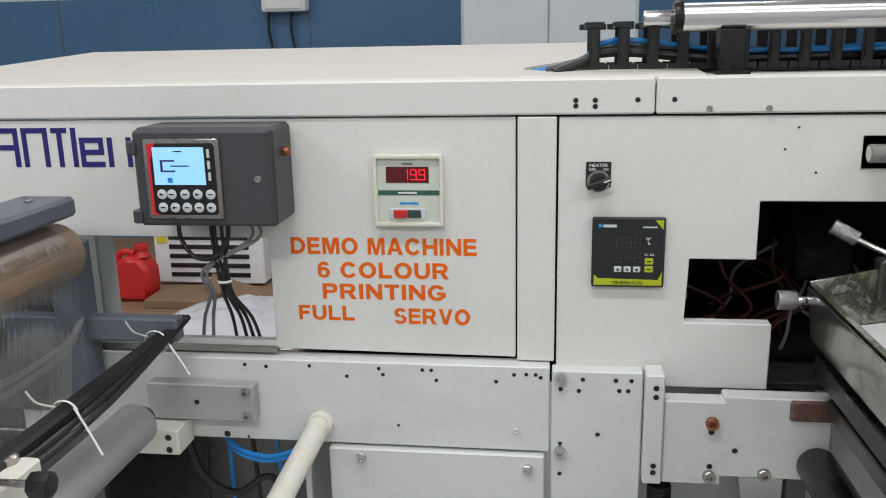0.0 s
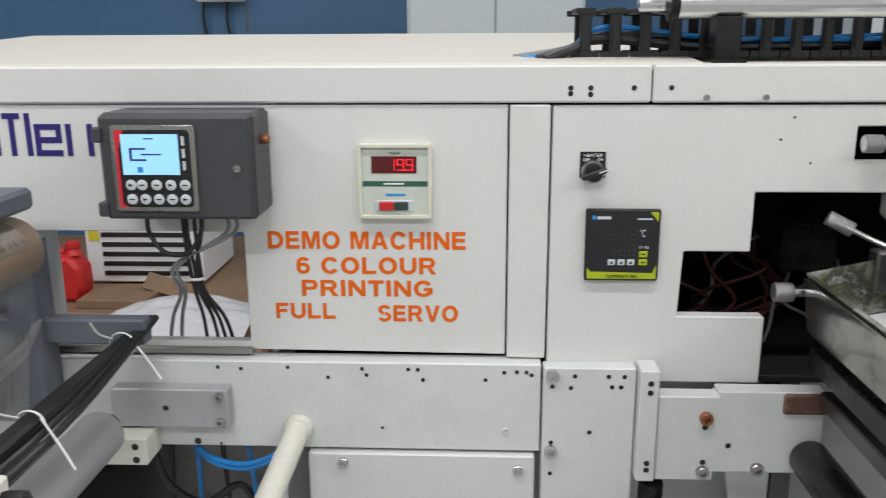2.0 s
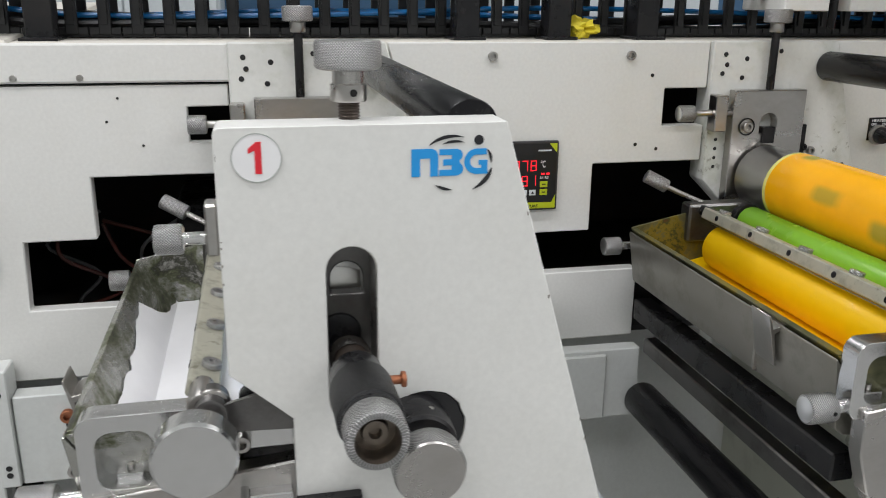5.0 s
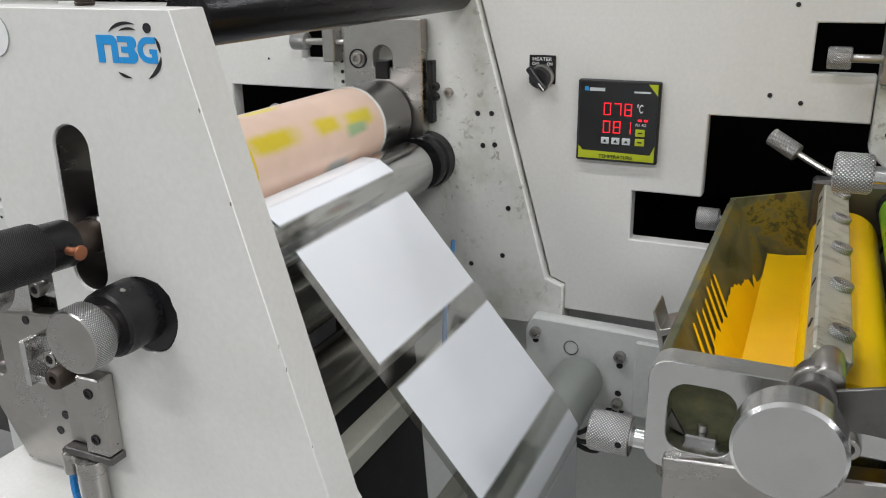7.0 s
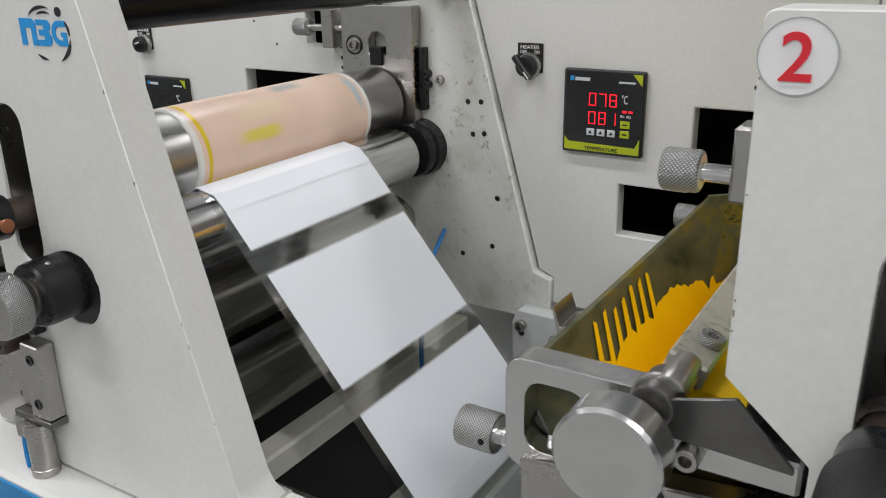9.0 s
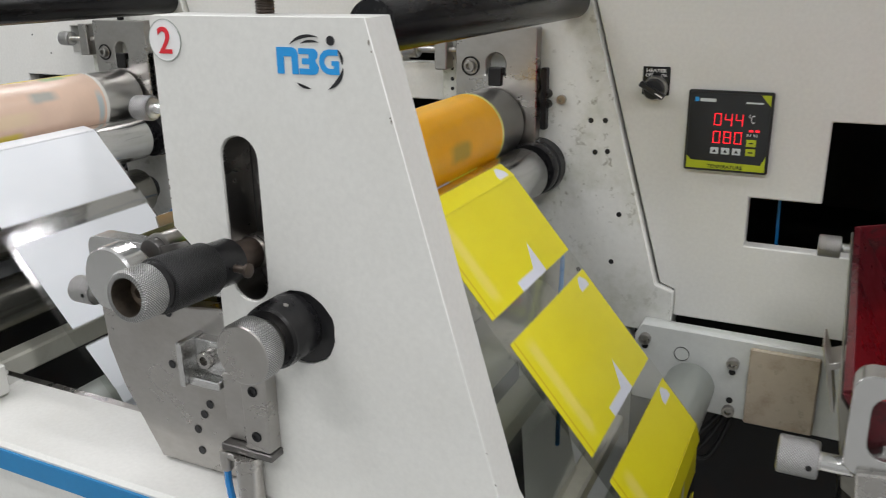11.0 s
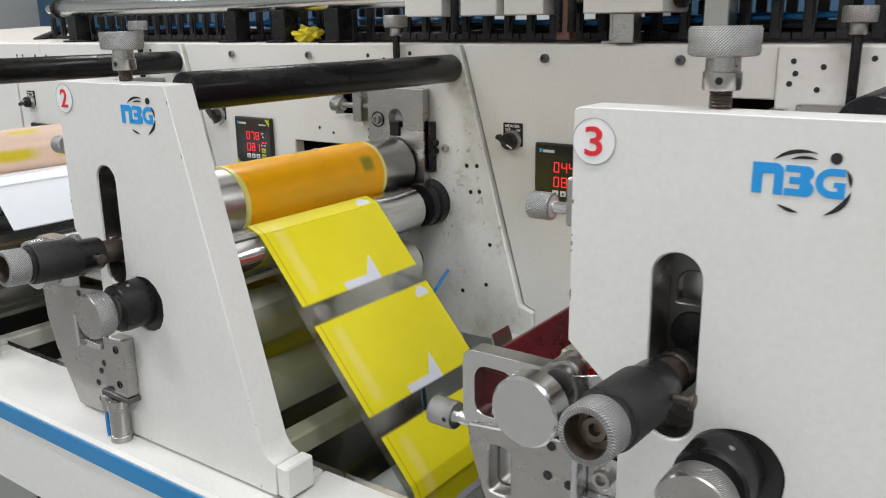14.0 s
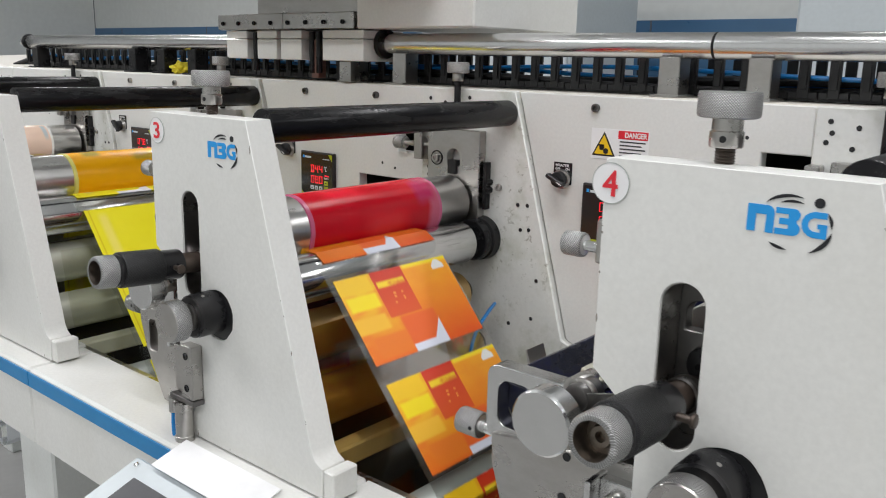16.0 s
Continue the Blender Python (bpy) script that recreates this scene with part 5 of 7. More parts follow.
def web_path(k, low=0.60):
    """The film's closed way in x and z: pieces of (length, place(s), heading(s))."""
    x = (k - 1) * P
    a = Vector((CI[0] + x, CI[1]))
    b = Vector((CL[0] + x, CL[1]))
    d = (b - a).normalized()
    n = Vector((-d.y, d.x))
    pts = []
    top = math.atan2(n.y, n.x)
    for i in range(9):      # over the impression roller
        ang = top + radians(85) * (1 - i / 8)
        pts.append(a + (RI + 0.0008) * unit(ang))
    for i in range(9):      # over the lower roller
        ang = top - radians(48) * i / 8
        pts.append(b + (RL + 0.0008) * unit(ang))
    w = Vector((CL[0] + x + 0.005, low))
    for i in range(7):
        pts.append(w + 0.03 * unit(-radians(180) * i / 6))
    v = Vector((CI[0] + x - 0.04, low + 0.02))
    for i in range(5):
        pts.append(v + 0.03 * unit(radians(270) - radians(90) * i / 4))
    pts.append(Vector((CI[0] + x - 0.058, 0.95)))
    pts.append(Vector((CI[0] + x - 0.058, 1.06)))
    return pts


PATHS = {}
for k in (1, 2, 3):
    low = 0.60
    for _ in range(4):      # the loop holds a whole number of repeats
        pts = web_path(k, low)
        ln = [0.0]
        for p, q in zip(pts, pts[1:] + pts[:1]):
            ln.append(ln[-1] + (q - p).length)
        low -= (math.ceil(ln[-1] / REPEAT - 1e-6) * REPEAT - ln[-1]) / 2 if _ == 0 else (round(ln[-1] / REPEAT) * REPEAT - ln[-1]) / 2
    # place of s = 0: where the film leaves the impression roller
    PATHS[k] = (pts, ln, ln[8])


def on_path(k, s):
    pts, ln, s0 = PATHS[k]
    s = (s + s0) % ln[-1]
    i = max(j for j in range(len(pts)) if ln[j] <= s)
    p, q = pts[i], pts[(i + 1) % len(pts)]
    d = (q - p) / (ln[i + 1] - ln[i])
    return p + d * (s - ln[i]), d


def clear_web(k):
    """The clear film itself, still because it looks alike everywhere."""
    bm = bmesh.new()
    pts = PATHS[k][0][4:21]
    rows = [[bm.verts.new((p.x, y, p.y)) for y in (Y0 - 0.010, Y1 + 0.004)] for p in pts]
    for a, b in zip(rows, rows[1:]):
        bm.faces.new((a[0], a[1], b[1], b[0]))
    x = (k - 1) * P
    return solid("film_web", bm, FILM, (x + 0.65, -0.28, 1.0), "clear plastic film web running over rollers", "film", "film webs")


def label_material(name, kind_):
    m, t, b = nodes_of(name)
    uv = t.nodes.new("ShaderNodeUVMap")
    sep = t.nodes.new("ShaderNodeSeparateXYZ")
    t.links.new(uv.outputs[0], sep.inputs[0])
    U, V = sep.outputs[0], sep.outputs[1]     # U: 0 front edge .. 1 back edge, V: 0 leading .. 1 trailing

    def band(src, lo, hi, soft=0.004):
        out = None
        for e, s in ((lo, 1), (hi, -1)):
            r = t.nodes.new("ShaderNodeMapRange")
            r.inputs[1].default_value, r.inputs[2].default_value = e - soft, e + soft
            r.inputs[3].default_value, r.inputs[4].default_value = (0, 1) if s > 0 else (1, 0)
            t.links.new(src, r.inputs[0])
            if out is None:
                out = r.outputs[0]
            else:
                q = t.nodes.new("ShaderNodeMath")
                q.operation = "MULTIPLY"
                t.links.new(out, q.inputs[0])
                t.links.new(r.outputs[0], q.inputs[1])
                out = q.outputs[0]
        return out

    def both(a, c):
        q = t.nodes.new("ShaderNodeMath")
        q.operation = "MULTIPLY"
        t.links.new(a, q.inputs[0])
        t.links.new(c, q.inputs[1])
        return q.outputs[0]

    def slope(ku, kv, c0):
        q = t.nodes.new("ShaderNodeMath")
        q.operation = "MULTIPLY_ADD"
        t.links.new(U, q.inputs[0])
        q.inputs[1].default_value, q.inputs[2].default_value = ku, c0
        w = t.nodes.new("ShaderNodeMath")
        w.operation = "MULTIPLY_ADD"
        t.links.new(V, w.inputs[0])
        w.inputs[1].default_value = kv
        t.links.new(q.outputs[0], w.inputs[2])
        return w.outputs[0]

    nz = add(t, "ShaderNodeTexNoise", Scale=5.0, Detail=5.0)
    t.links.new(uv.outputs[0], nz.inputs["Vector"])
    if kind_ == "white":
        col = mix(t, nz.outputs[0], (0.86, 0.90, 0.95), (0.91, 0.94, 0.98))
    else:
        if kind_ == "yellow":
            col = mix(t, nz.outputs[0], (0.78, 0.69, 0.006), (0.84, 0.76, 0.02))
            col = mix(t, both(band(U, 0.10, 0.17, 0.02), band(V, 0.1, 0.9, 0.05)), col, (0.84, 0.72, 0.12))
            col = mix(t, band(U, 0.03, 0.04), col, (0.66, 0.50, 0.004))
        else:
            # yellow and orange blocks along the front side, a red panel, an orange field that deepens forwards
            col = mix(t, V, (0.76, 0.06, 0.010), (0.90, 0.44, 0.012))
            col = mix(t, both(nz.outputs[0], nz.outputs[0]), col, (0.80, 0.20, 0.012))
            ck = add(t, "ShaderNodeTexNoise", Scale=4.5, Detail=1.0)
            t.links.new(uv.outputs[0], ck.inputs["Vector"])
            left = mix(t, ramp(t, ck.outputs[0], [(0.42, (0, 0, 0)), (0.58, (1, 1, 1))]), (0.90, 0.66, 0.008), (0.86, 0.36, 0.015))
            side = mix(t, V, (0.82, 0.15, 0.012), left)
            col = mix(t, band(U, -0.1, 0.36, 0.01), col, side)
            for u0, u1, v0, v1, c in ((-0.1, 0.27, 0.80, 1.1, (0.90, 0.56, 0.012)), (0.02, 0.27, 0.60, 0.77, (0.92, 0.72, 0.006)), (-0.1, 0.26, 0.34, 0.52, (0.90, 0.50, 0.03)), (0.08, 0.36, 0.04, 0.28, (0.82, 0.20, 0.015)), (0.36, 0.66, 0.06, 0.42, (0.80, 0.13, 0.02)), (0.58, 1.1, 0.955, 1.1, (0.92, 0.70, 0.02))):
                col = mix(t, both(band(U, u0, u1, 0.014), band(V, v0, v1, 0.014)), col, c)
            col = mix(t, both(band(U, 0.29, 0.57), band(V, 0.44, 1.1)), col, mix(t, V, (0.80, 0.14, 0.02), (0.60, 0.035, 0.012)))
            col = mix(t, both(both(band(U, 0.31, 0.55), band(V, 0.80, 0.87, 0.012)), ramp(t, nz.outputs[0], [(0.40, (0.3, 0.3, 0.3)), (0.5, (1, 1, 1))])), col, (0.90, 0.64, 0.02))
            petals = t.nodes.new("ShaderNodeTexVoronoi")
            petals.inputs["Scale"].default_value = 22.0
            t.links.new(uv.outputs[0], petals.inputs["Vector"])
            spot = ramp(t, petals.outputs["Distance"], [(0.26, (1, 1, 1)), (0.34, (0, 0, 0))])
            col = mix(t, both(spot, both(band(U, 0.39, 0.49, 0.01), band(V, 0.58, 0.72, 0.02))), col, (0.86, 0.36, 0.06))
        pale = (0.72, 0.75, 0.84)
        # stepped pale corner at the leading edge, small pale peak at the trailing edge
        col = mix(t, both(band(U, 0.36, 0.66), band(V, -0.1, 0.085)), col, pale)
        col = mix(t, both(both(band(U, 0.53, 0.665), band(V, -0.1, 0.34)), band(slope(-2.0, 1.0, 1.06), -1.0, 0.0 + 0.02)), col, pale)
        col = mix(t, both(both(band(V, 0.86, 0.975), band(slope(1.6, 1.0, -2.38), -2.0, 0.0 + 0.06)), both(band(U, 0.84, 0.955), band(slope(-1.6, 1.0, 0.50), -2.0, 0.06))), col, (0.80, 0.80, 0.78) if kind_ == "orange" else pale)
    t.links.new(col, b.inputs["Base Color"])
    b.inputs["Roughness"].default_value = 0.36
    b.inputs["Coat Weight"].default_value = 0.08
    return m


def incoming_film(k, m, label):
    """Film on its way up to the nip, under the printed run."""
    x = (k - 1) * P
    bm = bmesh.new()
    rows = []
    for i in range(13):
        f = i / 12
        rows.append([bm.verts.new((x + 0.560 + 0.085 * f + 0.004 * math.sin(5 * f + 9 * y), y, 1.085 - 0.30 * f)) for y in np.linspace(-0.435, Y1, 8)])
    for a, b in zip(rows, rows[1:]):
        for j in range(7):
            bm.faces.new((a[j], a[j + 1], b[j + 1], b[j]))
    solid("incoming_film", bm, m, (x + 0.6, -0.3, 0.9), label, "film", "incoming films")


incoming_film(2, FILMPALE, "pale film running up below the printed web")
incoming_film(3, FILMAMBER, "amber printed film running up below the web")
SLICES = 6
WEBS = []    # (piece, station, offset along the film)
for k, kind_ in ((1, "white"), (2, "yellow"), (3, "orange")):
    clear_web(k)
    m = label_material(kind_ + "_print", kind_)
    web = thing("printed_web", ((k - 1) * P + 0.65, -0.28, 1.0), "%s labels printed on the running film" % {"white": "plain white", "yellow": "bright yellow", "orange": "orange, red and yellow"}[kind_], "printed film", "printed webs")
    total = PATHS[k][1][-1]
    count = round(total / REPEAT)
    w = LABEL / SLICES
    meshes = []
    for j in range(SLICES):
        bm = box(-w / 2 - 0.0001, w / 2 + 0.0001, Y0, Y1, 0.0, 0.0006, 0)
        uv = bm.loops.layers.uv.new("UVMap")
        for f in bm.faces:
            for lp in f.loops:
                co = lp.vert.co
                lp[uv].uv = ((co.y - Y0) / (Y1 - Y0), 1 - (j * w + co.x + w / 2) / LABEL)
        meshes.append(mesh_of("film_slice", bm, m, (0, 0, 0), False))
    for i in range(count):
        for j in range(SLICES):
            s = new("film_slice", meshes[j])
            s.parent = web
            WEBS.append((s, web, k, i * REPEAT + (j + 0.5) * w, count * REPEAT, total))


# ---- ink units ----
TRAYS = {1: mottled("grey_stained_steel", [(0.45, (0.50, 0.50, 0.49)), (0.58, (0.36, 0.36, 0.33)), (0.66, (0.14, 0.15, 0.09)), (0.74, (0.06, 0.06, 0.05)), (0.82, (0.40, 0.39, 0.36))], 0.25, 0.75, 16.0),
         2: mottled("yellow_stained_steel", [(0.42, (0.030, 0.040, 0.016)), (0.55, (0.085, 0.088, 0.040)), (0.64, (0.12, 0.115, 0.055)), (0.70, (0.20, 0.15, 0.012)), (0.76, (0.045, 0.055, 0.018)), (0.84, (0.12, 0.035, 0.012))], 0.38, 0.25, 15.0),
         3: mottled("red_stained_steel", [(0.42, (0.030, 0.008, 0.008)), (0.54, (0.075, 0.008, 0.013)), (0.64, (0.12, 0.010, 0.016)), (0.72, (0.050, 0.012, 0.014)), (0.82, (0.17, 0.075, 0.07))], 0.28, 0.25, 13.0),
         4: mottled("blue_stained_steel", [(0.42, (0.010, 0.011, 0.020)), (0.60, (0.022, 0.024, 0.034)), (0.74, (0.010, 0.012, 0.060)), (0.84, (0.05, 0.05, 0.06))], 0.25, 0.4, 14.0)}


def ink_unit(k, dx=0.0, dy=0.0, dz=0.0, cast=(0.0, 0.0), knob=(0.0, 0.0)):
    """cast, knob: how far the end frame and the end knob sit off their usual place."""
    x0 = (k - 1) * P
    x = x0 + dx
    t = thing("ink_unit", (x + 0.33, -0.28, 1.06), "steel ink tray unit holding %s ink with doctor bar" % NAMES[k][1], "ink unit", "ink units")
    yb, yf = -0.060, -0.478 + dy
    # trough: bent sheet
    out = [(0.256, 1.126), (0.262, 1.128), (0.305, 1.062), (0.345, 1.050), (0.392, 1.060), (0.412, 1.092), (0.417, 1.090), (0.397, 1.054), (0.346, 1.043), (0.301, 1.056)]
    part("trough", prism([(x + a, z + dz) for a, z in out], yf, yb, 0.0006), TRAYS[k], t, "ink-stained bent sheet steel trough")
    part("back_wall", prism([(x + 0.256, 1.128 + dz), (x + 0.345, 1.147 + dz), (x + 0.41, 1.10 + dz), (x + 0.395, 1.05 + dz), (x + 0.30, 1.055 + dz)], yb - 0.002, yb + 0.001, 0.0004), TRAYS[k], t)
    part("front_wall", prism([(x + 0.256, 1.125 + dz), (x + 0.35, 1.12 + dz), (x + 0.41, 1.09 + dz), (x + 0.395, 1.05 + dz), (x + 0.30, 1.055 + dz)], yf - 0.002, yf + 0.001, 0.0004), TRAYS[k], t)
    # ink: a wavy sheet lying on the sloping wall and the bottom
    rnd = random.Random(40 + k)
    bm = bmesh.new()
    n = 320
    rows = []
    jag = rnd.random() * 9

    def wall(r):
        return 0.3062 - 0.0425 * r, 1.0635 + 0.0655 * r

    for i in range(n + 1):
        f = i / n
        y = yb - 0.004 + (yf - yb + 0.008) * f
        flame = abs(noise.noise((f * 9 + jag, k, 0.3))) * 0.7 + 0.12 * noise.noise((f * 34, k, 2.3))
        rise = min(1.0, max(0.0, (f - 0.12) / 0.38))
        rise = rise * rise * (3 - 2 * rise)
        if k == 1:
            reach = 0.16 + 0.52 * min(1.0, rise * 2.2) + 0.10 * math.sin(7 * f) + 0.16 * flame
        elif k == 2:
            reach = 0.04 + 0.46 * rise + 0.42 * flame * (1.0 if f > 0.25 else 0.3) - 0.22 * max(0.0, f - 0.72)
            if 0.60 < f < 0.90 and (f * 23.0) % 1.0 < 0.40:
                reach = 0.90 - 0.10 * noise.noise((f * 40, 1.7, 0.2)) - 0.6 * max(0.0, 0.66 - f)
        else:
            reach = -0.2 + 0.75 * f + 0.12 * math.sin(17 * f) + 0.3 * flame
        reach = max(0.14, min(0.95, reach))
        low = min(reach, 0.13)
        row = [(*wall(reach), 0.055 * max(0.0, reach - 0.2)), (*wall((reach + low) / 2), 0.055 * max(0.0, (reach + low) / 2 - 0.2)), (*wall(low), 0.0), (0.320, 1.0725, 0.0), (0.342, 1.076, 0.0), (0.362, 1.080, 0.0), (0.385, 1.086, 0.0)]
        rows.append([bm.verts.new((x + a, min(yb - 0.003, y + s * (1.0 if k == 2 else 0.3)), z + dz)) for a, z, s in row])
    for p, q in zip(rows, rows[1:]):
        for j in range(6):
            bm.faces.new((p[j], q[j], q[j + 1], p[j + 1]))
    part("ink", bm, INKS[k], t, "glossy %s ink" % NAMES[k][1])
    part("fountain_roll", rod(0.031, yf + 0.006, yb - 0.045, "y", (x + 0.369, 0, 1.107 + dz), 0.003, 48), INKS[k], t, "ink roll coated in %s ink" % NAMES[k][1])
    # doctor bar with its clamping screws
    m = Matrix.Translation((x + 0.3555, 0, 1.150 + dz)) @ pose(0, 0, 0, 0, 18, 0)
    part("doctor_bar", turned(box(-0.0115, 0.0125, -0.475 + dy, -0.088, -0.0085, 0.0065, 0.0015), m), BARMETAL, t, "ink-stained doctor bar")
    part("doctor_blade", turned(box(0.008, 0.030, -0.470 + dy, -0.092, -0.0115, -0.0105, 0), m @ pose(0, 0, 0, 0, 10, 0)), STEEL, t)
    for i in range(5):
        part("clamp_screw", turned(lathe([(0.0068, 0.0065), (0.0080, 0.0070), (0.0080, 0.0105), (0.0072, 0.0115), (0.0034, 0.0115), (0.003, 0.0085), (0.0001, 0.0085)], 20, "z", (0.004, 0, 0)), m @ Matrix.Translation((0, -0.115 - i * 0.083 + dy * i / 5, 0))), KNURL, t, "knurled clamp screw")
        part("side_hole", turned(rod(0.0036, -0.0121, -0.0116, "x", (0, -0.125 - i * 0.078, -0.001), 0.0002, 14), m), BLACKSTEEL, t)
    part("bar_pivot", turned(rod(0.0075, -0.100, -0.052, "y", (0, 0, 0)), m), BLACKSTEEL, t)
    part("bar_pivot", turned(rod(0.0095, -0.505 + dy, -0.47 + dy, "y", (0, 0, 0)), m), STEEL, t)
    lv = part("lever", tube([(x + 0.362, -0.055, 1.157 + dz), (x + 0.335, -0.042, 1.168 + dz), (x + 0.31, -0.032, 1.180 + dz)], 0.0035), STEEL, t)
    part("lever_knob", turned(rod(0.0095, -0.017, 0.017, "x", (0, 0, 0), 0.0015), Matrix.Translation((x + 0.303, -0.030, 1.184 + dz)) @ pose(0, 0, 0, 0, 26, -20)), KNURL, lv, "steel lever knob")
    # end bearings and arm
    part("end_block", box(x + 0.335, x + 0.43, -0.072, -0.045, 1.105 + dz, 1.158 + dz, 0.003), DARKSTEEL, t)
    part("tray_screw", rod(0.0055, 0.244, 0.275, "x", (x, -0.048, 1.099 + dz)), ALU, t)
    part("tray_screw_knob", rod(0.0125, 0.222, 0.246, "x", (x, -0.048, 1.099 + dz), 0.002), KNURL, t, "knurled thumbscrew")
    # front casting with its rounded window
    yc = yf - 0.022
    cx, cz = x + cast[0], dz + cast[1]
    win = rounded(cx + 0.274, cx + 0.314, 1.093 + cz, 1.139 + cz, 0.012, 6)
    part("front_casting", prism(rounded(cx + 0.2615, cx + 0.352, 1.079 + cz, 1.1525 + cz, 0.012, 6), yc, yc + 0.020, 0.0012, [win]), ALU, t, "milled aluminium end frame with a window")
    part("window_clip", box(cx + 0.284, cx + 0.304, yc + 0.012, yc + 0.030, 1.090 + cz, 1.098 + cz, 0.001), ALU, t)
    part("clip_screw", rod(0.003, 1.098 + cz, 1.103 + cz, "z", (cx + 0.294, yc + 0.02, 0), 0.0005, 14), STEEL, t)
    kt = 1.082 + dz - (0.0 if k == 2 else 0.006)
    part("tray_knob_shaft", rod(0.0065, 0.246, 0.270, "x", (x, yc + 0.011, kt)), ALU, t)
    part("tray_knob", rod(0.0135, 0.221, 0.248, "x", (x, yc + 0.011, kt), 0.002), KNURL, t, "knurled thumbscrew")
    part("cross_hole", rod(0.0022, yc - 0.0028, yc - 0.0020, "y", (x + 0.242, 0, kt), 0.0003, 12), BLACKSTEEL, t)
    kx, kz = x + 0.354 + knob[0], 1.1335 + dz + knob[1]
    part("knob_shaft", rod(0.013, yc - 0.024, yc + 0.03, "y", (kx, 0, kz), 0.002), RUSTSTEEL, t)
    part("knob_washer", rod(0.021, yc - 0.030, yc - 0.020, "y", (kx, 0, kz), 0.003), STEEL, t)
    part("end_knob", lathe([(0.019, yc - 0.030), (0.0288, yc - 0.0302), (0.0295, yc - 0.0310), (0.0295, yc - 0.0505), (0.0274, yc - 0.0525), (0.0001, yc - 0.0525)], 56, "y", (kx, 0, kz)), ALU, t, "large plain round knob")
    part("cap", rod(0.0125, yc - 0.014, yc + 0.018, "y", (kx + 0.010, 0, kz + 0.014), 0.003, 28), DARKSTEEL, t, "dark steel bearing cap")
    part("cap_collar", rod(0.0150, yc - 0.004, yc + 0.002, "y", (kx + 0.010, 0, kz + 0.014), 0.002, 28), STEEL, t)
    part("sheet_cover", prism([(kx + 0.016, kz + 0.020), (kx + 0.052, kz + 0.030), (kx + 0.082, kz - 0.001), (kx + 0.082, kz - 0.004), (kx + 0.016, kz - 0.001)], yc - 0.012, yc - 0.009, 0.0005), CHROME if k == 3 else DARKSTEEL, t, "%s sheet steel cover" % ("bright" if k == 3 else "dark"))
    part("arm", box(kx + 0.014, kx + 0.085, yc - 0.004, yc + 0.016, kz - 0.022, kz - 0.002, 0.002), ALU, t)
    part("bearing_block", prism([(x0 + 0.392, 1.098), (x0 + 0.392, 1.150), (x0 + 0.412, 1.168), (x0 + 0.436, 1.160), (x0 + 0.452, 1.120), (x0 + 0.452, 1.098)], -0.494, -0.478, 0.002), BLACKSTEEL, t, "black bearing block")
    part("arm_bolt", screw(kx + 0.030, yc - 0.004, kz - 0.012, 0.0070, 0.010), STEEL, t)
    # leg plate down to the beam
    cut = rounded(x + 0.292, x + 0.315, 1.022 + dz, 1.068 + dz, 0.007, 5)
    part("leg_plate", prism([(x + 0.270, 1.082 + dz), (x + 0.43, 1.10 + dz), (x + 0.43, 0.940), (x + 0.324, 0.940), (x + 0.285, 1.01), (x + 0.272, 1.05)], yc - 0.006, yc + 0.012, 0.0015, [cut] if k in (1, 3) else []), STEEL, t, "steel leg plate with drilled holes")
    part("leg_insert", box(x + 0.289, x + 0.306, yc + 0.0125, yc + 0.0160, 1.018 + dz, 1.070 + dz, 0.0006), ALU, t)
    holes_at(t, [(x + a, z) for a, z in ((0.355, 1.085 + dz), (0.352, 1.045), (0.372, 1.042), (0.392, 1.012), (0.384, 1.0), (0.374, 0.982), (0.376, 0.960), (0.405, 1.06))], yc - 0.006, 0.0042)
    # slide rail before the frame plate, with its air cylinder standing on the beam
    part("slide_rail", box(x0 + 0.457, x0 + 0.483, -0.547, -0.5305, 0.998, 1.070, 0.0015), STEEL, t, "milled slide rail")
    part("rail_base", box(x0 + 0.430, x0 + 0.4565, -0.538, -0.5305, 0.998, 1.062, 0.0012), STEEL, t)
    for z in (1.056, 1.013):
        part("rail_bolt", screw(x0 + 0.470, -0.547, z, 0.0048, 0.001), BLACKSTEEL, t)
    part("rail_shim", box(x0 + 0.430, x0 + 0.484, -0.5475, -0.5305, 0.9905, 0.9975, 0.0008), DARKSTEEL, t)
    part("air_cylinder", lathe([(0.0125, 0.9375), (0.0125, 0.944), (0.0115, 0.945), (0.0115, 0.978), (0.0125, 0.979), (0.0125, 0.990)], 32, "z", (x0 + 0.4555, -0.5435, 0)), STEEL, t, "small steel air cylinder")
    part("hose_fitting", join(rod(0.0060, 0.968, 0.988, "z", (x0 + 0.4290, -0.5420, 0), 0.001, 20), rod(0.0045, 0.4290, 0.446, "x", (x0, -0.5420, 0.983), 0.001, 16)), STEEL, t)
    part("hose", tube([(x0 + 0.4290, -0.542, 0.969), (x0 + 0.4295, -0.543, 0.957), (x0 + 0.4325, -0.545, 0.946), (x0 + 0.4355, -0.546, 0.9375)], 0.0033), BLUEHOSE, t, "blue air hose")
    part("guide_block", join(box(x0 + 0.390, x0 + 0.396, yc - 0.036, yc + 0.001, 1.044, 1.086, 0.001), box(x0 + 0.396, x0 + 0.4285, yc - 0.030, yc + 0.001, 1.044, 1.052, 0.001), box(x0 + 0.396, x0 + 0.4285, yc - 0.018, yc + 0.001, 1.052, 1.084, 0.001)), ALU, t, "aluminium guide block")
    part("guide_screw", screw(x0 + 0.411, yc - 0.018, 1.068, 0.008, 0.008), STEEL, t)
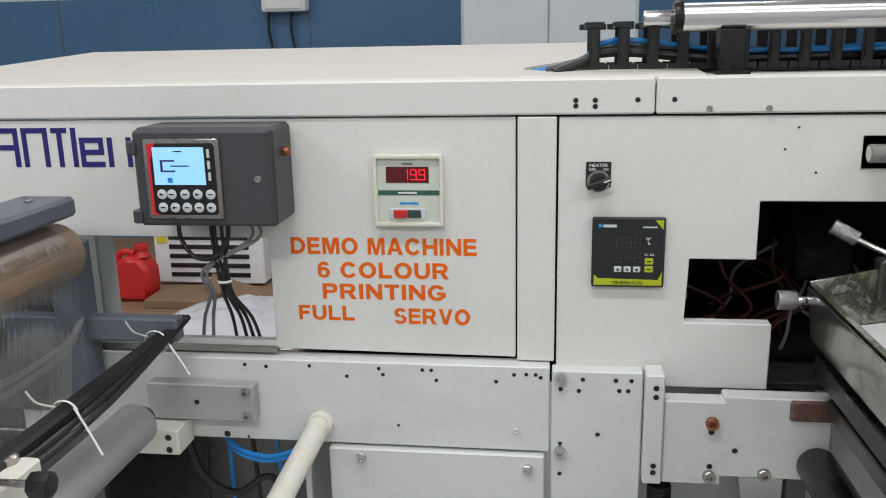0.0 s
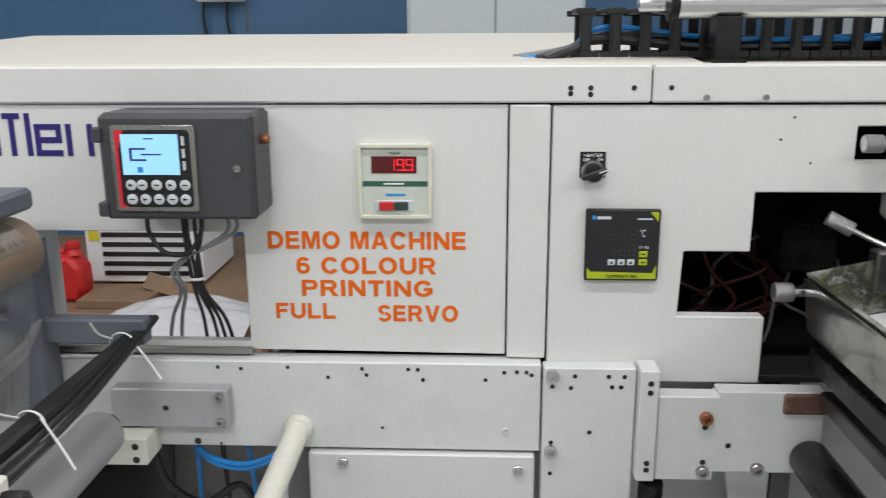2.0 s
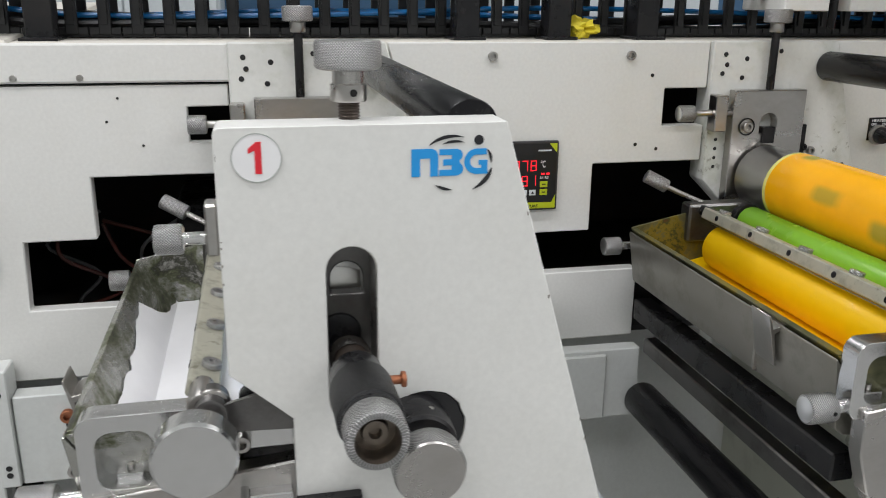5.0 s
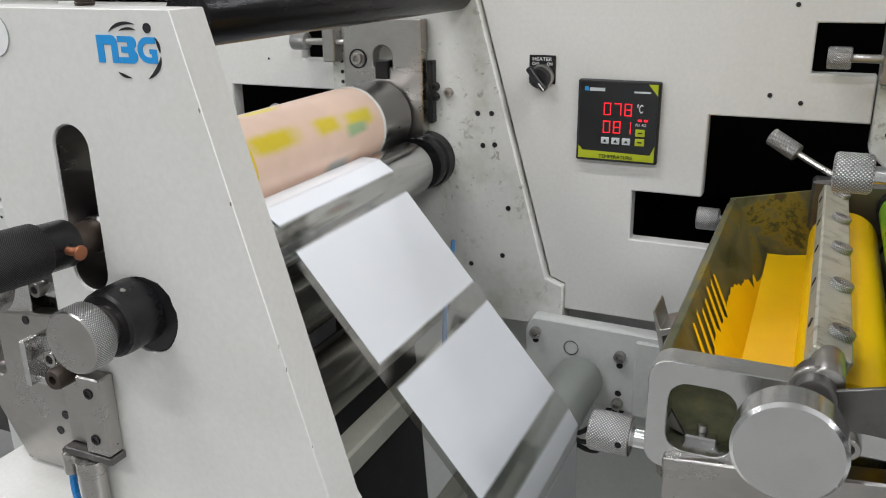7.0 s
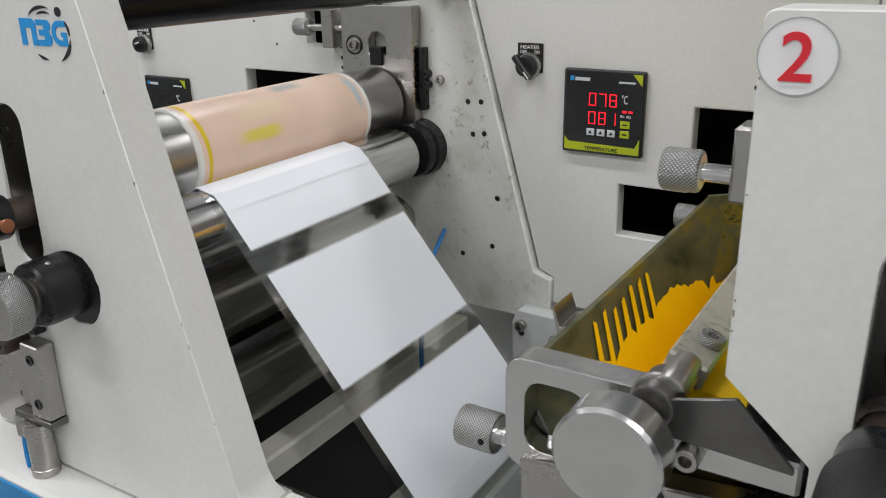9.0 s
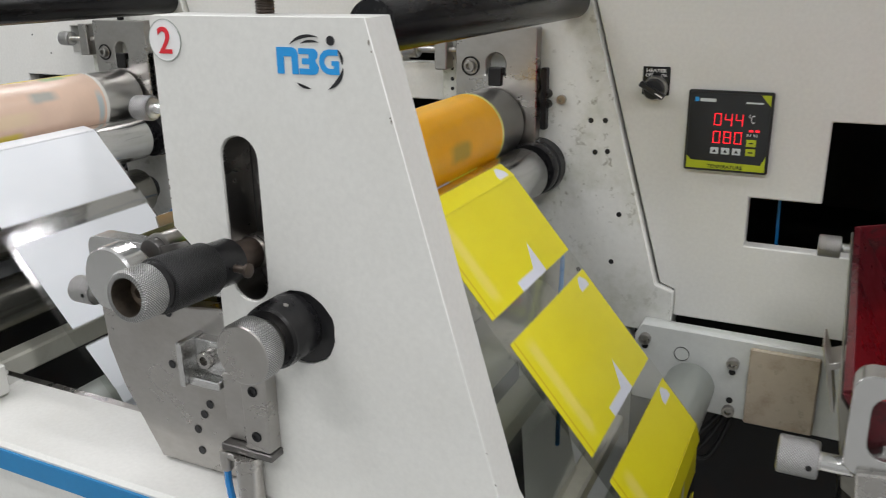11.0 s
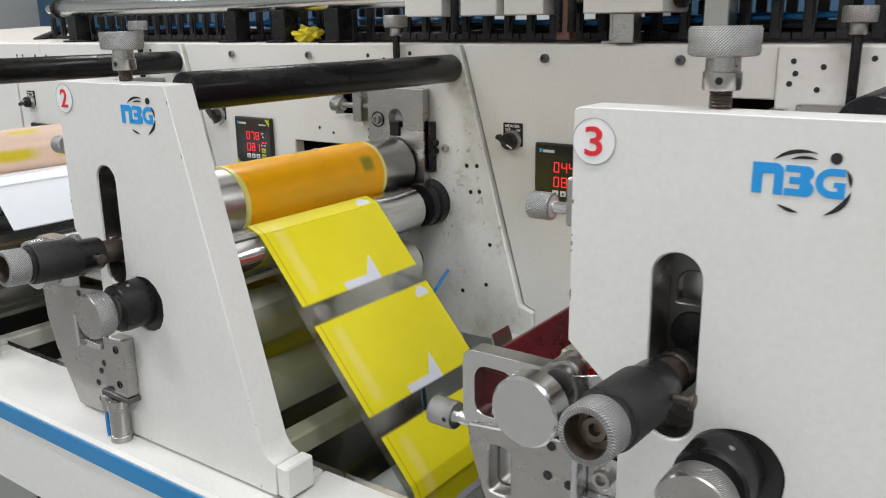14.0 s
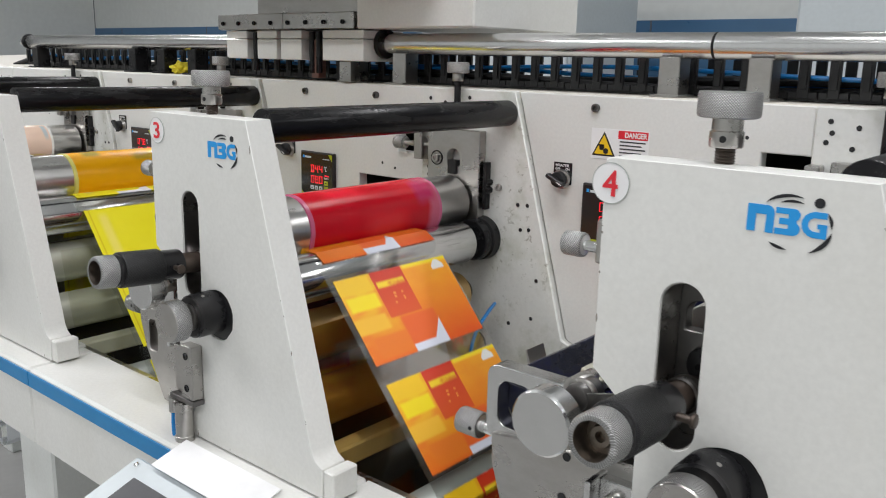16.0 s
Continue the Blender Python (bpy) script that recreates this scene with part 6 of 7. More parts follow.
    if k == 1:
        part("guide_pin", lathe([(0.0085, -0.531), (0.0095, -0.533), (0.0095, -0.552), (0.0080, -0.555), (0.0040, -0.555), (0.0035, -0.550), (0.0001, -0.550)], 24, "y", (x0 + 0.441, 0, 1.066)), DARKBRONZE, t, "worn bronze guide pin")
        part("guide_cover", box(x0 + 0.4300, x0 + 0.478, -0.542, -0.531, 1.079, 1.086, 0.001), BLACKSTEEL, t)
    part("tray_clip", prism([(x + a, z + dz) for a, z in ((0.2590, 1.1230), (0.2465, 1.1180), (0.2415, 1.1330), (0.2400, 1.1320), (0.2445, 1.1130), (0.2520, 1.0790), (0.2545, 1.0790), (0.2485, 1.1130), (0.2600, 1.1190))], -0.408, -0.376, 0.0004), STEEL, t, "bent sheet steel clip")
    # dark catch beam below the trough
    part("under_beam", box(x + 0.276, x + 0.302, yf + 0.01, -0.045, 1.000, 1.030, 0.002), BLACKSTEEL, t)
    part("under_rail", box(x + 0.296, x + 0.316, yf + 0.01, -0.045, 0.945, 0.968, 0.002), DARKSTEEL, t)
    part("outer_wall", prism([(x + 0.2535, 1.121 + dz), (x + 0.2555, 1.1225 + dz), (x + 0.2990, 1.0545 + dz), (x + 0.338, 1.0415 + dz), (x + 0.338, 1.034 + dz), (x + 0.272, 1.046 + dz), (x + 0.264, 1.052 + dz)], yf - 0.001, yb, 0.0008), TRAYSTEEL if k == 1 else DULLWALL, t, "stained outer tray wall")
    part("wall_seam", box(x + 0.2585, x + 0.266, -0.365, -0.361, 1.054 + dz, 1.086 + dz, 0.0005), STEEL, t)
    return t


ink_unit(1, 0.010, -0.005, 0.004, (0.006, -0.006), (-0.001, -0.001))
ink_unit(2, 0.002, -0.012, 0.012, (-0.004, -0.007), (-0.014, -0.004))
ink_unit(3, 0.002, 0.012, -0.012, (0.0, -0.002), (0.0, 0.0))
ink_unit(4, 0.0, 0.0, 0.0, (-0.002, -0.004), (0.0, -0.002))

# ---- panel instruments ----
def heater_switch(x, z, turn=-15):
    t = thing("heater_switch", (x, 0, z), "black rotary heater switch with a lettered plate", "switch", "heater switches")
    part("plate", box(x - 0.0165, x + 0.0165, -0.002, 0, z - 0.017, z + 0.017, 0.0008), GLOSSBLACK, t)
    part("lettering", lettering("HEATER", x - 0.012, x + 0.012, z + 0.0105, z + 0.0145, -0.0021), PAPER, t)
    part("lettering", lettering("OFF", x - 0.0125, x - 0.004, z + 0.005, z + 0.0088, -0.0021), PAPER, t)
    part("lettering", lettering("ON", x + 0.006, x + 0.0125, z + 0.005, z + 0.0088, -0.0021), PAPER, t)
    c = (x, 0, z - 0.0085)
    part("collar", lathe([(0.0150, -0.002), (0.0150, -0.006), (0.0135, -0.009), (0.012, -0.009)], 36, "y", c), STEEL, t, "grey ring")
    kn = part("knob", lathe([(0.0125, -0.006), (0.0120, -0.016), (0.011, -0.018), (0.0001, -0.018)], 36, "y", c), BLACKPLASTIC, t)
    part("pointer", turned(box(-0.0165, 0.0165, -0.027, -0.016, -0.0035, 0.0035, 0.0015), Matrix.Translation(c) @ pose(0, 0, 0, 0, turn, 0)), BLACKPLASTIC, kn)
    part("pointer_mark", turned(box(0.006, 0.016, -0.0274, -0.0268, -0.0008, 0.0008, 0), Matrix.Translation(c) @ pose(0, 0, 0, 0, turn, 0)), PAPER, kn)


def temperature_controller(x, z, upper, lower, lit=True):
    """96 mm square panel instrument; x, z its lower left corner."""
    t = thing("temperature_controller", (x, 0, z), "black square temperature controller with %s" % ("lit red figures" if lit else "unlit figures"), "temperature controller", "temperature controllers")
    part("bezel", box(x, x + 0.096, -0.008, 0.0, z, z + 0.096, 0.0015), BLACKPLASTIC, t)
    fy = -0.0084
    part("face", prism(rounded(x + 0.003, x + 0.093, z + 0.003, z + 0.093, 0.002, 3), fy, -0.0078, 0), GLOSSBLACK, t)
    part("lime_band", prism([(x + 0.003, z + 0.003), (x + 0.093, z + 0.003), (x + 0.093, z + 0.022), (x + 0.088, z + 0.011), (x + 0.008, z + 0.0125), (x + 0.003, z + 0.018)], fy - 0.0004, fy, 0), LIME, t, "lime green band")
    part("lime_corner", prism([(x + 0.082, z + 0.093), (x + 0.093, z + 0.093), (x + 0.093, z + 0.080)], fy - 0.0004, fy, 0), LIME, t)
    part("band_lettering", lettering("TEMPERATURE", x + 0.028, x + 0.068, z + 0.0045, z + 0.0085, fy - 0.0004), GLOSSBLACK, t)
    part("maker_bar", box(x + 0.014, x + 0.032, fy - 0.0004, fy, z + 0.083, z + 0.0868, 0), BUTTON, t)
    part("maker_dot", box(x + 0.008, x + 0.0125, fy - 0.0004, fy, z + 0.083, z + 0.088, 0), LOGOBLUE, t)
    part("model_bar", box(x + 0.066, x + 0.085, fy - 0.0004, fy, z + 0.0825, z + 0.0845, 0), BUTTON, t)
    for txt, zz in ((upper, 0.0555), (lower, 0.0345)):
        part("readout", digits(txt if lit else "888", x + 0.0315, z + zz, 0.0086, 0.0146, 0.0122, fy, not lit), SEGRED if lit else SEGDIM, t, "red figures" if lit else "unlit figures")
    part("unit_lettering", lettering("°C", x + 0.0705, x + 0.077, z + 0.060, z + 0.070, fy - 0.0001), PAPER, t)
    if lit:
        for dx in (0.072, 0.079):
            part("signal_lamp", box(x + dx, x + dx + 0.0045, fy - 0.0005, fy, z + 0.050, z + 0.0525, 0), SEGRED, t)
    part("relay_lettering", lettering("R1 R2", x + 0.070, x + 0.082, z + 0.0445, z + 0.0475, fy - 0.0001), PAPER, t)
    for i in range(3):
        b = part("button", box(x + 0.030 + 0.0125 * i, x + 0.0395 + 0.0125 * i, fy - 0.001, fy, z + 0.0215, z + 0.0295, 0.0008), BUTTON, t)
        part("arrow", prism([(x + 0.0325 + 0.0125 * i, z + 0.0238), (x + 0.037 + 0.0125 * i, z + 0.0238), (x + 0.03475 + 0.0125 * i, z + 0.0276)], fy - 0.0014, fy - 0.001, 0), GLOSSBLACK, b)
    for zz in (0.0215, 0.0325):
        b = part("button", box(x + 0.070, x + 0.081, fy - 0.001, fy, z + zz, z + zz + 0.0085, 0.0008), LIME, t)
        part("arrow", box(x + 0.073, x + 0.078, fy - 0.0014, fy - 0.001, z + zz + 0.0035, z + zz + 0.005, 0), GLOSSBLACK, b)


heater_switch(0.0055, 1.2575, -20)
heater_switch(0.6755, 1.2605, 50)
heater_switch(1.3225, 1.2555, 30)
heater_switch(1.9725, 1.2625, 25)
temperature_controller(-0.001, 1.1045, "888", "888", False)
temperature_controller(0.7225, 1.1565, "078", "081")
temperature_controller(1.3635, 1.152, "044", "080")
temperature_controller(2.013, 1.157, "059", "080")

# danger sign
dg = thing("danger_sign", (2.066, 0, 1.31), "white and yellow danger sticker with a warning triangle", "sign")
part("sheet", box(2.019, 2.113, -0.0006, 0, 1.291, 1.336, 0), PAPER, dg)
part("red_bar", box(2.064, 2.1115, -0.001, -0.0006, 1.3225, 1.3345, 0), RED, dg)
part("lettering", lettering("DANGER", 2.075, 2.110, 1.3245, 1.3325, -0.001, 0.02), PAPER, dg)
part("triangle", prism([(2.0215, 1.2955), (2.0605, 1.2955), (2.041, 1.3315)], -0.001, -0.0006, 0), LOGOBLACK, dg)
part("triangle_field", prism([(2.0255, 1.298), (2.0565, 1.298), (2.041, 1.327)], -0.0014, -0.001, 0), surface("sign_yellow", (0.85, 0.55, 0.01), 0.4, bump=0), dg)
part("symbol", join(rod(0.0042, -0.0018, -0.0014, "y", (2.038, 0, 1.308), 0), rod(0.0042, -0.0018, -0.0014, "y", (2.045, 0, 1.303), 0), box(2.030, 2.042, -0.0018, -0.0014, 1.310, 1.3125, 0)), LOGOBLACK, dg)
for i in range(5):
    part("text_bar", box(2.067, 2.108 - 0.006 * (i % 2), -0.001, -0.0006, 1.3175 - i * 0.0052, 1.3195 - i * 0.0052, 0), GREYPLASTIC, dg)

# tension meter
tm = thing("tension_meter", (-0.25, 0, 1.236), "cream tension meter with a lit red reading", "meter")
CREAMP = surface("cream_plastic", (0.72, 0.72, 0.60), 0.45, bump=0.02)
part("frame", prism(rounded(-0.297, -0.2015, 1.1875, 1.285, 0.002, 3), -0.012, 0.0, 0.0015, [rounded(-0.2925, -0.206, 1.192, 1.2805, 0.001, 3)]), CREAMP, tm)
part("face", box(-0.2925, -0.206, -0.007, 0, 1.192, 1.2805, 0), surface("pale_green_face", (0.62, 0.66, 0.58), 0.4, bump=0), tm)
part("display", box(-0.280, -0.221, -0.0078, -0.007, 1.247, 1.269, 0), surface("dark_red_window", (0.10, 0.005, 0.006), 0.2, bump=0), tm)
part("readout", digits("199", -0.2585, 1.2505, 0.0092, 0.015, 0.0118, -0.0079), SEGRED, tm, "lit red figures")
part("decimal_point", box(-0.2373, -0.2353, -0.0084, -0.0079, 1.2505, 1.2525, 0), SEGRED, tm)
part("lettering", lettering("TENSION", -0.258, -0.243, 1.2715, 1.2745, -0.0071), GLOSSBLACK, tm)
part("green_band", box(-0.2915, -0.207, -0.0076, -0.007, 1.2300, 1.2365, 0), surface("dark_green_band", (0.03, 0.11, 0.08), 0.4, bump=0), tm)
part("text_bar", box(-0.264, -0.238, -0.008, -0.0076, 1.2322, 1.2343, 0), PAPER, tm)
part("maker_bar", box(-0.262, -0.236, -0.0074, -0.007, 1.2170, 1.2200, 0), LOGOBLUE, tm)
part("rocker_base", box(-0.276, -0.226, -0.0090, -0.007, 1.197, 1.2115, 0.0008), BUTTON, tm)
part("rocker_red", box(-0.2705, -0.2515, -0.0125, -0.009, 1.1985, 1.210, 0.001), surface("red_rocker", (0.6, 0.02, 0.02), 0.35, bump=0), tm)
part("rocker_dark", box(-0.2510, -0.2325, -0.011, -0.009, 1.1985, 1.210, 0.001), surface("dark_green_rocker", (0.03, 0.06, 0.05), 0.35, bump=0), tm)

# web guide control box
cb = thing("control_box", (-0.50, 0, 1.2), "dark grey control box with a lit blue screen", "control box")
part("case", box(-0.602, -0.4125, -0.078, 0.0, 1.200, 1.331, 0.005), GREYPLASTIC, cb)
part("case_lid", box(-0.600, -0.4145, -0.088, -0.079, 1.202, 1.329, 0.004), GREYPLASTIC, cb)
for z in (1.214, 1.305):
    part("hinge", box(-0.606, -0.594, -0.094, -0.07, z - 0.008, z + 0.010, 0.002), GREYPLASTIC, cb)
part("lid_screw", screw(-0.432, -0.088, 1.265, 0.0045, 0.002), STEEL, cb)
part("side_knob", rod(0.006, -0.4125, -0.403, "x", (0, -0.04, 1.295), 0.001), COPPER, cb)
fb = part("face_frame", prism(rounded(-0.583, -0.480, 1.213, 1.318, 0.003, 3), -0.093, -0.088, 0.001), STEEL, cb, "brushed silver face frame")
part("face_panel", prism(rounded(-0.577, -0.486, 1.2185, 1.3125, 0.005, 4), -0.0938, -0.0928, 0), GLOSSBLACK, cb)
part("red_side", prism([(-0.577, 1.3125), (-0.566, 1.3125), (-0.5735, 1.29), (-0.5735, 1.222), (-0.566, 1.2185), (-0.577, 1.2185)], -0.0944, -0.0938, 0), RED, cb)
part("screen", box(-0.5695, -0.500, -0.0946, -0.0938, 1.2585, 1.3075, 0), SCREEN, cb, "lit blue-white screen")
for a, b, z0, z1 in ((-0.560, -0.557, 1.2755, 1.291), (-0.557, -0.540, 1.289, 1.291), (-0.557, -0.540, 1.2755, 1.2775), (-0.546, -0.521, 1.2825, 1.284), (-0.541, -0.530, 1.3015, 1.3028)):
    part("screen_mark", box(a, b, -0.095, -0.0946, z0, z1, 0), INDIGO, cb)
part("screen_icon", box(-0.5515, -0.545, -0.095, -0.0946, 1.2615, 1.268, 0), LOGOBLUE, cb)
for z in (1.30, 1.285, 1.27):
    part("text_bar", box(-0.496, -0.4925, -0.0944, -0.0938, z - 0.006, z + 0.005, 0), BUTTON, cb)
for i, (x, z) in enumerate([(-0.5615, 1.246), (-0.548, 1.246), (-0.530, 1.246), (-0.5125, 1.246), (-0.4950, 1.246), (-0.5615, 1.2285), (-0.545, 1.2285), (-0.5285, 1.2285), (-0.512, 1.2285), (-0.4955, 1.2285)]):
    b = part("button", rod(0.0066, -0.0952, -0.0938, "y", (x, 0, z), 0.0008, 24), BUTTON, cb)
    part("button_mark", box(x - 0.0032, x + 0.0032, -0.0956, -0.0952, z - 0.0008, z + 0.0008, 0) if i % 3 else prism([(x - 0.003, z - 0.002), (x + 0.003, z), (x - 0.003, z + 0.002)], -0.0956, -0.0952, 0), GLOSSBLACK, b)
cl = thing("cable_loom", (-0.5, -0.04, 1.2), "black and grey cables hanging under the control box", "cables")
for i, (x, m, bend) in enumerate([(-0.515, BLACKCABLE, 0.0), (-0.505, BLACKCABLE, 0.008), (-0.497, BLACKCABLE, 0.004), (-0.52, BLACKCABLE, -0.006), (-0.465, GREYCABLE, -0.02), (-0.455, GREYCABLE, -0.026)]):
    part("cable", tube([(x, -0.045, 1.2), (x, -0.045, 1.175), (-0.512 + bend, -0.04, 1.13), (-0.51 + bend, -0.03, 1.09), (-0.508 + bend * 2.2, -0.012 + 0.02, 1.04), (-0.506 + bend * 3, 0.03, 0.97)], 0.0026), m, cl)
part("loop_cable", tube([(-0.566, -0.045, 1.2), (-0.565, -0.045, 1.175), (-0.545, -0.05, 1.150), (-0.515, -0.05, 1.150), (-0.498, -0.045, 1.175), (-0.495, -0.045, 1.2)], 0.0032), BLACKCABLE, cl)
part("cable_tie", lathe([(0.0095, -0.002), (0.0105, 0), (0.0095, 0.002)], 16, "z", (-0.5105, -0.036, 1.112), False), ZIP, cl)

# ---- chrome rail, its posts and the inspection carriage ----
rail = thing("chrome_rail", (1.8, 0.04, 1.455), "long polished chrome rail above the deck", "rail")
part("bar", rod(0.0185, 0.105, 4.3, "x", (0, 0.04, 1.4565), 0.002, 48), RAILCHROME, rail)
part("end_collar", rod(0.022, 0.098, 0.110, "x", (0, 0.04, 1.4565), 0.002, 40), BLACKSTEEL, rail)
part("end_pin", rod(0.010, 0.06, 0.10, "x", (0, 0.04, 1.4565), 0.002), CHROME, rail)
part("joint", rod(0.0188, 2.182, 2.186, "x", (0, 0.04, 1.4565), 0.0005, 40), BLACKSTEEL, rail)
for k in range(1, 6):
    for dx, m in ((0.172, BLACKSTEEL if k < 3 else STEEL), (0.30, BLACKSTEEL if k < 3 else STEEL)):
        if k == 1 and dx > 0.2:
            dx = 0.695
        x = (k - 1) * P + dx
        part("post", box(x - 0.016, x + 0.016, 0.022, 0.058, 1.386, 1.441, 0.0015), m, rail)
        part("post_foot", box(x - 0.022, x + 0.022, 0.010, 0.066, 1.3845, 1.3885, 0.001), m, rail)

car = thing("inspection_carriage", (1.37, 0.05, 1.42), "white and steel inspection carriage clamped on the rail", "carriage")
for a, b in ((1.135, 1.205), (1.238, 1.300), (1.312, 1.375), (1.435, 1.545)):
    blk = part("clamp_block", box(a, b, -0.012, 0.095, 1.424, 1.463, 0.0015), WHITE, car)
    part("clamp_cap", box(a, b, -0.012, 0.095, 1.4645, 1.480, 0.0015), WHITE, blk)
part("rail_bushing", rod(0.027, 1.545, 1.556, "x", (0, 0.04, 1.4565), 0.002), BLACKSTEEL, car)
part("gap_backing", box(1.206, 1.434, 0.070, 0.090, 1.425, 1.479, 0.001), BLACKSTEEL, car)
part("carriage_plate", box(1.115, 1.325, -0.018, 0.14, 1.4815, 1.512, 0.0015), STEEL, car)
part("carriage_plate", box(1.328, 1.525, -0.018, 0.14, 1.4815, 1.512, 0.0015), STEEL, car)
# unseen overhanging box, sized to cast shade on the panel tops below
part("unseen_shade_body", box(1.13, 1.74, -0.19, 0.35, 1.575, 1.80, 0.004), WHITE, car)
part("neck_plate", box(1.20, 1.52, 0.02, 0.12, 1.5125, 1.5745, 0.002), STEEL, car)
part("side_body", box(1.53, 1.80, -0.015, 0.30, 1.4815, 1.60, 0.003), WHITE, car)
for i in range(8):
    part("bolt", screw(1.135 + i * 0.052, -0.018, 1.494, 0.0042, 0.004), BLACKSTEEL, car)
for a in (1.212, 1.385, 1.405):
    part("clamp_stud", rod(0.006, 1.40, 1.478, "z", (a + 0.008, 0.0, 0), 0.001), BLACKSTEEL, car)
part("sensor_post", box(1.475, 1.505, -0.006, 0.02, 1.386, 1.4235, 0.001), STEEL, car)
part("tool_arm", box(1.39, 1.41, 0.0, 0.02, 1.39, 1.463, 0.001), RUST, car)

# ---- cable chain ----
chain = thing("cable_chain", (1.8, 0.12, 1.386), "black plastic cable chain with cables inside", "cable chain")
lk = join(box(-0.0075, 0.0075, -0.006, 0.0, 0.003, 0.066, 0.001), box(-0.013, 0.013, -0.008, 0.062, 0.060, 0.068, 0.001), box(-0.019, 0.019, -0.004, 0.001, 0.003, 0.012, 0.0008), box(-0.019, 0.019, 0.0, 0.06, 0.0, 0.004, 0), box(-0.0045, 0.0045, -0.009, -0.006, 0.015, 0.05, 0.0005))
lk = mesh_of("chain_link", lk, BLACKPLASTIC)
lk2 = mesh_of("chain_link", join(box(-0.0075, 0.0075, 0, 0.006, 0.003, 0.066, 0.001), box(-0.019, 0.019, 0, 0.005, 0.003, 0.012, 0.0008), box(-0.019, 0.019, 0, 0.005, 0.058, 0.066, 0.0008)), BLACKPLASTIC)
for i in range(108):
    x = 0.0 + i * 0.0395
    piece("chain_link", lk, chain, pose(x - 1.8, 0.085 - 0.12, 0))
    piece("chain_link", lk2, chain, pose(x - 1.8, 0.150 - 0.12, 0))
for i, (m, y, z, r) in enumerate(((BLACKCABLE, 0.10, 1.401, 0.006), (BLACKCABLE, 0.115, 1.405, 0.007), (BLUEHOSE, 0.098, 1.418, 0.0035), (BLUEHOSE, 0.125, 1.412, 0.004), (GREYCABLE, 0.135, 1.403, 0.006))):
    pts = [(-0.055 - 0.01 * i, 0.06 + 0.01 * i, 1.388), (-0.02, 0.075 + 0.005 * i, 1.40), (0.03, y, z + 0.012)]
    pts += [(0.2 + 0.3 * j, y + 0.006 * math.sin(j * 2.1 + i), z + 0.007 * math.sin(j * 1.7 + 2 * i)) for j in range(14)]
    part("cable", tube(pts, r, 8, steps=4), m, chain)

cloth = bmesh.new()
bmesh.ops.create_icosphere(cloth, subdivisions=3, radius=1)
for v in cloth.verts:
    n = noise.noise(v.co * 2.3)
    v.co = Vector((0.86 + v.co.x * 0.03 * (1 + 0.5 * n), 0.055 + v.co.y * 0.02 * (1 + n), 1.398 + v.co.z * 0.013 * (1 + 0.9 * n)))
solid("yellow_rag", cloth, YELLOWCLOTH, (0.86, 0.055, 1.386), "crumpled yellow rag lying by the cable chain", "rag")

# ---- infeed rollers, film and cables at the machine's end ----
inf = thing("infeed_stand", (-0.72, -0.3, 0.9), "blue-grey painted infeed stand beside the housing", "machine stand")
part("top_profile", box(-0.775, -0.695, -0.78, -0.075, 1.213, 1.240, 0.005), GREYPAINT, inf)
part("end_plate", box(-0.750, -0.710, -0.078, -0.03, 0.94, 1.17, 0.003), GREYPAINT, inf)
part("cross_rail", box(-0.84, -0.575, -0.066, -0.042, 1.028, 1.063, 0.003), GREYPAINT, inf)
part("far_profile", box(-1.08, -1.00, -0.5, -0.06, 1.225, 1.252, 0.005), GREYPAINT, inf)
for y in (-0.12, -0.22, -0.32):
    part("profile_screw", rod(0.0055, 1.240, 1.2425, "z", (-0.735, y, 0), 0.0008, 18), ALU, inf)
solid("core_roller", rod(0.0415, -0.76, -0.085, "y", (-0.725, 0, 1.163), 0.003, 56), CORE, (-0.725, -0.4, 1.163), "brown cardboard core roller in the infeed frame", "roller")
bm = bmesh.new()
rows = []
for i in range(24):
    f = i / 23
    if f < 0.4:
        a = radians(100 - 200 * f)
        p = (-0.725 + 0.0435 * math.cos(a), 1.163 + 0.0435 * math.sin(a))
    else:
        g = (f - 0.4) / 0.6
        p = (-0.683 - 0.05 * g, 1.163 - 0.36 * g)
    rows.append([bm.verts.new((p[0] + 0.005 * max(0.0, f - 0.42) * math.sin(7 * f + y * 55), y, p[1])) for y in np.linspace(-0.74, -0.12, 60)])
for a, b in zip(rows, rows[1:]):
    for j in range(59):
        bm.faces.new((a[j], a[j + 1], b[j + 1], b[j]))
solid("infeed_film", bm, FILMSOFT, (-0.7, -0.4, 1.0), "clear crinkled film running off the core roller", "film")
bund = thing("cable_bundle", (-0.62, -0.3, 1.02), "black wrapped cable bundle held by white cable ties", "cables")
part("rail", turned(box(-0.012, 0.012, -0.75, 0.0, -0.010, 0.010, 0.004), Matrix.Translation((-0.594, -0.055, 1.035)) @ pose(0, 0, 0, 3.5, 0, -5)), BLACKPLASTIC, bund)
for i in range(3):
    part("cable", tube([(-0.585 + 0.006 * i, -0.03, 1.055), (-0.59 + 0.006 * i, -0.07, 1.044), (-0.605 + 0.01 * i, -0.28, 1.022 - 0.004 * i), (-0.64 + 0.01 * i, -0.5, 1.005 - 0.004 * i), (-0.70, -0.75, 0.99)], 0.0045), BLACKCABLE, bund)
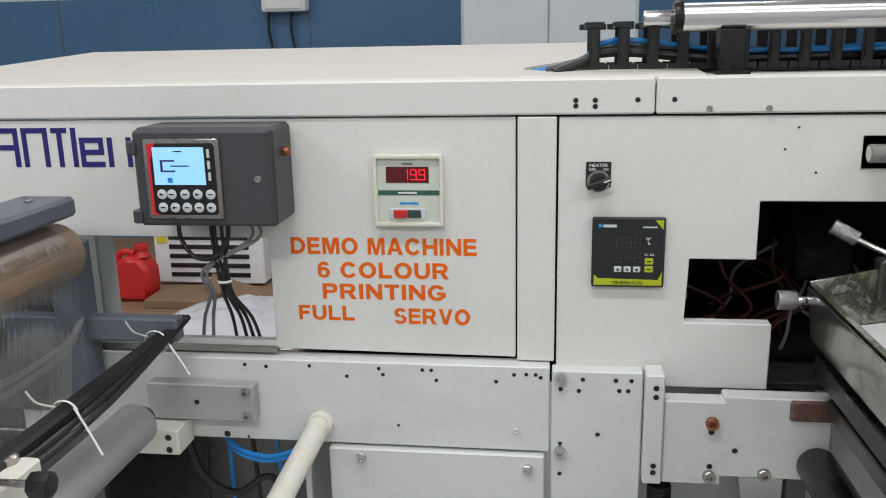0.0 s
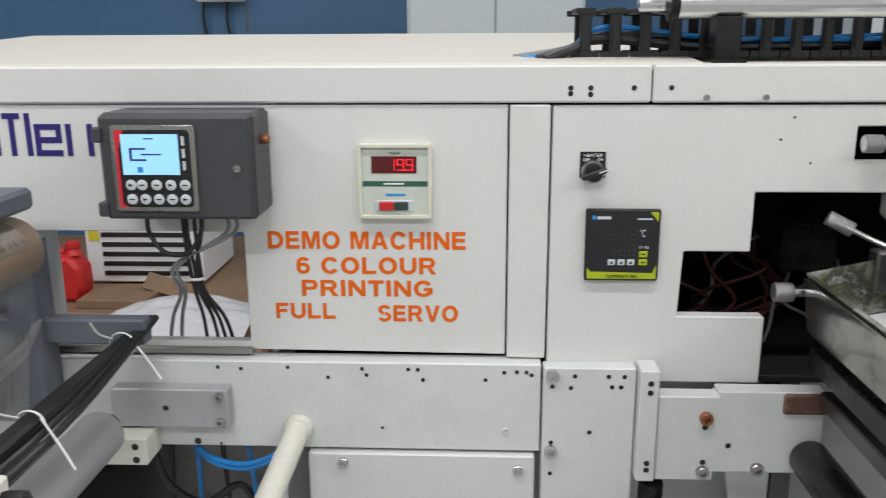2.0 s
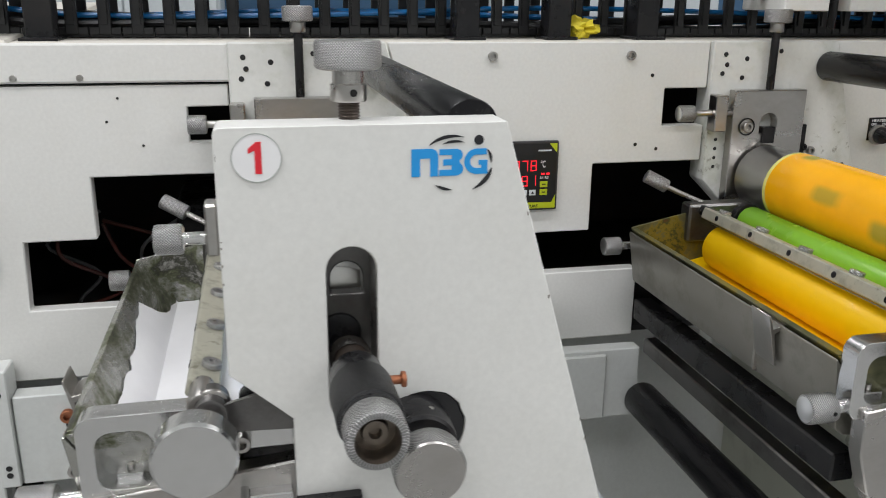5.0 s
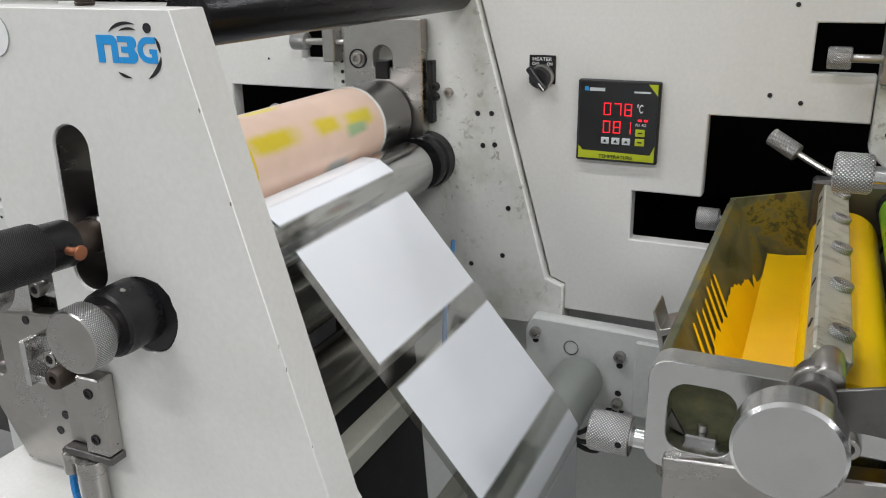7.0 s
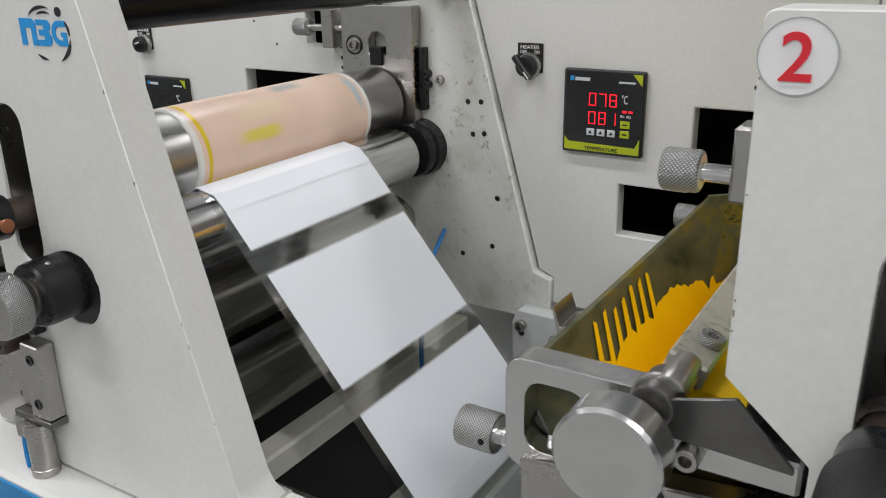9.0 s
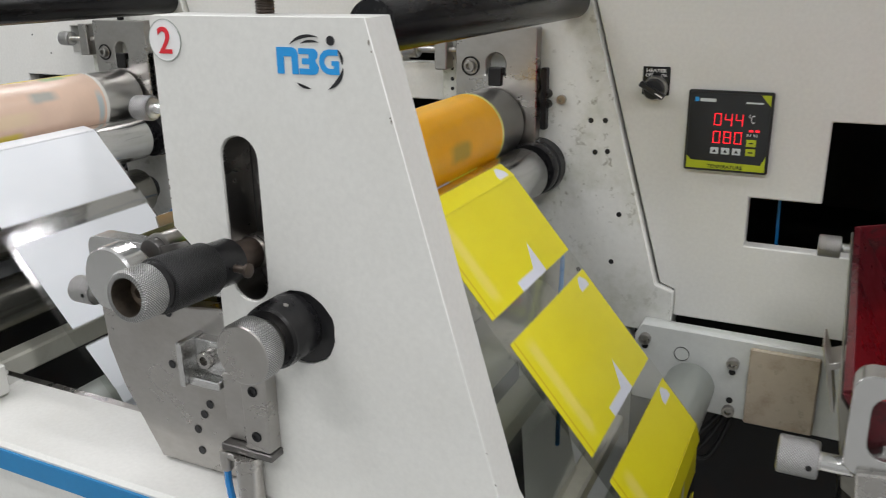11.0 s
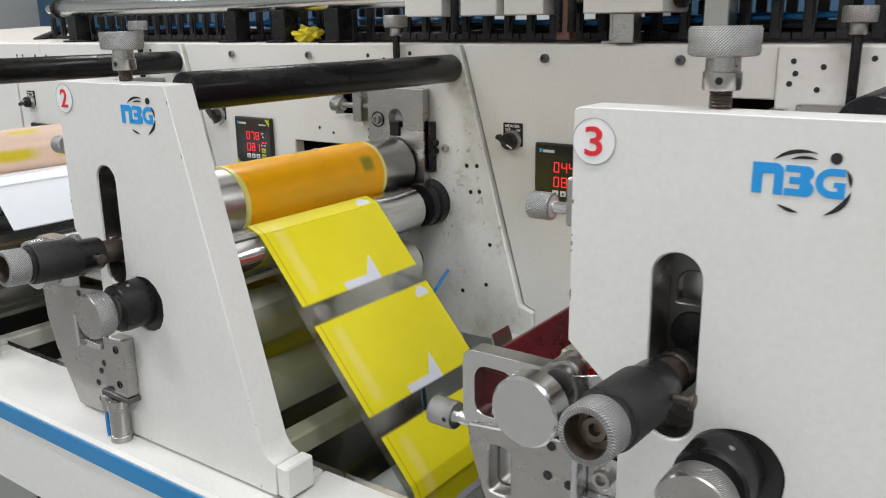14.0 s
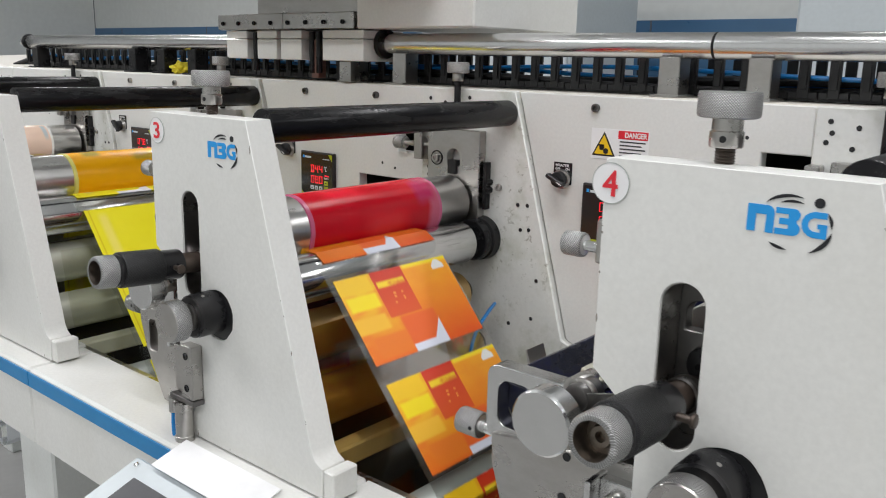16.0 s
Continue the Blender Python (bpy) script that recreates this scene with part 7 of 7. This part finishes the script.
for (x, y, z) in ((-0.598, -0.085, 1.036), (-0.612, -0.288, 1.023)):
    part("cable_tie", lathe([(0.0165, -0.002), (0.0175, 0), (0.0165, 0.002)], 16, "y", (x, y, z), False), ZIP, bund)
    part("tie_tail", tube([(x + 0.012, y, z + 0.008), (x + 0.04, y - 0.02, z - 0.012), (x + 0.062, y - 0.035, z - 0.032)], 0.0014, 6), ZIP, bund)
    part("tie_tail", tube([(x - 0.012, y, z + 0.008), (x - 0.02, y - 0.02, z + 0.022), (x - 0.024, y - 0.03, z + 0.04)], 0.0014, 6), ZIP, bund)
gc = thing("grey_cables", (-0.72, -0.2, 1.05), "grey cables drooping across the infeed frame", "cables")
for i in range(2):
    part("cable", tube([(-0.712, -0.070, 1.064), (-0.718, -0.107, 1.038 - 0.009 * i), (-0.72, -0.196, 1.034 - 0.014 * i), (-0.72, -0.263, 1.040 - 0.018 * i), (-0.722, -0.379, 1.055 - 0.014 * i), (-0.74, -0.52, 1.055)], 0.0046), GREYCABLE, gc)
roller("infeed_roller", 1, (-0.625, 0.925), 0.031, -0.62, -0.112, BRACKETGREY, "dull aluminium infeed roller", "infeed rollers")
kb = thing("star_knob", (-0.545, -0.44, 1.02), "black star knob on a threaded stud", "knob")
part("knob", rod(0.0135, -0.556, -0.534, "x", (0, -0.44, 1.022), 0.003, 8), BLACKPLASTIC, kb)
part("stud", rod(0.004, -0.590, -0.554, "x", (0, -0.44, 1.022)), STEEL, kb)
part("holder", box(-0.650, -0.590, -0.455, -0.372, 0.90, 1.014, 0.003), PIPEWHITE, kb, "cream painted holder plate")
part("holder_bolt", lathe([(0.010, 1.014), (0.011, 1.016), (0.011, 1.021), (0.008, 1.023), (0.0001, 1.023)], 18, "z", (-0.617, -0.388, 0)), STEEL, kb)
cs = thing("clamp_sensor", (-0.65, -0.45, 0.96), "milled aluminium clamp block with a black sensor", "clamp")
part("block", box(-0.668, -0.630, -0.50, -0.420, 1.004, 1.054, 0.003), ALU, cs)
part("sensor", box(-0.690, -0.668, -0.56, -0.465, 1.018, 1.046, 0.004), BLACKPLASTIC, cs)
part("knob", rod(0.009, 1.046, 1.062, "z", (-0.678, -0.49, 0), 0.002, 24), KNURL, cs)
for y in (-0.515, -0.53):
    part("socket_screw", rod(0.004, 1.046, 1.049, "z", (-0.674, y, 0), 0.001, 18), BLACKSTEEL, cs)
part("support", box(-0.660, -0.638, -0.49, -0.46, 0.80, 1.004, 0.003), BLACKSTEEL, cs)
bk = thing("infeed_bracket", (-0.56, -0.01, 0.93), "aluminium bar bracket bolted on the beam", "bracket")
part("bar", box(-0.640, -0.479, -0.046, -0.0225, 0.901, 0.957, 0.0015), BRACKETGREY, bk)
for z in (0.948, 0.911):
    part("bolt", screw(-0.490, -0.046, z, 0.006, 0.006), STEEL, bk)
holes_at(bk, [(-0.565, 0.930)], -0.046, 0.004)
part("block", box(-0.655, -0.585, -0.075, -0.0225, 0.858, 0.898, 0.002), PIPEWHITE, bk, "cream painted clamp block")
holes_at(bk, [(-0.60, 0.886), (-0.60, 0.867)], -0.075, 0.005)
solid("white_pipe", join(tube([(-0.388, -0.02, 0.893), (-0.40, -0.20, 0.86), (-0.415, -0.42, 0.81), (-0.43, -0.65, 0.75)], 0.0165, 24), rod(0.019, -0.035, -0.018, "y", (-0.388, 0, 0.893), 0.003)), PIPEWHITE, (-0.39, -0.02, 0.89), "white plastic pipe leaning out of the housing", "pipe")
bh = thing("blue_hoses", (-0.46, -0.03, 0.85), "blue air hoses slung below the beam", "hoses")
for i in range(2):
    part("hose", tube([(-0.56, 0.02, 0.855), (-0.52, -0.02, 0.845 - 0.006 * i), (-0.47, -0.03, 0.838 - 0.006 * i), (-0.43, -0.03, 0.850 - 0.005 * i), (-0.405, -0.026, 0.868 - 0.004 * i)], 0.004), BLUEHOSE, bh)
for i in range(4):
    part("hose", tube([(-0.60 + 0.035 * i, 0.05, 0.9), (-0.60 + 0.04 * i, 0.045, 0.8), (-0.61 + 0.045 * i, 0.06, 0.65), (-0.60 + 0.04 * i, 0.07, 0.5)], 0.004), BLUEHOSE if i % 2 else BLACKCABLE, bh)
part("dark_cable", tube([(-0.63, 0.04, 0.85), (-0.60, 0.02, 0.78), (-0.55, 0.03, 0.74), (-0.50, 0.05, 0.76), (-0.47, 0.06, 0.7)], 0.006), BLACKCABLE, bh)
solid("lower_infeed_panel", box(-1.0, -0.38, 0.22, 0.24, 0.3, 0.86, 0.002), DARKSTEEL, (-0.7, 0.13, 0.3), "dark steel inner panel under the beam", "machine panel")

solid("infeed_lower_panel", box(-1.5, -0.745, -0.02, -0.005, 0.35, 0.860, 0.002), DARKSTEEL, (-1.1, -0.02, 0.35), "dark steel panel under the infeed film", "machine panel")
solid("infeed_inner_panel", box(-1.5, -0.752, -0.03, -0.012, 0.898, 1.145, 0.002), DARKSTEEL, (-1.1, -0.02, 0.35), "dark steel panel behind the infeed film", "machine panel")

# ---- seen through the window: chiller, can, boxes ----
plat = thing("pallet_table", (-1.9, 2.9, 0), "low wooden platform by the far wall", "platform")
part("top", box(-2.9, -1.0, 2.2, 3.6, 0.24, 0.29, 0.004), CARD, plat)
for x in (-2.85, -1.9, -1.05):
    part("leg", box(x - 0.04, x + 0.04, 2.25, 3.55, 0.0, 0.24, 0.003), CARD, plat)
ch = thing("chiller_unit", (-1.7, 2.7, 0.29), "white chiller unit with dark louvre slats", "chiller")
part("case", box(-1.98, -1.43, 2.62, 3.1, 0.30, 0.64, 0.008), PAPER, ch)
part("badge", box(-1.98 + 0.02, -1.98 + 0.07, 2.6165, 2.62, 0.50, 0.56, 0.001), YELLOWCLOTH, ch)
part("maker_bar", box(-1.75, -1.58, 2.6165, 2.62, 0.575, 0.595, 0.001), GREYPAINT, ch)
for i in range(5):
    part("slat", box(-1.90, -1.50, 2.614, 2.622, 0.335 + i * 0.046, 0.357 + i * 0.046, 0.002), BLACKPLASTIC, ch)
can = thing("jerry_can", (-1.97, 2.40, 0.29), "red plastic jerry can with a dusty cap", "can")
body = prism([(-2.055, 0.291), (-1.885, 0.291), (-1.872, 0.36), (-1.875, 0.44), (-1.915, 0.50), (-1.99, 0.50), (-2.04, 0.46), (-2.062, 0.40)], 2.33, 2.46, 0.02)
part("body", body, REDPLASTIC, can)
part("grip", tube([(-2.03, 2.395, 0.45), (-2.045, 2.395, 0.49), (-2.01, 2.395, 0.515), (-1.96, 2.395, 0.505)], 0.016, 12), REDPLASTIC, can)
part("neck", lathe([(0.040, 0.495), (0.028, 0.515), (0.026, 0.525)], 24, "z", (-1.925, 2.395, 0)), REDPLASTIC, can)
part("cap", rod(0.031, 0.522, 0.552, "z", (-1.925, 2.395, 0), 0.004), REDPLASTIC, can)
carton = thing("cardboard_box", (-1.85, 2.4, 0.29), "open brown cardboard box on the platform", "box")
part("body", box(-1.865, -1.56, 2.25, 2.50, 0.291, 0.33, 0.003), CARD, carton)
part("flap", turned(box(-0.19, 0.19, -0.1, 0.0, -0.002, 0.002, 0), Matrix.Translation((-1.45, 2.5, 0.33)) @ pose(0, 0, 0, 30, 20, 10)), CARD, carton)
bag = bmesh.new()
bmesh.ops.create_grid(bag, x_segments=24, y_segments=20, size=1)
for v in bag.verts:
    r = max(0, 1 - (v.co.x ** 2 + v.co.y ** 2) * 0.6)
    v.co = Vector((-1.34 + v.co.x * 0.30, 2.05 + v.co.y * 0.26, 0.292 + 0.10 * r + 0.03 * noise.noise(v.co * 4) * r))
solid("plastic_bag", bag, surface("pale_plastic_sheet", (0.68, 0.68, 0.70), 0.25, bump=0.2), (-1.3, 2.1, 0.29), "crumpled pale plastic bag on the platform", "bag")
solid("side_table", box(-1.9, -0.95, 1.75, 2.2, 0.25, 0.288, 0.004), CARD, (-1.4, 2.0, 0.0), "low wooden board under the plastic bag", "board")

# ---- dim works inside the stepped openings ----
ins = thing("inner_wiring", (0.25, 0.2, 1.0), "reddish and black wiring inside the dark openings", "wiring")
rnd = random.Random(5)
RW = surface("red_wire", (0.09, 0.018, 0.012), 0.5, bump=0)
for i in range(12):
    x = rnd.uniform(0.14, 0.36)
    pts = [(x, 0.17 + 0.02 * (i % 5), 0.90)]
    for j in range(4):
        pts.append((x + rnd.uniform(-0.06, 0.06), 0.17 + 0.02 * (i % 5), 0.97 + 0.05 * j))
    part("wire", tube(pts, 0.003, 6), RW if i % 3 else GREYCABLE, ins)
part("servo_motor", box(0.30, 0.38, 0.12, 0.3, 1.08, 1.16, 0.006), BLACKSTEEL, ins)
solid("blue_wire", tube([(1.475, 0.05, 1.135), (1.474, 0.05, 1.10), (1.476, 0.05, 1.03)], 0.002, 6), BLUEHOSE, (1.475, 0.05, 1.0), "thin blue wire inside the opening", "wire")

# grey console corner and paper at the beam
con = thing("operator_console", (1.9, -0.62, 0.75), "grey operator console with a paper sheet against the beam", "console")
face = Matrix.Translation((1.722, -0.592, 0.921)) @ pose(0, 0, 0, 20, 0, 0)
part("body", turned(box(0.0, 0.34, -0.20, 0.0, -0.055, 0.0, 0.004), face), CABWHITE, con)
part("screen", turned(box(0.036, 0.30, -0.17, -0.028, 0.0, 0.002, 0.0015), face), GREYPLASTIC, con, "dark grey screen")
for sx in (0.016, 0.324):
    part("corner_screw", turned(rod(0.0035, 0.0, 0.0018, "z", (sx, -0.012, 0), 0.0006, 16), face), ALU, con)
part("bracket", box(1.80, 1.98, -0.602, -0.5665, 0.845, 0.875, 0.003), GREYWHITE, con)
part("paper", turned(box(0.0, 0.19, -0.054, 0.0, 0.0, 0.0012, 0), Matrix.Translation((1.770, -0.550, 0.9425)) @ pose(0, 0, 0, 17, 0, 0)), PAPER, con, "white paper sheet")


# ---- what moves ----
def motions():
    for t, o, r, sense in SPIN:
        rate = SPEED / r
        step = min(0.1, radians(80) / rate)
        n = int(math.ceil(16.0 / step))
        # the film and the print cylinder run clockwise seen from the front
        walk(t, [(min(16.0, i * 16.0 / n), Matrix.Translation(o) @ Matrix.Rotation(-sense * rate * i * 16.0 / n, 4, "Y")) for i in range(n + 1)])
    n = 480
    for s, web, k, off, period, total in WEBS:
        rows = []
        start = REPEAT * PHASE[k]
        inv = Matrix.Translation(-Vector(web.location))
        for i in range(n + 1):
            t = 16.0 * i / n
            d = (start + off + SPEED * t) % total
            p, h = on_path(k, d)
            m = Matrix(((h.x, 0, -h.y, p.x), (0, 1, 0, 0), (h.y, 0, h.x, p.y), (0, 0, 0, 1)))
            rows.append((t, inv @ m))
        walk(s, rows)


motions()
